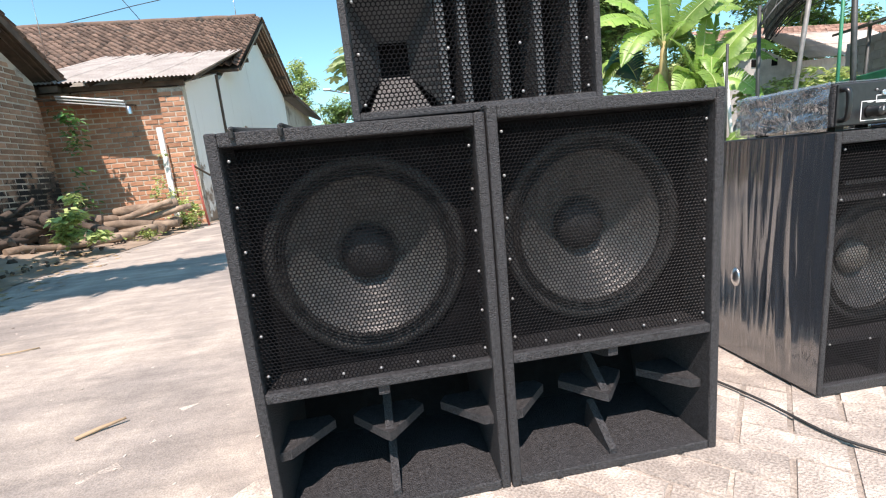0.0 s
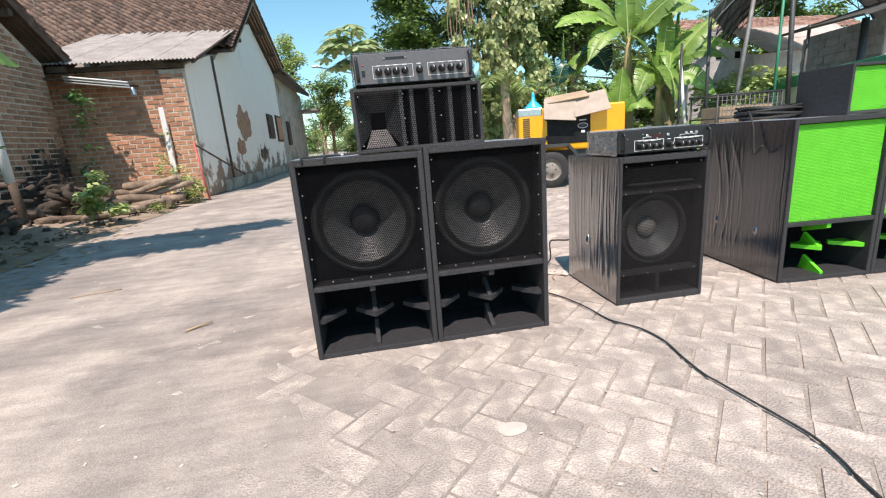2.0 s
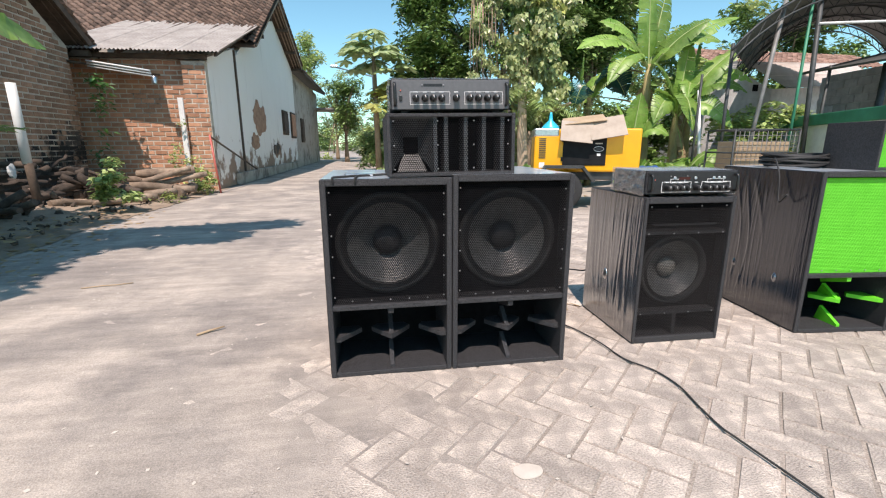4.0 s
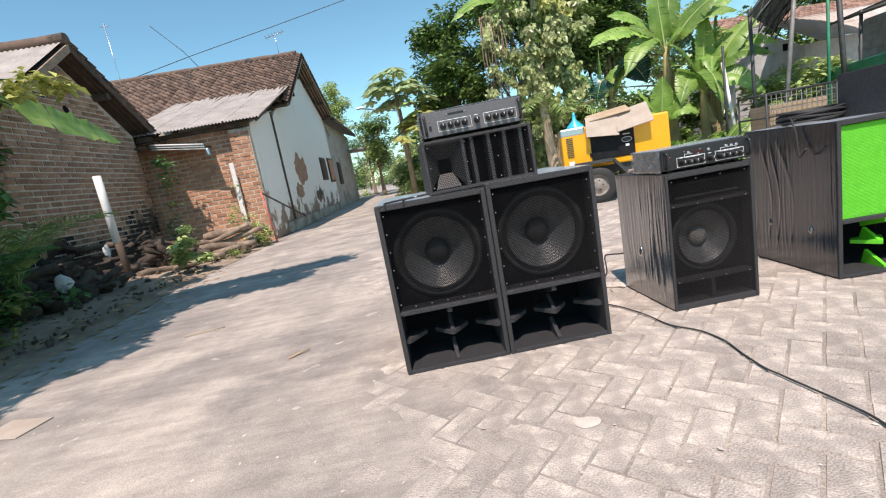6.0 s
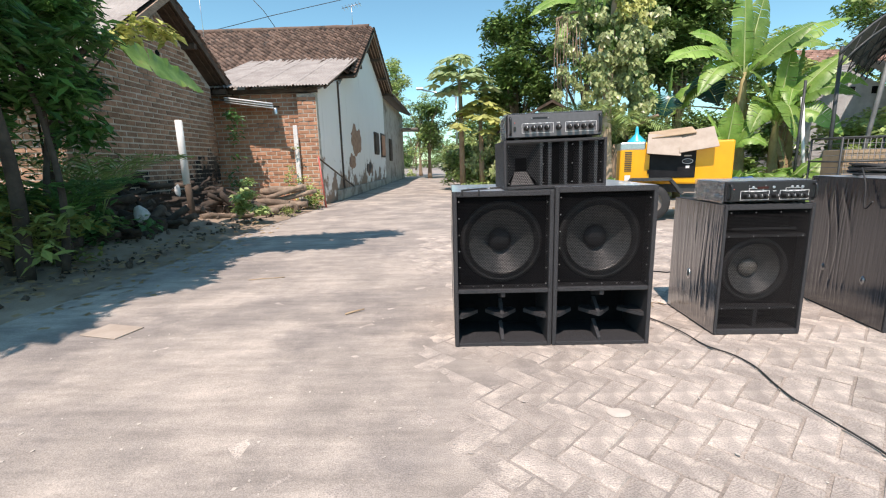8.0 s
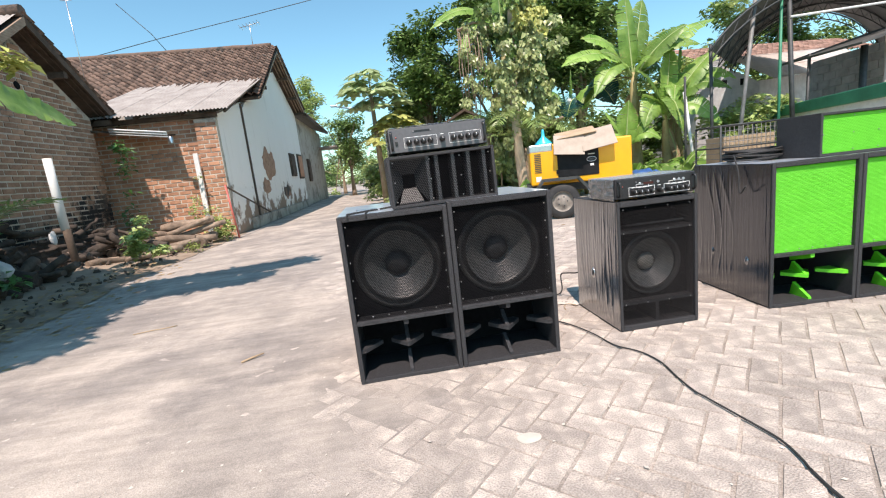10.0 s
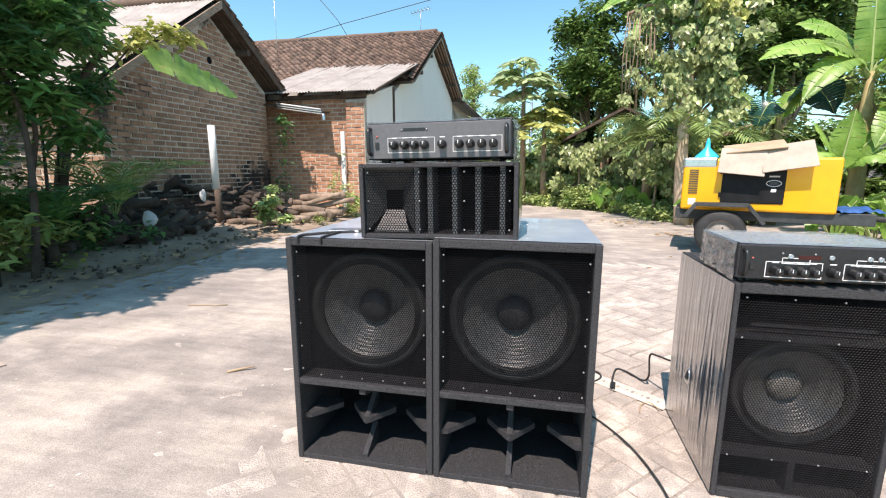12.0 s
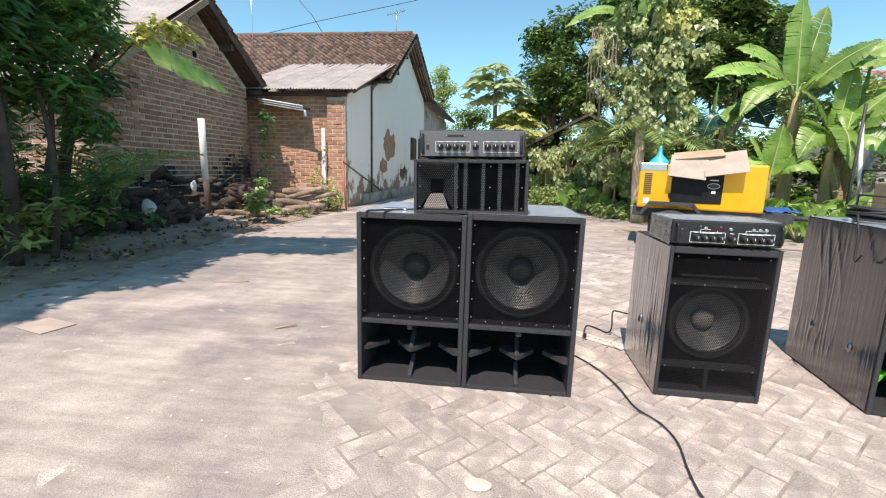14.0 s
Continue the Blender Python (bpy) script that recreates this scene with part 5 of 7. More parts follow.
# banana clump behind the generator: tall plants with wide bowed leaves
bow_banana(5.36, 7.2, 2.45, ((-1.72, -0.3, 2.72, 0.50, 0.42, 28), (-1.05, 0.2, 3.35, 0.46, 0.35, 35), (-0.15, 0.0, 4.25, 0.50, 0.0, 70), (0.45, 0.3, 4.1, 0.44, 0.1, -60), (1.75, -0.2, 3.45, 0.44, 0.25, -30), (1.2, -0.5, 2.9, 0.40, 0.40, -35),
           (-1.15, -0.5, 2.05, 0.38, 0.5, 30), (-0.9, -0.3, 2.95, 0.36, 0.2, 45), (0.9, -0.5, 3.3, 0.40, 0.2, -50)), "tall banana plant with broad bowed leaves", 1, 0.13)
bow_banana(5.95, 7.0, 1.55, ((0.95, -0.2, 2.75, 0.42, 0.15, -40), (0.15, 0.0, 3.05, 0.44, 0.0, 75), (-0.75, -0.2, 2.5, 0.40, 0.30, 40), (1.15, -0.5, 1.95, 0.42, 0.45, -30), (-0.1, -0.7, 1.2, 0.44, 0.55, 20), (0.75, -0.7, 1.25, 0.42, 0.45, -45), (-0.75, -0.4, 1.35, 0.40, 0.45, 50)), "banana plant with broad sunlit leaves", 2, 0.11)
bow_banana(6.45, 7.3, 1.9, ((0.9, -0.3, 2.9, 0.40, 0.2, -30), (0.2, 0.1, 3.3, 0.40, 0.0, 60), (-0.8, 0.0, 2.9, 0.38, 0.25, 30), (1.1, -0.4, 2.2, 0.38, 0.4, -40), (-0.5, -0.6, 1.8, 0.36, 0.4, 30)), "banana plant with torn leaves", 3, 0.10)
bow_banana(4.95, 6.9, 0.95, ((-0.55, -0.2, 1.75, 0.34, 0.1, 45), (0.05, -0.1, 1.95, 0.36, 0.0, 80), (0.5, -0.2, 1.7, 0.34, 0.15, -40), (-0.6, -0.3, 1.15, 0.32, 0.3, 30), (0.55, -0.4, 1.1, 0.32, 0.3, -35)), "young banana plant with upright leaves", 4, 0.07, 0)
bow_banana(4.55, 8.6, 1.75, ((-0.55, 0.0, 2.5, 0.4, 0.2, 40), (0.1, 0.1, 3.0, 0.4, 0.0, 70), (0.8, 0.0, 2.6, 0.4, 0.25, -30)), "banana plant in the shade of others", 5, 0.09, 0)
dk = thing("banana_plant", pose(4.75, 8.3, 0), "banana plant with one huge leaf coloured dark for shade", "banana plant", "banana plants")
part("stem", tube([(0, 0, -0.03), (-0.05, 0, 1.0), (-0.1, 0, 2.0)], [0.09, 0.08, 0.05], 10), BANST, dk)
# Both blades take a dark blue-green that puts the shade into their colour.
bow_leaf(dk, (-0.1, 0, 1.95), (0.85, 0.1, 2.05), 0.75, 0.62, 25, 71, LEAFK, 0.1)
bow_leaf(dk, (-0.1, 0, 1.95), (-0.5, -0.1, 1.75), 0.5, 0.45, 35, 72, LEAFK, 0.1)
for x, y, h, s in ((4.8, 6.3, 0.22, 6), (5.6, 6.1, 0.25, 8), (6.15, 6.35, 0.3, 9), (5.25, 6.2, 0.2, 10), (4.5, 6.5, 0.2, 14)):
    q = random.Random(s)
    bow_banana(x, y, h, tuple((0.55 * math.cos(k * 1.3 + s), 0.4 * math.sin(k * 1.3 + s), h + q.uniform(0.1, 0.55), 0.24, 0.2, q.uniform(-40, 40)) for k in range(6)), "young banana plant low on the ground", s, 0.04, 0)
# big dark mango tree behind
crown_tree("mango_tree", pose(4.1, 13.6, 0), [(0, 0, -0.03), (0.1, 0, 1.5), (0, 0.1, 3.6)], shell(rg, (0.1, 0, 4.6), (3.0, 1.9, 2.1), 120), 0.48, 26000, 0.19, LEAFD, "big dense dark green mango tree", 12)
crown_tree("mango_tree", pose(1.75, 13.4, 0), [(0, 0, -0.03), (0.1, 0, 1.2), (0, 0.1, 2.8)], shell(rg, (0.05, 0, 3.3), (1.15, 1.0, 1.15), 46), 0.36, 9500, 0.18, LEAFD, "smaller dark green mango tree", 11)
# tree trunk wrapped in a climbing vine beside the generator
vt = thing("vine_covered_tree", pose(2.95, 8.0, 0), "tree trunk covered by a climbing vine with hanging leaves", "tree")
part("trunk", tube(smooth_line([(0.12, -0.03, -0.03), (0.04, 0, 0.9), (0.0, 0, 2.2), (0.05, 0, 3.8), (0.1, 0, 5.6)], 4), [0.15, 0.135, 0.125, 0.12, 0.115, 0.11, 0.105, 0.10, 0.095, 0.09, 0.085, 0.08, 0.07, 0.06, 0.05, 0.04, 0.03], 10), BARKP, vt, "pale brown flaking trunk")
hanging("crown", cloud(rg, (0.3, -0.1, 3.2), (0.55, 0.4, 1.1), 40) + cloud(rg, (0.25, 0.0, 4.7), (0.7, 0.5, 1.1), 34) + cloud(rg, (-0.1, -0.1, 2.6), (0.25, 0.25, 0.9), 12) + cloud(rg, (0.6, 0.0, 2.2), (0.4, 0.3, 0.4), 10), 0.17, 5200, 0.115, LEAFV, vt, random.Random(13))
# Inner leaves take the darker mango colour, which paints shade into the crown.
hanging("shade_coloured_foliage", cloud(rg, (0.25, 0.15, 3.6), (0.65, 0.4, 1.5), 40), 0.18, 2200, 0.11, LEAFD, vt, random.Random(16), "vine leaves coloured darker for shade")
hanging("yellowing_foliage", cloud(rg, (0.45, -0.3, 4.2), (0.6, 0.2, 0.9), 14), 0.12, 420, 0.1, LEAFY, vt, random.Random(15), "yellowing vine leaves")
# strands that hang from a bare bough beside it
vs = thing("hanging_vine", pose(2.15, 8.3, 0), "curtain of brown vine strands with sparse leaves", "vine")
part("bough", tube(smooth_line([(0.75, -0.2, 3.7), (0.2, 0, 4.1), (-0.3, 0, 3.95)], 4), 0.03, 7), BARK, vs)
for k in range(15):
    q = random.Random(k + 400)
    x_ = -0.28 + 0.04 * k
    part("strand", tube([(x_, q.uniform(-0.1, 0.1), 4.0), (x_ + q.uniform(-0.05, 0.05), q.uniform(-0.1, 0.1), 3.2), (x_ + q.uniform(-0.1, 0.1), q.uniform(-0.1, 0.1), 2.5 - q.uniform(0, 0.6))], 0.009, 5), WOOD, vs)
hanging("foliage", [(-0.25 + 0.06 * k, 0, 2.4 + 0.16 * ((k * 7) % 11)) for k in range(11)], 0.15, 700, 0.085, LEAFV, vs, random.Random(14))
# pale vine thicket at the foot of both
for x, y, z, w, h, n, s in ((1.95, 11.0, 1.6, 0.8, 0.45, 1300, 1), (2.6, 10.4, 1.65, 0.5, 0.5, 900, 2), (1.35, 11.2, 1.35, 0.45, 0.3, 500, 3), (2.75, 9.0, 1.0, 0.35, 0.5, 600, 4), (0.55, 12.4, 1.0, 0.5, 0.6, 700, 5), (1.25, 11.7, 0.75, 0.6, 0.4, 900, 6), (2.15, 11.1, 0.8, 0.6, 0.4, 900, 7)):
    vb = thing("shrub", pose(x, y, 0), "tangle of pale hanging vine leaves", "shrub", "shrubs")
    part("stem", tube([(0, 0, -0.02), (0.05, 0, z * 0.6), (0, 0, z)], [0.03, 0.025, 0.015], 7), BARK, vb)
    hanging("foliage", cloud(random.Random(s + 700), (0, 0, z), (w, 0.4, h), 26), 0.17, n, 0.12, LEAFV, vb, random.Random(s + 710))
bow_banana(3.3, 9.7, 4.2, ((-1.9, -0.4, 4.3, 0.42, 0.6, 30), (-1.2, -0.4, 3.7, 0.36, 0.6, 40), (0.7, -0.2, 4.9, 0.42, 0.4, -30), (0.0, 0, 5.8, 0.42, 0.0, 60)), "tall banana plant rising above the vine", 15, 0.10, 1)
# papayas by the lane
papaya(-0.2, 12.3, 3.55, 0.88, 34, LEAFP, "slender papaya tree with lobed leaves", 16)
papaya(0.42, 12.1, 2.35, 0.8, 30, LEAFY, "papaya tree with yellowing leaves", 17)
# lane-side trees further off
for x, y, c, r, n, s, lab in ((-1.9, 26, (0, 0, 3.2), (1.0, 1.6, 1.7), 26, 21, "leafy tree beside the far lane"), (-2.9, 32, (0, 0, 3.4), (1.2, 2.0, 2.4), 26, 22, "leafy tree beside the far lane"), (2.3, 30, (0, 0, 2.6), (1.6, 2.0, 2.2), 26, 23, "leafy tree beside the far lane"), (-4.46, 31, (0, 0, 6.14), (0.7, 1.2, 2.50), 34, 24, "tall slender tree behind the white house"), (-0.6, 72, (0, 0, 3.0), (4.0, 2.0, 2.6), 40, 25, "leafy tree at the lane's end"), (-5.5, 60, (0, 0, 4.0), (3.0, 2.0, 3.4), 30, 27, "leafy tree at the lane's end"), (1.4, 46, (0, 0, 2.6), (1.6, 2.0, 2.2), 24, 29, "leafy tree beside the far lane")):
    crown_tree("tree", pose(x, y, 0), [(0, 0, -0.03), (0, 0, 1.0), (0, 0, c[2])], cloud(rg, c, r, n), 0.5, 3600, 0.22, LEAFD if s % 2 else LEAFU, lab, s)
# palms among the vines
for x, y, z, L, n_, s in ((3.25, 8.2, 1.25, 2.0, 13, 40), (2.75, 9.6, 1.75, 1.35, 12, 60)):
    pm = thing("palm", pose(x, y, 0), "young palm with feathery fronds", "palm", "young palms")
    part("stem", tube([(0, 0, -0.03), (0, 0, z)], [0.12, 0.08], 10), BARK, pm)
    for k in range(n_):
        a = radians(k * 360 / n_ + 10)
        frond(pm, (0, 0, z), (math.cos(a), math.sin(a)), L * (0.85 + 0.3 * ((k * 5) % 7) / 7), (72 - 9 * (k % 4), -42), FROND, s + k, n=34, leaflet=0.5)
# undergrowth along the far edge of the yard
for x, y, w, h, s in ((0.2, 12.9, 0.7, 0.6, 1), (0.9, 12.8, 0.7, 0.55, 2), (1.6, 12.4, 0.7, 0.5, 3), (2.3, 11.9, 0.7, 0.5, 4), (2.9, 11.2, 0.6, 0.5, 5), (4.2, 8.4, 0.7, 0.45, 6), (6.5, 5.9, 0.6, 0.4, 7), (7.1, 6.0, 0.6, 0.5, 8), (7.7, 6.6, 0.6, 0.6, 9), (-0.2, 14.0, 0.6, 0.9, 11), (-0.1, 16.5, 0.7, 1.0, 12), (0.1, 19.5, 0.9, 1.2, 13), (0.5, 23.5, 1.0, 1.4, 14)):
    bsh = thing("shrub", pose(x, y, 0), "tangled green shrub at the yard's edge", "shrub", "shrubs")
    leaves("foliage", cloud(random.Random(s), (0, 0, h), (w, w * 0.7, h * 0.9), 18), 0.24, 1500, 0.14, LEAFU if s % 3 else LEAFV, bsh, random.Random(s + 50), asp=1.7)
# thicket that closes the view under the trees
for x, y, h, s in ((3.2, 12.3, 1.2, 101), (4.2, 11.6, 1.3, 102), (5.2, 11.0, 1.4, 103), (6.4, 10.6, 1.2, 104), (7.6, 10.2, 1.0, 105), (3.9, 10.2, 0.7, 106), (2.0, 13.0, 1.1, 107), (0.9, 13.6, 0.9, 108)):
    th_ = thing("shrub", pose(x, y, 0), "dark dense thicket under the trees", "shrub", "shrubs")
    leaves("foliage", cloud(random.Random(s), (0, 0, h), (1.0, 0.6, h * 0.9), 30), 0.3, 3200, 0.17, LEAFD, th_, random.Random(s + 5), asp=1.9)
# sunlit low growth in front of the vine
for x, y, h, s in ((0.3, 12.2, 0.16, 111), (0.9, 12.2, 0.2, 112), (1.5, 11.8, 0.22, 113), (2.0, 11.3, 0.25, 114), (2.5, 10.7, 0.25, 115), (2.9, 10.0, 0.22, 116), (2.9, 9.2, 0.2, 117), (1.4, 11.0, 0.3, 118), (1.9, 10.6, 0.3, 119), (0.6, 11.9, 0.12, 120), (1.2, 11.6, 0.14, 121), (1.8, 11.0, 0.14, 122), (2.3, 10.4, 0.15, 123), (2.7, 9.6, 0.14, 124), (3.0, 8.6, 0.12, 125)):
    gr_ = thing("shrub", pose(x, y, 0), "sunlit light green low growth", "shrub", "shrubs")
    leaves("foliage", cloud(random.Random(s), (0, 0, h), (0.5, 0.3, h), 16), 0.16, 900, 0.1, LEAFU, gr_, random.Random(s + 5), asp=2.0)
# broad-leaved taro: each heart-shaped blade on its own stalk
for x, y, s, r_ in ((2.2, 10.0, 1, 0.5), (1.85, 10.7, 11, 0.5), (1.3, 11.4, 12, 0.4), (2.55, 9.6, 13, 0.45), (2.45, 10.4, 2, 0.5), (3.4, 7.6, 3, 0.4), (4.9, 5.8, 4, 0.45), (4.5, 6.0, 5, 0.4), (5.7, 5.7, 6, 0.45), (5.3, 5.6, 7, 0.45), (6.2, 5.8, 9, 0.45), (5.0, 6.2, 15, 0.5)):
    q = random.Random(s + 90)
    tr_ = thing("taro_plant", pose(x, y, 0), "broad-leaved taro plant low on the ground", "plant", "taro plants")
    for k in range(9):
        a_ = k * 2.4 + s
        p_ = Vector((math.cos(a_) * r_ * q.uniform(0.3, 0.9), math.sin(a_) * r_ * q.uniform(0.3, 0.9), q.uniform(0.25, 0.62)))
        st = part("leaf_stalk", tube([(0, 0, -0.01), tuple(p_ * 0.6 + Vector((0, 0, 0.08))), tuple(p_)], 0.009, 5), RIB, tr_)
        hanging("blade", [tuple(p_)], 0.01, 1, 0.34, LEAFB, st, random.Random(s * 10 + k), tilt=1.3, wide=0.8)
# distant belt of trees that closes the view
fw = thing("far_woods", pose(0, 0, 0), "distant belt of green trees behind the yard", "trees", kind="stuff")
belt = []
for k in range(90):
    a = rg.uniform(-0.02, 1.12)
    d = rg.uniform(24, 34)
    belt.append((d * math.sin(a) + 1.0, d * math.cos(a), rg.uniform(0.4, 3.2)))
leaves("foliage", belt, 1.3, 16000, 0.4, LEAFD, fw, random.Random(77))
lane_belt = [(rg.uniform(-16, 6), rg.uniform(78, 95), rg.uniform(0.3, 4.5)) for _ in range(60)]
leaves("foliage", lane_belt, 1.6, 9000, 0.55, LEAFD, fw, random.Random(79))
left_belt = [(-14 - rg.uniform(0, 6), rg.uniform(-4, 26), rg.uniform(0.5, 4)) for _ in range(40)]
leaves("foliage", left_belt, 1.3, 6000, 0.4, LEAFD, fw, random.Random(78))

# ---- left verge: earth, wood pile, tree, palm ----
def verge_fn(u, v):
    y = -14 + v * 23
    edge = -3.32 - 0.25 * min(1, max(0, (y - 1) / 3)) + 0.12 * noise.noise((0, y * 0.9, 3)) + 0.05 * noise.noise((0, y * 4, 5))
    x = edge - u * (8 + edge + 3.32)
    rise = min(1, u * 9)
    return (x, y, -0.006 + rise * 0.05 + 0.05 * rise * (0.5 + noise.noise((x * 1.3, y * 1.3, 0))) + 0.02 * rise * noise.noise((x * 6, y * 6, 2)) + max(0, -4.2 - x) * 0.1)


tagged(part("verge", sheet("verge", verge_fn, 60, 280, EARTH), None), "brown earth verge beside the lane", "ground", kind="structure")


def chunk(rng, s):
    """A rough lump."""
    bm = bmesh.new()
    bmesh.ops.create_icosphere(bm, subdivisions=2, radius=0.5)
    o = rng.uniform(0, 99)
    for v in bm.verts:
        v.co *= 1 + 0.45 * noise.noise(v.co * 1.7 + Vector((o, 0, 0)))
        v.co = Vector((v.co.x * s[0], v.co.y * s[1], v.co.z * s[2]))
    return bm


def mesh_of(name, bm, material):
    me = bpy.data.meshes.new(name)
    bm.to_mesh(me), bm.free()
    me.materials.append(material)
    return me


def log(rng, L, r):
    n = 6
    bend = rng.uniform(-0.06, 0.06)
    bm = tube([(L * (k / (n - 1) - 0.5), bend * math.sin(math.pi * k / (n - 1)) + rng.uniform(-0.012, 0.012), rng.uniform(-0.012, 0.012)) for k in range(n)], [r * rng.uniform(0.8, 1.15) for _ in range(n)], 10)
    for f in bm.faces:
        f.smooth = len(f.verts) == 4
    return bm


rl = random.Random(21)
# branches and cut logs stacked by the lean-to
for x, y, z, L, r, rz, ry in ((-4.15, 7.35, 0.40, 0.95, 0.085, 12, -3), (-3.95, 7.1, 0.26, 1.15, 0.06, 25, -10), (-4.0, 6.8, 0.16, 1.0, 0.065, 18, 6), (-4.3, 6.95, 0.12, 0.9, 0.08, -8, 0), (-4.05, 6.45, 0.09, 0.75, 0.055, 35, -4),
                         (-4.3, 6.1, 0.08, 0.9, 0.06, 28, 3), (-4.2, 5.7, 0.06, 0.8, 0.05, 48, 0), (-4.4, 7.2, 0.24, 0.7, 0.07, 5, 8), (-3.8, 7.25, 0.12, 0.45, 0.08, 70, 0), (-4.0, 7.0, 0.38, 0.8, 0.05, 30, -16), (-4.45, 5.4, 0.08, 0.9, 0.055, 60, 5), (-3.75, 6.85, 0.07, 0.4, 0.07, 100, 0)):
    tagged(part("log", log(rl, L, r), LOG, None, "", pose(x, y, z + 0.05, 0, ry, rz)), "weathered cut log in the wood pile", "log", "wood pile")
for k in range(130):
    u = rl.random()
    y = 2.3 + 4.3 * u
    d = rl.random()
    x = -4.35 - 1.1 * d - 0.2 * (1 - u)
    if 4.2 < y < 5.8:
        x -= 0.4
    if 4.5 < y < 5.5:
        x -= 0.3
    z = 0.1 + (0.15 + 0.55 * d) * rl.random()
    L = rl.uniform(0.3, 0.9)
    tagged(part("log", log(rl, L, rl.uniform(0.025, 0.075)), LOGD, None, "", pose(x, y, z, rl.uniform(-30, 30), rl.gauss(0, 22), rl.gauss(20, 40))), "old dark log piled against the brick house", "log", "wood pile")
# stacked roof tiles in the pile
tile_bm = sheet("old_tile", lambda u, v: (0.24 * (v - 0.5), 0.2 * (u - 0.5), 0.035 * math.sin(2 * math.pi * u)), 8, 2, LOGD)
for k in range(64):
    row, i = divmod(k, 16)
    tagged(part("roof_tile", tile_bm, None, None, "", pose(-5.0 - 0.08 * row + rl.uniform(-0.05, 0.05), 4.2 + i * 0.12 + rl.uniform(-0.03, 0.03), 0.28 + 0.06 * row, rl.uniform(50, 85), rl.uniform(-15, 15), 80 + rl.uniform(-20, 20))), "old clay roof tile leaning in the pile", "roof tile", "loose roof tiles")
# rubble underneath and along the edge, too many to count
verts_f = bmesh.new()
for k in range(420):
    y = 0.2 + 7.4 * rl.random()
    x = -3.62 - 2.0 * rl.random() ** 1.3 - 0.15 * (y > 3)
    far = min(1, max(0, (-4.2 - x)))
    s = rl.uniform(0.012, 0.045) + 0.13 * far * rl.random()
    t = bmesh.ops.create_icosphere(verts_f, subdivisions=1, radius=s, matrix=Matrix.Translation((x, y, 0.05 + 0.35 * far * rl.random())) @ pose(0, 0, 0, rl.uniform(0, 360), rl.uniform(0, 360), 0) @ Matrix.Diagonal((1, rl.uniform(0.5, 0.9), rl.uniform(0.35, 0.7), 1)))
    for v in t["verts"]:
        v.co += Vector((rl.uniform(-1, 1), rl.uniform(-1, 1), rl.uniform(-1, 1))) * s * 0.2
tagged(part("rubble", verts_f, RUBBLE), "brown stones, rubble and broken tiles along the verge", "rubble", kind="stuff")
for x, y, z, s in ((-4.45, 3.3, 0.40, (0.2, 0.16, 0.22)), (-4.75, 4.6, 0.62, (0.06, 0.12, 0.2))):
    tagged(part("plastic_bag", chunk(rl, s), GREYBLOCK, None, "", pose(x, y, z)), "crumpled greyish plastic bag on the wood pile", "bag")
for x, y, s in ((-4.5, 0.6, 0.5), (-4.1, 0.25, 0.4), (-4.9, 0.2, 0.45), (-4.3, 1.0, 0.3)):
    tagged(part("stone", chunk(rl, (s, s * 0.7, s * 0.35)), RUBBLE, None, "", pose(x, y, 0.1)), "flat brown stone on the verge", "stone", "verge stones")

# small green weeds
for x, y, h, n, sz, m in ((-3.95, 5.15, 0.33, 700, 0.09, LEAFU), (-3.75, 7.9, 0.3, 450, 0.08, LEAFU), (-4.25, 8.3, 0.65, 250, 0.07, LEAFU), (-3.6, 7.6, 0.1, 200, 0.06, GRASS), (-3.75, 6.2, 0.05, 160, 0.05, GRASS)):
    w = thing("weed", pose(x, y, 0.04), "fresh green weed growing by the wood pile", "weed", "weeds")
    leaves("foliage", cloud(random.Random(int(n + y)), (0, 0, h), (0.22, 0.2, h * 0.8), 12), 0.1, n, sz, m, w, random.Random(n), asp=1.6)

# leafy tree over the verge
lt = crown_tree("verge_tree", pose(-4.15, 1.4, 0.03), [(0, 0, 0), (0.05, 0.02, 0.8), (-0.05, 0.05, 1.7), (0.0, -0.2, 2.6)],
                cloud(rg, (0.3, -1.6, 3.7), (0.7, 1.3, 0.5), 16) + cloud(rg, (-0.3, 0.2, 2.25), (0.8, 0.9, 0.8), 38) + cloud(rg, (-1.1, 0.4, 3.5), (0.9, 1.0, 0.5), 26) + cloud(rg, (0.25, -2.6, 3.7), (0.6, 1.0, 0.4), 20) + cloud(rg, (-1.0, 1.0, 2.6), (0.7, 0.8, 0.6), 20)
                + [(0.5 + 0.17 * k, -0.33 + 0.035 * k, 4.2) for k in range(11)] + [(0.7 + 0.14 * k, -0.87 + 0.025 * k, 4.2) for k in range(9)]
                + cloud(rg, (0.4, -0.9, 3.7), (0.6, 1.0, 0.4), 30) + cloud(rg, (0.4, -2.2, 3.8), (0.6, 1.4, 0.3), 36) + cloud(rg, (0.2, -3.6, 3.7), (0.6, 0.9, 0.4), 14) + cloud(rg, (-0.9, 0.0, 1.3), (0.5, 0.6, 0.8), 8) + cloud(rg, (-0.3, -2.6, 3.5), (0.9, 1.0, 0.5), 12),
                0.26, 40000, 0.16, LEAFT, "dark leafy tree standing on the verge", 31, asp=2.6, girth=0.045, bark=BARKD, limb=0.45)
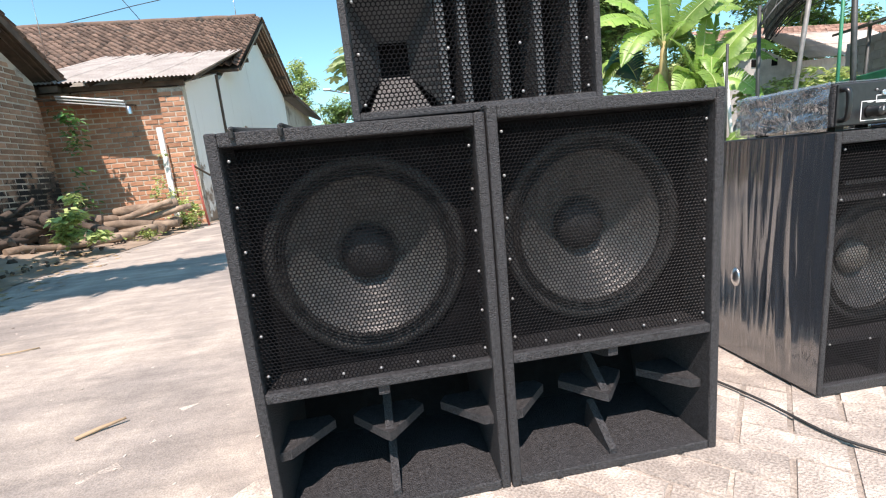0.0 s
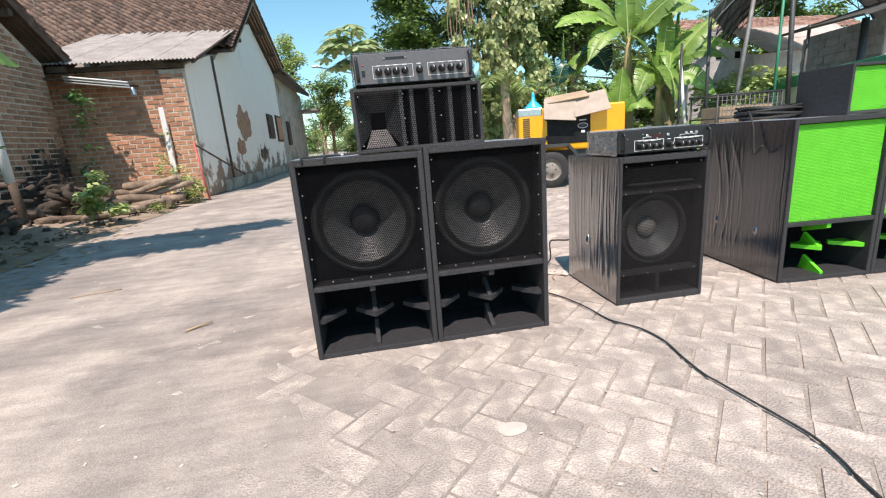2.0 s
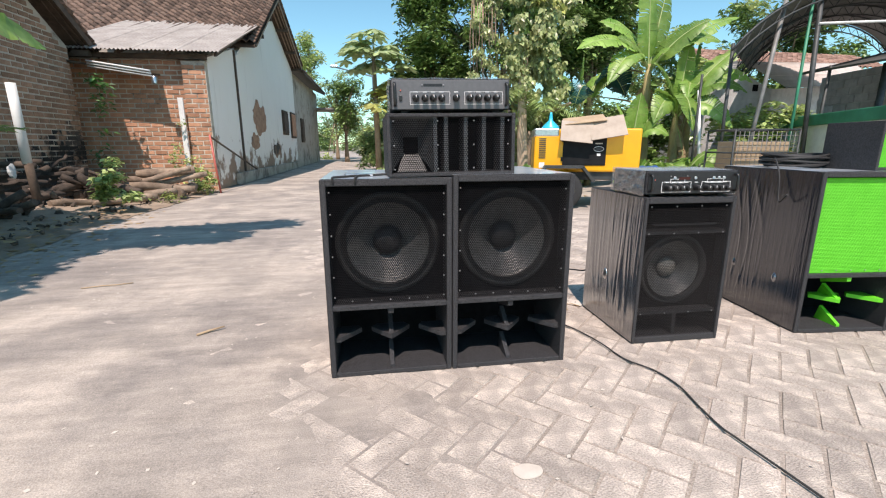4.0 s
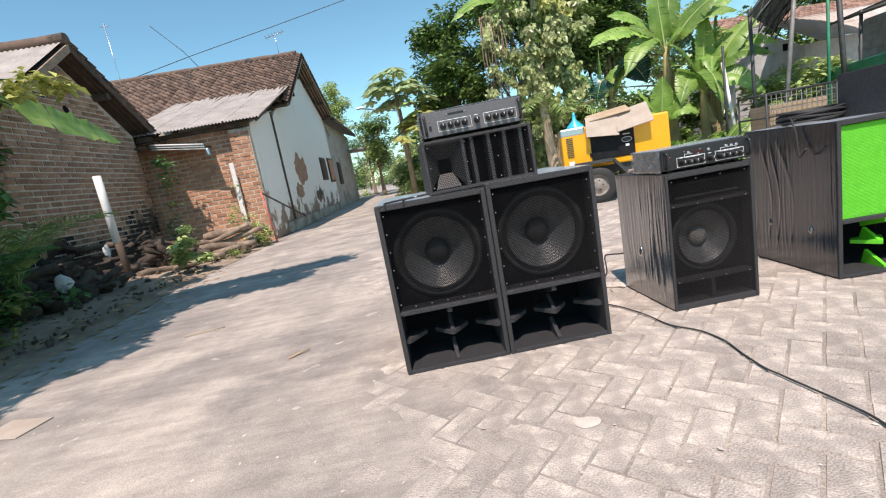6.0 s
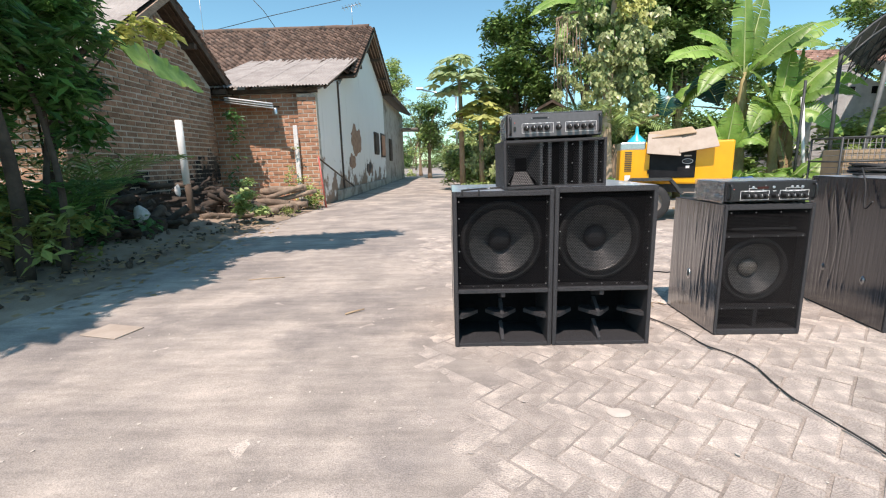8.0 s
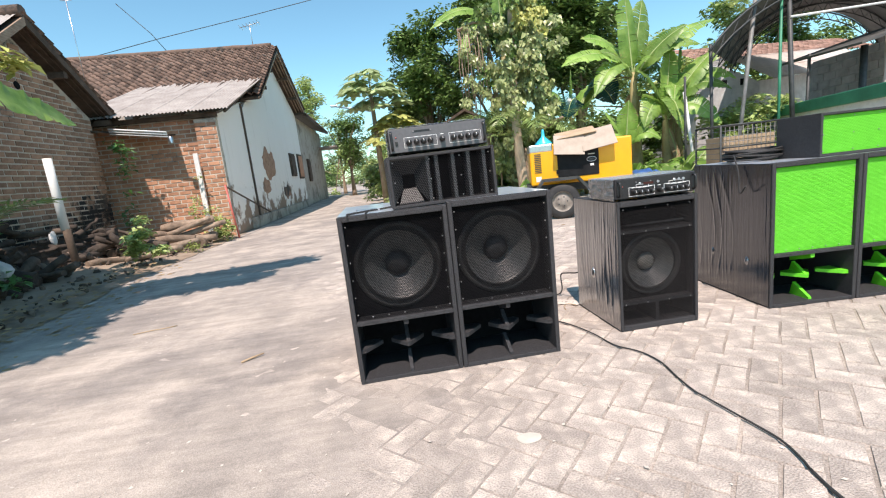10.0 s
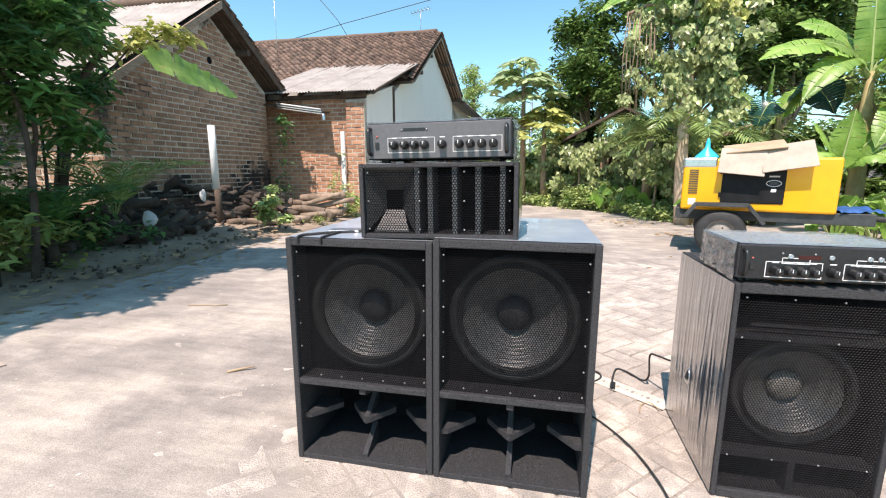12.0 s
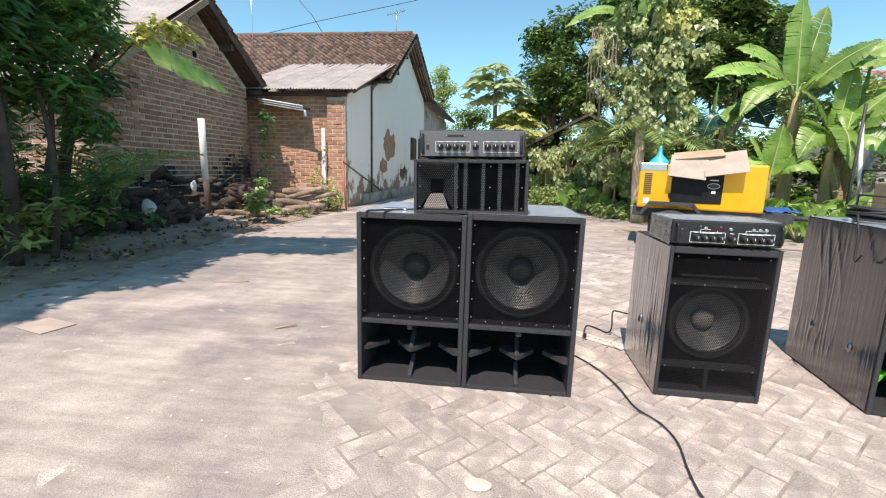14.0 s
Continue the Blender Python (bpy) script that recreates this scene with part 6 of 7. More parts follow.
for k_, (dx_, dy_) in enumerate(((0.12, 0.25), (-0.22, 0.1), (-0.1, 0.45))):
    part("trunk", tube(smooth_line([(dx_, dy_, -0.02), (dx_ * 1.5, dy_ + 0.05, 0.7), (dx_ * 0.6 - 0.1, dy_ + 0.2, 1.5), (dx_ - 0.2, dy_, 2.3)], 4), [0.035 - 0.0018 * i for i in range(13)], 8), BARKD, lt)
cr = thing("sapling", pose(-4.7, 2.3, 0.05), "thin dark sapling beside the tree", "sapling")
part("stem", tube([(0, 0, 0), (0.08, 0, 0.8), (0.0, 0.1, 1.6)], [0.02, 0.016, 0.01], 8), BARKD, cr)
leaves("foliage", cloud(rg, (0, 0, 0.8), (0.45, 0.4, 0.8), 18), 0.2, 320, 0.1, LEAFT, cr, random.Random(8))
# banana leaf hanging in front of the brick wall
bl = thing("banana_plant", pose(-4.85, 2.9, 0.05), "banana plant with one long hanging leaf", "banana plant", "banana plants")
part("stem", tube(smooth_line([(-0.2, -0.3, -0.05), (-0.12, -0.1, 1.2), (0.05, 0.15, 2.1), (0.2, 0.42, 2.4)], 4), [0.07, 0.068, 0.066, 0.064, 0.06, 0.056, 0.05, 0.045, 0.04, 0.034, 0.028, 0.022, 0.015], 10), BARKD, bl)
for a, e0, e1, L, sd in ((84, 0, -10, 2.05, 3), (150, 50, -20, 1.3, 4), (215, 60, -30, 1.3, 5), (300, 45, -30, 1.2, 6)):
    v, f, mid = banana_leaf(L, 0.42 if sd == 3 else 0.3, (e0, e1), sd, 0.2)
    part("leaf", quads("leaf", v, f, LEAFB, True), None, bl, "", pose(0.22, 0.42, 2.42, 66, 6, a) if sd == 3 else pose(0.05, 0.15, 2.1, 0, 0, a))
yl = thing("shrub", pose(-5.0, 2.6, 0.05), "slim shrub with bright yellow-green tips", "shrub", "shrubs")
part("stem", tube([(0, 0, 0), (0.1, 0.1, 1.4), (0.65, 0.8, 2.55)], [0.016, 0.013, 0.008], 8), BARKD, yl)
leaves("foliage", [(0.65, 0.8, 2.55), (0.75, 0.95, 2.7), (0.6, 0.75, 2.45), (0.8, 1.1, 2.65), (0.5, 0.6, 2.4), (0.85, 1.25, 2.6)], 0.13, 260, 0.15, LEAFY, yl, random.Random(9))
# low palm
lp = thing("palm", pose(-4.85, 3.2, 0.05), "low palm with dark feathery fronds", "palm")
part("stem", tube([(0, 0, 0), (0, 0, 0.35)], [0.1, 0.07], 10), BARK, lp)
for k in range(12):
    a = radians(k * 30 + 5)
    frond(lp, (0, 0, 0.35), (math.cos(a), math.sin(a)), 1.4, (70, -4), FROND, 70 + k, leaflet=0.36)
lp2 = thing("palm", pose(-4.35, 2.05, 0.05), "small dark palm with spiky fronds", "palm")
part("stem", tube([(0, 0, 0), (0, 0, 0.3)], [0.07, 0.05], 10), BARKD, lp2)
for k in range(11):
    a = radians(k * 33 + 12)
    frond(lp2, (0, 0, 0.3), (math.cos(a), math.sin(a)), 0.95, (68, 0), LEAFT, 170 + k, leaflet=0.3)
# low dark bush against the wall and creeper at the corner
for x, y, h, s in ((-4.9, 1.9, 0.4, 61), (-4.35, 1.75, 0.35, 64), (-4.15, 1.2, 0.5, 65), (-4.6, 2.7, 0.3, 66), (-4.5, 0.9, 0.7, 67), (-5.3, 2.3, 0.7, 62), (-5.45, 8.0, 1.25, 63)):
    b = thing("shrub", pose(x, y, 0.05), "dark shaded shrub against the wall", "shrub", "shrubs")
    leaves("foliage", cloud(random.Random(s), (0, 0, h), (0.12 if s == 63 else 0.35, 0.15 if s == 63 else 0.35, h), 14), 0.15, 260 if s == 63 else 380, 0.12, LEAFT if s in (62, 63, 66) else GRASS, b, random.Random(s))


def litter(name, places, count, size, material, label, seed):
    """Dry leaves lying flat, too many to count."""
    rng = random.Random(seed)
    verts, faces = [], []
    for _ in range(count):
        cx, cy, sx, sy, z = rng.choice(places)
        p = Vector((cx + rng.gauss(0, sx), cy + rng.gauss(0, sy), z))
        a, s = rng.uniform(0, 6.28), size * rng.uniform(0.5, 1.4)
        d, e = Vector((math.cos(a), math.sin(a), rng.uniform(-0.15, 0.15))) * s, Vector((-math.sin(a), math.cos(a), rng.uniform(-0.3, 0.3))) * s * rng.uniform(0.2, 0.35)
        b = len(verts)
        verts += [tuple(p), tuple(p + d * 0.5 + e), tuple(p + d), tuple(p + d * 0.5 - e)]
        faces += [(b, b + 1, b + 2), (b, b + 2, b + 3)]
    tagged(part(name, quads(name, verts, faces, material), None), label, name.replace("_", " "), kind="stuff")


litter("leaf_litter", [(-4.3, 1.2, 0.4, 0.6, 0.11), (-4.6, 2.2, 0.3, 0.5, 0.13), (-3.75, 0.8, 0.25, 0.7, 0.075), (-3.8, 2.4, 0.2, 0.8, 0.075), (-3.9, 3.8, 0.2, 0.7, 0.08), (-3.25, 1.4, 0.2, 0.9, 0.006), (-3.4, 3.2, 0.15, 1.0, 0.006)], 900, 0.075, DRY, "dry brown leaves scattered along the shaded verge", 91)
litter("leaf_litter", [(2.9, 6.3, 0.5, 0.2, 0.006), (3.3, 6.0, 0.4, 0.2, 0.006), (4.9, 5.4, 0.5, 0.2, 0.006), (2.1, 7.9, 0.4, 0.3, 0.006)], 260, 0.09, DRY, "dry brown leaves lying by the trailer and shrubs", 92)
litter("grit", [(-1.6, 0.8, 0.9, 1.3, 0.004), (0.4, -0.9, 0.8, 0.5, 0.003), (1.8, 2.5, 1.0, 1.2, 0.004), (-1.0, -0.8, 0.8, 0.5, 0.004)], 420, 0.016, PAPER, "pale chips and grit scattered on the paving", 93)

# ---- right background ----
FA, FB = Vector((9.0, 8.3, 0)), Vector((6.05, 2.0, 0))
fd = (FB - FA).normalized()
FM = Matrix.Translation(FA) @ Matrix.Rotation(math.atan2(fd.y, fd.x), 4, "Z")
FL = (FB - FA).length
fence = thing("boundary_fence", FM, "white ribbed concrete fence with green painted cap", "fence")
part("fence_wall", boxed(0, FL, -0.05, 0.0, 0, 1.27), PVC, fence)
for k in range(int(FL / 0.22)):
    part("fence_rib", boxed(k * 0.22 + 0.04, k * 0.22 + 0.10, -0.03, 0.03, 0.1, 1.25), PVC, fence)
part("fence_cap", boxed(-0.05, FL + 0.05, -0.12, 0.10, 1.27, 1.46, bevel=0.015), GTRIM, fence, "green painted cap")
part("fence_wall", boxed(-3.4, 0, -0.05, 0.0, 0, 1.2, m=pose(0, 0, 0, 0, 0, -28)), GREYBLOCK, fence, "grey stretch of the fence")

hs = thing("grey_house", pose(9.74, 10, 0), "grey block house with pale sheet and red tile roof", "house")
part("gable_wall", prism([(-0.75, 0), (1.3, 0), (1.3, 2.46), (0.0, 3.04), (-0.75, 2.3)], 0, 0.2, "y"), GREYBLOCK, hs)
part("side_wall", prism([(0, 0), (7.2, 0), (7.2, 3.08), (0, 2.51)], 0, 0.2, "y"), GREYBLOCK, hs, "", pose(1.22, 0.22, 0, 0, 0, 22.7))
part("side_wall", boxed(-0.75, -0.55, 0.2, 4.0, 0, 2.3), GREYBLOCK, hs)
part("roof_sheet", corrugated("roof_sheet", (0.0, -0.3, 3.14), (1.5, 0, -0.66), (7.16, 3.0, 0.61), SHEET, 0.09, 0.012), None, hs, "pale sheet roof")
# The left slope's shade is put into a darker sheet colour.
part("roof_sheet", corrugated("roof_sheet", (0.0, -0.3, 3.14), (-0.95, 0, -0.95), (1.7, 3.6, 0.62), ASBEST, 0.09, 0.012), None, hs, "sheet roof slope coloured darker for shade")
part("roof", tiled("roof", (1.6, 2.9, 3.72), (7.5, 0, -0.05), (0, 1.6, 0.72), TILER, 0.22, 0.24), None, hs, "red clay tile roof")
for x in (0.15, 0.75):
    part("vent", boxed(x - 0.08, x + 0.08, -0.02, 0.01, 2.42, 2.6), CABIN, hs)
bwall = thing("block_wall", pose(0, 0, 0), "unfinished grey concrete block wall", "wall")
W0, W1 = Vector((12.2, 9.6, 0)), Vector((11.3, 4.6, 0))
wd = (W1 - W0).normalized()
part("wall_core", boxed(0, (W1 - W0).length, 0.0, 0.12, 0, 2.75, m=Matrix.Translation(W0) @ Matrix.Rotation(math.atan2(wd.y, wd.x), 4, "Z")), GREYBLOCK, bwall)
bv, bf = [], []
nrm = Vector((wd.y, -wd.x, 0))
for r_ in range(14):
    for c_ in range(13):
        s0 = c_ * 0.4 + (0.2 if r_ % 2 else 0)
        o_ = R.uniform(0.0, 0.012)
        b = len(bv)
        for e, q in ((-0.01, 0), (0.02 + o_, 0.008)):
            for s_, z_ in ((s0 + q, r_ * 0.2 + q), (s0 + 0.385 - q, r_ * 0.2 + q), (s0 + 0.385 - q, r_ * 0.2 + 0.185 - q), (s0 + q, r_ * 0.2 + 0.185 - q)):
                p = W0 + wd * s_ + nrm * e
                bv.append((p.x, p.y, z_))
        bf.append((b + 4, b + 5, b + 6, b + 7))
        bf += [(b + k, b + (k + 1) % 4, b + 4 + (k + 1) % 4, b + 4 + k) for k in range(4)]
part("blocks", quads("blocks", bv, bf, GREYBLOCK), None, bwall)["kind"] = "stuff"

# arched canopy on posts
can = thing("arched_canopy", pose(0, 0, 0), "dark arched canopy roof on thin steel posts", "canopy")


def arch(u, v=0.0):
    """A point of the vault: u across, v along; the vault runs away at a slant."""
    a = math.pi * (0.16 + 0.68 * u)
    return 8.95 + 4.3 * v - (3.25 - 0.9 * v) * math.cos(a) / math.cos(math.pi * 0.16), 5.4 + 5.3 * v, 1.3 + 0.55 * v + 2.5 * math.sin(a)


part("canopy_roof", sheet("canopy_roof", lambda u, v: arch(u, 0.85 * v), 40, 6, CANOPY), None, can)
for k in range(5):
    v_ = 0.85 * k / 4
    down = lambda p, d: (p[0], p[1], p[2] - d)
    part("truss", tube([down(arch(i / 20, v_), 0.03) for i in range(21)], 0.02, 6), DARKSTEEL, can)
    part("truss", tube([down(arch(i / 20, v_), 0.22) for i in range(21)], 0.015, 6), DARKSTEEL, can)
    part("truss_web", tube([down(arch(i / 40, v_), 0.03 if i % 2 else 0.22) for i in range(41)], 0.009, 5), DARKSTEEL, can)
for x, y, dx, m, r, top in ((6.28, 5.5, 0.42, GREYPOST, 0.035, 3.5), (7.2, 5.5, 0.0, GTRIM, 0.025, 3.4), (7.52, 5.45, -0.22, DARKSTEEL, 0.04, 3.3), (9.5, 5.5, 0.0, SHEET, 0.055, 3.5), (6.18, 5.9, -0.05, DARKSTEEL, 0.03, 2.7), (9.1, 5.6, 0.0, DARKSTEEL, 0.06, 2.4), (8.3, 6.0, 0.05, DARKSTEEL, 0.03, 2.4), (5.75, 6.1, 0.0, DARKSTEEL, 0.022, 2.2)):
    part("post", tube([(x, y, 0), (x + dx, y, top)], r, 8), m, can)
part("rung", tube([(6.72, 5.45, 3.45), (7.3, 5.45, 3.45)], 0.03, 8), GREYPOST, can)
part("rung", tube([(7.3, 5.42, 2.95), (9.6, 5.42, 3.1)], 0.022, 8), PVC, can)
tilted = boxed(8.3, 11.2, 5.0, 6.6, -0.02, 0.02, m=Matrix.Translation((8.4, 0, 2.35)) @ Matrix.Rotation(radians(-13), 4, "Y") @ Matrix.Translation((-8.4, 0, 0)))
part("side_sheet", tilted, CANOPY, can, "dark side roof sheet")
for x, y, c, r, n, s in ((12.5, 17.0, (0, 0, 3.9), (4.2, 1.6, 2.0), 60, 81), (18.5, 17.0, (0, 0, 4.4), (4.2, 1.6, 2.0), 60, 83), (7.2, 13.5, (0, 0, 4.6), (0.9, 1.0, 1.4), 14, 82)):
    crown_tree("tree", pose(x, y, 0), [(0, 0, 0), (0, 0, 1.0), (0, 0, c[2])], cloud(rg, c, r, n), 0.6, 11000, 0.26, LEAFU if s == 81 else LEAFD, "leafy tree behind the grey house", s)
wp = thing("white_pole", pose(6.0, 6.3, 0), "thin white leaning pole among banana plants", "pole")
part("pole", tube([(0.15, 0, 0), (-0.12, 0, 1.95)], 0.03, 8), PVC, wp)
# shrubs over the fence
for x, y, z, s in ((7.3, 6.7, 1.25, 1), (7.9, 7.3, 1.3, 2), (8.6, 8.0, 1.4, 3), (7.7, 6.2, 1.5, 4), (9.4, 8.9, 1.5, 5)):
    b = thing("shrub", pose(x, y, 0), "light green shrub at the fence", "shrub", "shrubs")
    leaves("foliage", cloud(random.Random(s + 300), (0, 0, z), (0.5, 0.4, 0.3), 14), 0.16, 520, 0.13, LEAFU, b, random.Random(s + 200), asp=1.6)

# wire crate with a cardboard box, behind the green speakers
crt = thing("wire_crate", pose(4.75, 4.0, 0, 0, 0, -6), "grey wire crate on legs holding a cardboard box", "crate")
cw, cd, c0, c1 = 0.95, 0.6, 0.5, 1.14
for z in (c0, (c0 + c1) / 2, c1):
    for a, b in (((0, 0), (cw, 0)), ((cw, 0), (cw, cd)), ((cw, cd), (0, cd)), ((0, cd), (0, 0))):
        part("rail", tube([(*a, z), (*b, z)], 0.013, 6), DARKSTEEL, crt)
for x, y in ((0, 0), (cw, 0), (cw, cd), (0, cd)):
    part("leg", tube([(x, y, 0), (x, y, c1)], 0.014, 6), DARKSTEEL, crt)
for k in range(1, 14):
    part("wire", tube([(k * cw / 14, 0, c0), (k * cw / 14, 0, c1)], 0.004, 5), GREYPOST, crt)
for k in range(1, 8):
    part("wire", tube([(0, 0, c0 + k * 0.08), (cw, 0, c0 + k * 0.08)], 0.004, 5), GREYPOST, crt)
    part("wire", tube([(0, cd, c0 + k * 0.08), (0, 0, c0 + k * 0.08)], 0.004, 5), GREYPOST, crt)
tagged(part("cardboard_box", boxed(0.1, 0.88, 0.08, 0.5, 0, 0.46, bevel=0.004), CARD, None, "", pose(4.75, 4.0, c0 + 0.014, 0, 0, -6)), "plain brown cardboard box inside the crate", "cardboard box")

# overhead wires and aerials
for pts in ([(-8.1, 15, 7.5), (-7.2, 15, 6.5), (-6.8, 15.0, 5.88)], [(-9.2, 15, 5.9), (-6.9, 15, 6.35), (-4.0, 15, 6.85), (-1.0, 15, 7.4), (4, 15, 8.4)]):
    w = thing("overhead_wire", pose(0, 0, 0), "thin dark overhead wire", "wire")
    part("wire", tube(pts, 0.012, 5), DARKSTEEL, w)
an = thing("roof_aerial", pose(-4.0, 15.0, 5.85), "thin metal television aerial on the roof", "aerial")
part("mast", tube([(0, 0, 0), (0, 0, 0.75)], 0.012, 6), STEEL, an)
part("boom", tube([(-0.35, 0, 0.65), (0.35, 0, 0.8)], 0.012, 6), STEEL, an)
for k in range(6):
    part("element", tube([(-0.3 + k * 0.12, -0.25, 0.66 + k * 0.026), (-0.3 + k * 0.12, 0.25, 0.66 + k * 0.026)], 0.008, 5), STEEL, an)
an2 = thing("roof_aerial", pose(-8.2, 12.5, 4.2), "thin metal television aerial on the roof", "aerial")
part("mast", tube([(0, 0, 0), (0, 0, 2.6)], 0.012, 6), STEEL, an2)
part("boom", tube([(-0.15, 0, 2.5), (0.15, 0, 2.5)], 0.01, 6), STEEL, an2)
sl = thing("street_lamp", pose(-0.18, 24, 0), "grey street lamp with arm beside the lane", "street lamp")
part("pole", tube([(0.0, 0, -0.03), (0.0, 0, 4.65)], 0.06, 8), STEEL, sl)
part("arm", tube([(0.0, 0, 4.60), (-1.95, 0, 5.04)], 0.04, 8), STEEL, sl)
part("lamp_head", boxed(-2.25, -1.85, -0.12, 0.12, 5.02, 5.12, bevel=0.03), STEEL, sl)
sh_ = thing("dark_shed", pose(1.1, 11.2, 0), "dark slatted shed with low thatch-brown roof among trees", "shed")
part("shed_wall", boxed(0.15, 2.2, 0.35, 2.0, 0, 1.75), WOODD, sh_)
for k in range(12):
    part("wall_slat", boxed(0.16 + k * 0.16, 0.26 + k * 0.16, 0.31, 0.345, 0.2, 1.7), WOOD if k % 3 else WOODD, sh_)
part("shed_roof", prism([(-0.15, 1.86), (1.35, 2.66), (2.9, 1.86), (2.9, 1.79), (1.35, 2.58), (-0.15, 1.79)], 0, 2.3, "y"), WOODD, sh_)
lr = thing("low_roof", pose(3.7, 8.9, 0), "low brown board roof on posts behind the trailer", "shed")
part("roof_board", prism([(0, 1.62), (1.3, 2.02), (1.3, 2.07), (0, 1.67)], 0, 1.2, "y"), WOOD, lr, "weathered brown boards")
for x in (0.1, 1.2):
    part("post", tube([(x, 0.1, -0.02), (x, 0.1, 1.64 + 0.3 * x)], 0.035, 8), WOODD, lr)

# ---- small things on the ground and on the speakers ----
def cord(name, pts, r, label, category="cable", material=None):
    th = thing(name, pose(0, 0, 0), label, category)
    part("cord", tube(smooth_line(pts, 6), r, 8), material or RUBBER, th)
    return th


cord("power_cable", [(0.50, 0.56, 0.008), (0.605, 0.44, 0.008), (0.69, 0.29, 0.008), (0.74, 0.12, 0.008), (0.765, -0.05, 0.008), (0.832, -0.165, 0.008), (0.852, -0.29, 0.008), (0.83, -0.43, 0.008), (0.818, -0.545, 0.008), (0.825, -0.61, 0.008), (0.845, -0.768, 0.008), (0.856, -0.885, 0.008), (0.838, -0.975, 0.008), (0.812, -1.045, 0.008), (0.795, -1.155, 0.008), (0.80, -1.25, 0.018), (0.84, -1.4, 0.02), (0.95, -1.6, 0.02)], 0.0038, "black rubber power cable snaking over the paving")
cord("power_cable", [(0.82, -1.02, 0.008), (0.795, -1.12, 0.008), (0.785, -1.2, 0.018), (0.78, -1.3, 0.02), (0.77, -1.5, 0.02)], 0.0045, "second black cable end running over the mat")
pl = cord("mains_lead", [(0.70, 0.80, 0.012), (0.715, 0.88, 0.006), (0.75, 0.98, 0.006), (0.80, 0.95, 0.006), (0.85, 0.86, 0.012), (0.865, 0.82, 0.06), (0.862, 0.82, 0.16), (0.88, 0.76, 0.185), (0.92, 0.68, 0.20), (0.95, 0.62, 0.25)], 0.0045, "thin black mains lead with a two-pin plug")
part("plug", boxed(-0.012, 0.012, -0.028, 0.028, 0, 0.02, bevel=0.004, m=pose(0.698, 0.775, 0.0, 0, 0, -12)), KNOB, pl)
for s in (-0.006, 0.006):
    part("pin", tube([(0.692 + s, 0.75, 0.011), (0.688 + s, 0.73, 0.011)], 0.002, 6), STEEL, pl)
cord("loop_cable", [(0.50, 0.80, 0.03), (0.57, 0.90, 0.007), (0.64, 0.92, 0.007), (0.655, 0.86, 0.007), (0.60, 0.80, 0.007), (0.50, 0.78, 0.03)], 0.005, "small black cable loop behind the bass speaker")
cord("thin_wire", [(0.86, 0.60, 0.01), (0.83, 0.66, 0.004), (0.79, 0.62, 0.004), (0.775, 0.56, 0.004)], 0.003, "pale thin wire end on the paving", "wire", CARD)
cord("speaker_lead", [(-0.235, 0.18, H + 0.008), (-0.30, 0.15, H + 0.006), (-0.38, 0.10, H + 0.006), (-0.43, 0.05, H + 0.006), (-0.45, 0.02, H + 0.006), (-0.45, -0.012, H + 0.003), (-0.45, -0.013, H - 0.012)], 0.0045, "black lead hanging over the bass speaker's edge")
cord("speaker_lead", [(-0.36, 0.12, H + 0.006), (-0.365, 0.04, H + 0.006), (-0.368, -0.012, H + 0.003), (-0.368, -0.013, H - 0.014)], 0.004, "short black lead hanging over the edge")
tagged(part("flat_plate", boxed(-0.055, 0.055, -0.03, 0.03, 0, 0.008, bevel=0.003), STEEL, None, "", pose(-0.36, 0.16, H + 0.003, 0, 0, 10)), "small flat grey plate lying on the bass speaker", "plate")

# coil of cable on the green speakers
cl = thing("cable_coil", GM @ pose(0.205, 0.42, H + 0.003), "black cable coil with white tag on the wrapped speaker", "cable coil")
for k in range(16):
    rr = 0.118 + 0.014 * (k % 4) + R.uniform(-0.006, 0.006)
    z = 0.01 + 0.008 * (k // 2)
    part("turn", tube([(rr * math.cos(a) + R.uniform(-0.002, 0.002), rr * 0.9 * math.sin(a), z + 0.006 * math.sin(2 * a + k)) for a in [2 * math.pi * i / 28 for i in range(29)]], 0.0055, 6), RUBBER, cl)
part("cable_tail", tube(smooth_line([(-0.13, -0.02, 0.03), (-0.19, -0.10, 0.05), (-0.225, -0.17, 0.01), (-0.232, -0.2, -0.05), (-0.25, -0.24, -0.16), (-0.262, -0.3, -0.12)], 5), 0.0045, 6), RUBBER, cl)
part("tag", chunk(random.Random(2), (0.10, 0.06, 0.05)), WHITE, cl, "crumpled white tag", pose(0.16, -0.15, 0.025))
# handles bunched in film on the wrapped speaker
for y, z in ((0.174, 0.243), (0.474, 0.25)):
    kn = lathe([(0.0001, 0.016), (0.014, 0.014), (0.024, 0.006), (0.03, 0.0)][::-1], 12, GM @ pose(-0.004, y, z, 0, -90, 0) @ Matrix.Diagonal((0.85, 0.5, 0.7, 1)))
    tagged(part("carry_handle", kn, FILM), "recessed dark handle under tight shiny film", "handle", "film-covered handles")

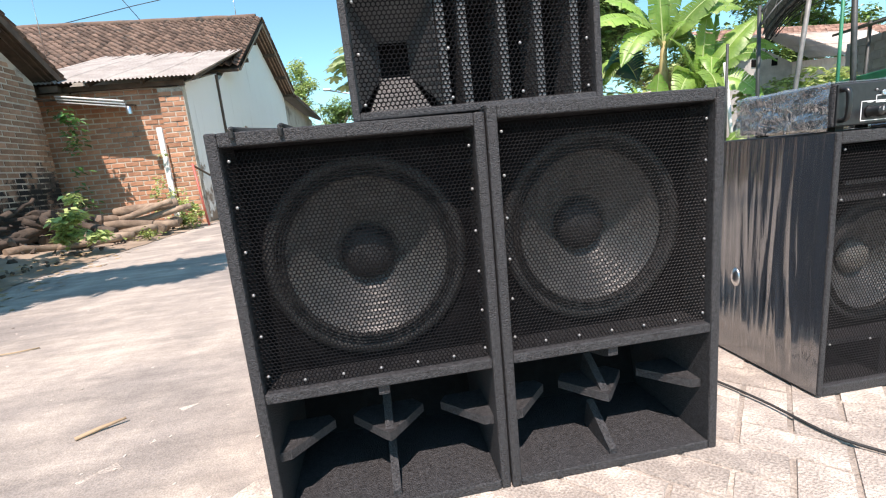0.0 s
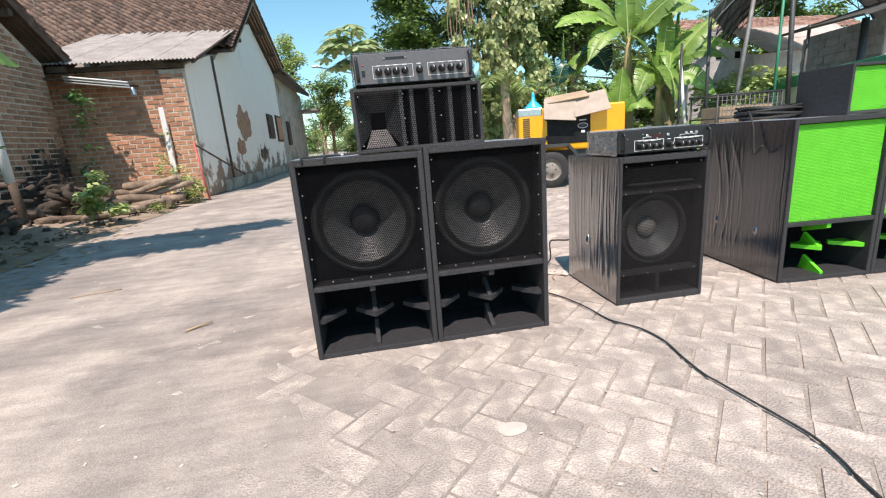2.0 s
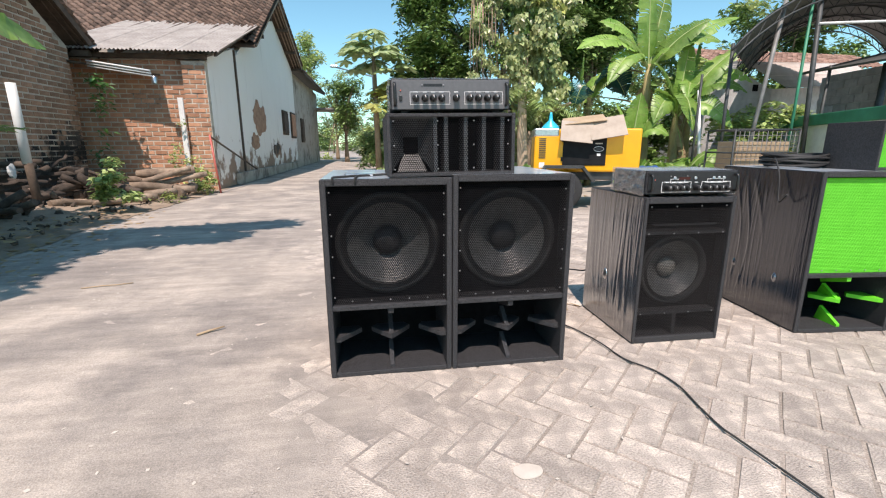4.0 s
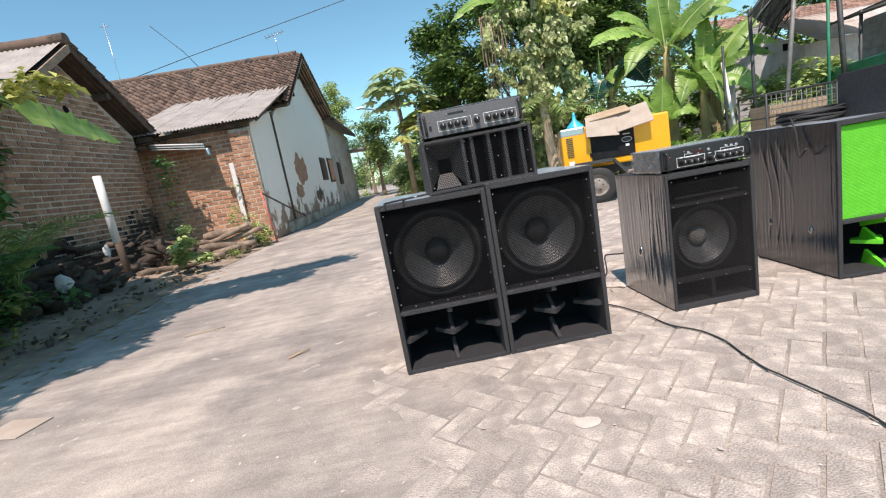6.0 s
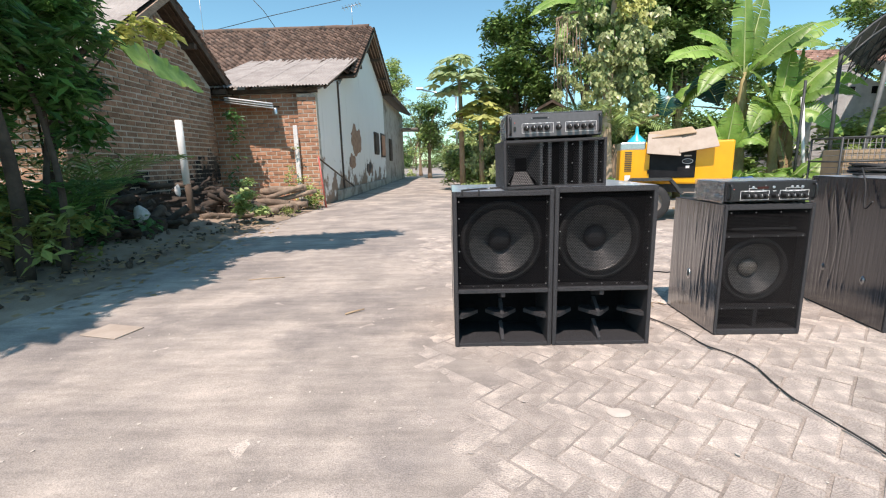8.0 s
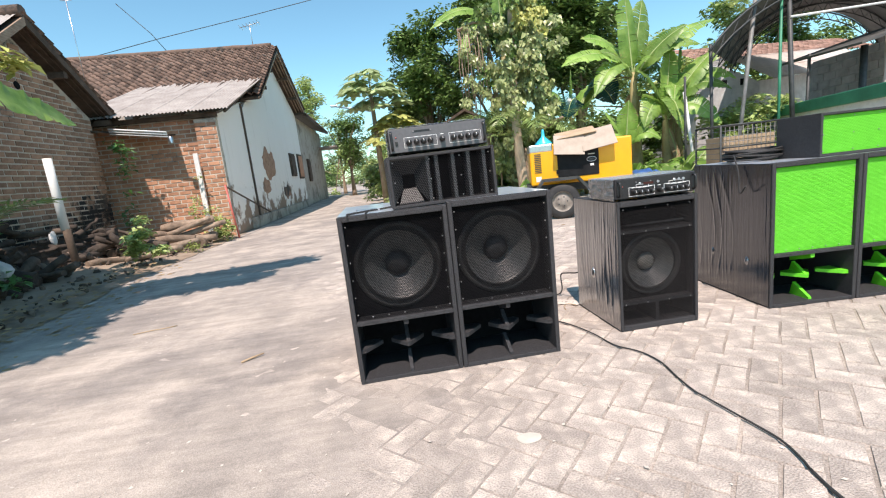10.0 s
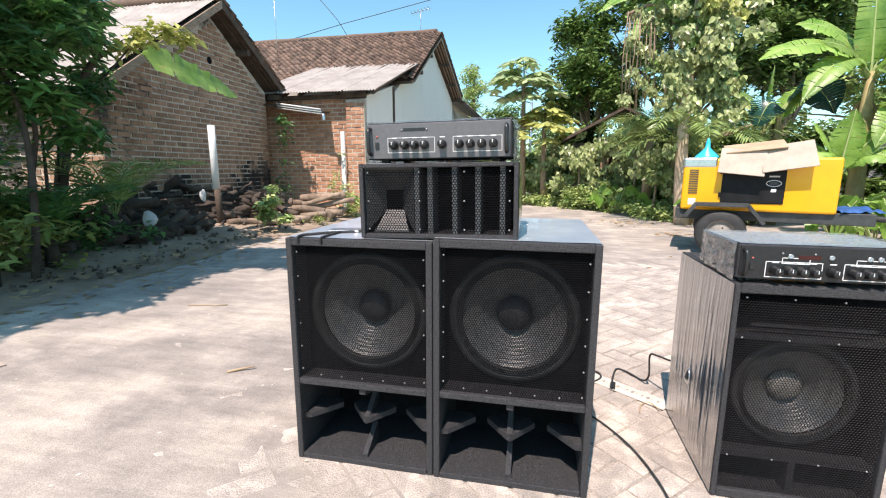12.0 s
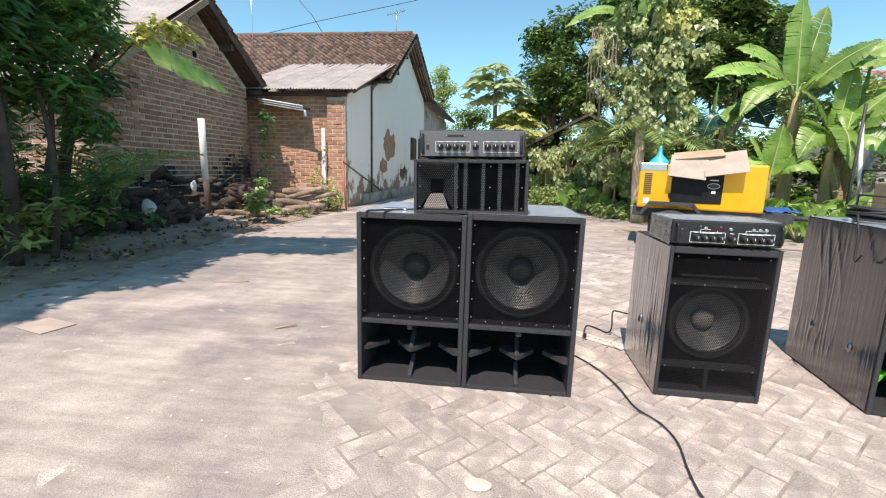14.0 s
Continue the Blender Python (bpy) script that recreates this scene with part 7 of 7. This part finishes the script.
# rubber door mat with raised pattern
MX0, MY1, MW, MH = 0.357, -1.203, 0.70, 0.44
dm = thing("door_mat", pose(MX0, MY1, 0.001), "grey rubber door mat with raised key pattern", "door mat")
part("mat_base", boxed(0, MW, -MH, 0, 0, 0.006, bevel=0.002), MATL, dm)
nv, nf = [], []
for i in range(int(MW / 0.009)):
    for j in range(int(MH / 0.009)):
        x, y = 0.006 + i * 0.009, -0.006 - j * 0.009
        e = min(x, MW - x, -y, MH + y)
        s = (x if e == -y or e == MH + y else -y) % 0.108
        key = 0.066 < e < 0.17 and (e < 0.076 or e > 0.158 or s < 0.0095 and e < 0.13 or 0.054 < s < 0.0635 and e > 0.1 or 0.1 < e < 0.11 and 0.027 < s < 0.06 or 0.12 < e < 0.13 and (s < 0.034 or s > 0.08))
        if 0.024 < e < 0.062 or key:
            continue
        b = len(nv)
        for q, z in ((0.0041, 0.005), (0.0028, 0.0105)):
            nv += [(x - q, y - q, z), (x + q, y - q, z), (x + q, y + q, z), (x - q, y + q, z)]
        nf.append((b + 4, b + 5, b + 6, b + 7))
        nf += [(b + k, b + (k + 1) % 4, b + 4 + (k + 1) % 4, b + 4 + k) for k in range(4)]
part("rubber_studs", quads("rubber_studs", nv, nf, MATR), None, dm)["kind"] = "stuff"
part("raised_strip", boxed(0.042, MW - 0.042, -0.047, -0.037, 0.005, 0.0095), MATR, dm)
part("raised_strip", boxed(0.037, 0.047, -MH + 0.042, -0.048, 0.005, 0.0095), MATR, dm)
for k in range(26):
    s = k * MW / 26
    for y in (-0.034, -0.050):
        part("raised_dash", boxed(s + (0.012 if y < -0.045 else 0.0), s + 0.014 + (0.012 if y < -0.045 else 0.0), y - 0.006, y + 0.006, 0.005, 0.010), MATR, dm)
for k in range(2, 16):
    s = -k * MH / 16
    for x in (0.034, 0.050):
        part("raised_dash", boxed(x - 0.006, x + 0.006, s - 0.007, s + 0.007, 0.005, 0.010), MATR, dm)

tagged(part("cardboard_piece", boxed(-0.135, 0.135, -0.092, 0.092, 0, 0.006, bevel=0.002, m=pose(0, 0, 0.001, 0, 0, -14)), CARDW, None, "", pose(-2.55, 0.285, 0.003)), "flat piece of brown cardboard on the lane", "cardboard")
tw = thing("twig", pose(-1.15, 0.545, 0.008, 0, 0, 32), "short dry stick lying on the lane", "twig", "twigs")
part("stick", tube([(-0.06, 0, 0), (0.0, 0.006, 0.004), (0.07, 0, 0.01)], [0.006, 0.0065, 0.004], 7), CARD, tw)
tw2 = thing("twig", pose(-2.1, 1.45, 0.008, 0, 0, 10), "thin curved dry twig on the lane", "twig", "twigs")
part("stick", tube([(-0.15, 0, 0), (-0.03, 0.012, 0.003), (0.05, 0.0, 0.004), (0.14, 0.03, 0)], 0.004, 6), CARD, tw2)
for x, y, a in ((1.5, 3.6, 30), (1.2, 4.6, 70), (0.9, 5.2, 15), (2.2, 3.9, 10), (2.6, 3.6, 80), (1.9, 4.3, 50)):
    lf = thing("fallen_leaf", pose(x, y, 0.006, 0, 0, a), "small dry fallen leaf on the ground", "leaf", "fallen leaves")
    part("blade", sheet("blade", lambda u, v: (0.07 * (u - 0.5), 0.02 * (v - 0.5) * math.sin(math.pi * min(0.97, max(0.03, u))), 0.006 * abs(v - 0.5) * 2), 6, 2, DRY), None, lf)
bm = bmesh.new()
ring = [bm.verts.new((0.045 * math.cos(a) * (1 + 0.18 * noise.noise((math.cos(a) * 1.5, math.sin(a) * 1.5, 3))), 0.03 * math.sin(a) * (1 + 0.2 * noise.noise((math.cos(a), math.sin(a), 8))), 0.0)) for a in [2 * math.pi * k / 28 for k in range(28)]]
bm.faces.new(ring)
out = bmesh.ops.extrude_face_region(bm, geom=bm.faces[:])
bmesh.ops.translate(bm, vec=(0, 0, 0.0025), verts=[v for v in out["geom"] if isinstance(v, bmesh.types.BMVert)])
bmesh.ops.recalc_face_normals(bm, faces=bm.faces)
tagged(part("paint_splash", bm, PAPER, None, "", pose(0.115, -0.636, 0.001)), "dried splash of white paint on the paving", "paint splash")
sg = thing("paper_sign", pose(0.755, 0.755, 0.003, 0, 0, -37), "white paper strip with dark lettering on the ground", "paper sign")
part("paper", boxed(-0.19, 0.19, -0.045, 0.045, 0, 0.002), PAPER, sg)
for k in range(14):
    part("letter_bar", boxed(-0.17 + k * 0.024, -0.168 + k * 0.024 + 0.006 * (k % 3), -0.006, 0.014, 0.002, 0.0028), JOINT, sg)

# ---- bricks and paving, piece by piece ----
bricks(lane_house, (-7.45 - HX, 8.76 - 13, 0), (1, 0), 7.45 + HX - 0.16, lambda s: 2.7, BRICK, BRICKO, "lean_to_bricks", near=(1.6, 3.4, 0.3, 2.1))
bricks(lane_house, (-4.12 - HX, 8.60 - 13, 0), (1, 0), 0.44, lambda s: 2.6, BRICK, BRICKO, "pilaster_bricks")


def gable_top(s):
    y = 3.95 + s
    return 2.25 + (y - 3.95) * 0.668 if y < 6.45 else 3.92 - (y - 6.45) * 0.69


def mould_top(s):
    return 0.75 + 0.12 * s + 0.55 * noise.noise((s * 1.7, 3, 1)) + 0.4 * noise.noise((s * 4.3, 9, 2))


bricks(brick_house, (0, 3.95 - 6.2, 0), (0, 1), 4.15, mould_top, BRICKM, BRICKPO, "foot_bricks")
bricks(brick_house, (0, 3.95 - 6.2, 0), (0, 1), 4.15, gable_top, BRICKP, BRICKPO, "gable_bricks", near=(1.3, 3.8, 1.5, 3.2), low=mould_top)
bricks(brick_house, (-4.0, 3.95 - 6.2, 0), (1, 0), 4.0, lambda s: 2.15, BRICKP, BRICKPO, "side_bricks")

# paving blocks laid in herringbone at 45 degrees, 105 by 210 mm
paving = tagged(new("paving"), "grey concrete block paving laid in herringbone", "paving", kind="structure")
c45 = math.sqrt(0.5)
PB, PL, JT = 0.105, 0.21, 0.0075
bmesh_block = boxed(-PL / 2 + JT / 2, PL / 2 - JT / 2, -PB / 2 + JT / 2, PB / 2 - JT / 2, -0.05, 0.0)
for v in bmesh_block.verts:
    if v.co.z > -0.01:
        v.co.x -= math.copysign(0.003, v.co.x)
        v.co.y -= math.copysign(0.003, v.co.y)
low = [v for v in bmesh_block.verts if v.co.z < -0.01]
for v in low:
    v.co.z = -0.008
block_mesh = mesh_of("paving_block", bmesh_block, BLOCKO)
base = [tuple(v.co) for v in block_mesh.vertices]
fcs = [tuple(p.vertices) for p in block_mesh.polygons if p.normal.z > -0.9]
pv, pf, singles = [], [], 0
for i in range(-90, 91):
    for j in range(-45, 46):
        for o in (0, 1):
            # herringbone: one block along, one across, each row shifted by one width
            if o == 0:
                cx, cy, turn = (i + 4 * j + 1) * PB, (i + 0.5) * PB, 0
            else:
                cx, cy, turn = (i + 4 * j + 3.5) * PB, (i + 1) * PB, 90
            u_, v_ = -0.24 - cx, -0.815 + cy
            x, y = (u_ - v_) * c45, (u_ + v_) * c45
            if not (-3.3 < x < 6.3 and -3.2 < y < 6.0):
                continue
            dz, tx, ty = R.uniform(-0.003, 0.0015), R.uniform(-0.7, 0.7), R.uniform(-0.7, 0.7)
            m = pose(x, y, dz, tx, ty, 45 + turn + R.uniform(-1.2, 1.2))
            if singles < 300 and -0.2 < x < 2.0 and -1.9 < y < 0.35:
                part("paving_block", block_mesh, None, paving, "", m)
                singles += 1
            else:
                n0 = len(pv)
                pv += [tuple(m @ Vector(q)) for q in base]
                pf += [tuple(n0 + k for k in f) for f in fcs]
tagged(part("paving_rest", quads("paving_rest", pv, pf, BLOCK), None, paving), kind="stuff")


def film_fn(u, v):
    x, y = -3.4 + u * 9.6, -3.3 + v * 9.4
    n = noise.noise((x * 0.6, y * 0.6, 7)) + 0.5 * noise.noise((x * 2.3, y * 2.3, 1)) + 0.3 * noise.noise((x * 6, y * 6, 2))
    cover = max(-0.6, -(x + 0.15 + 0.12 * y) * 1.25) + n * 1.0
    if y > 3.2:
        cover += (y - 3.2) * 1.5
    # deep enough dust to hide the blocks on the lane side
    cover = max(cover, min(1.4, (-0.35 - x - 0.1 * y) * 3.2 + 0.35 * n))
    return (x, y, max(-0.007, min(0.0022, -0.003 + 0.0035 * cover)) + 0.0006 * noise.noise((x * 15, y * 15, 3)))


tagged(part("sand_film", sheet("sand_film", film_fn, 300, 290, SAND), None), "thin layer of sandy dust over the lane paving", "sand", kind="structure")
tagged(part("joint_sand", sheet("joint_sand", lambda u, v: (-3.4 + u * 9.6, -3.3 + v * 9.4, -0.0045), 2, 2, JOINT), None), "dusty sand in the paving joints", "sand", kind="structure")
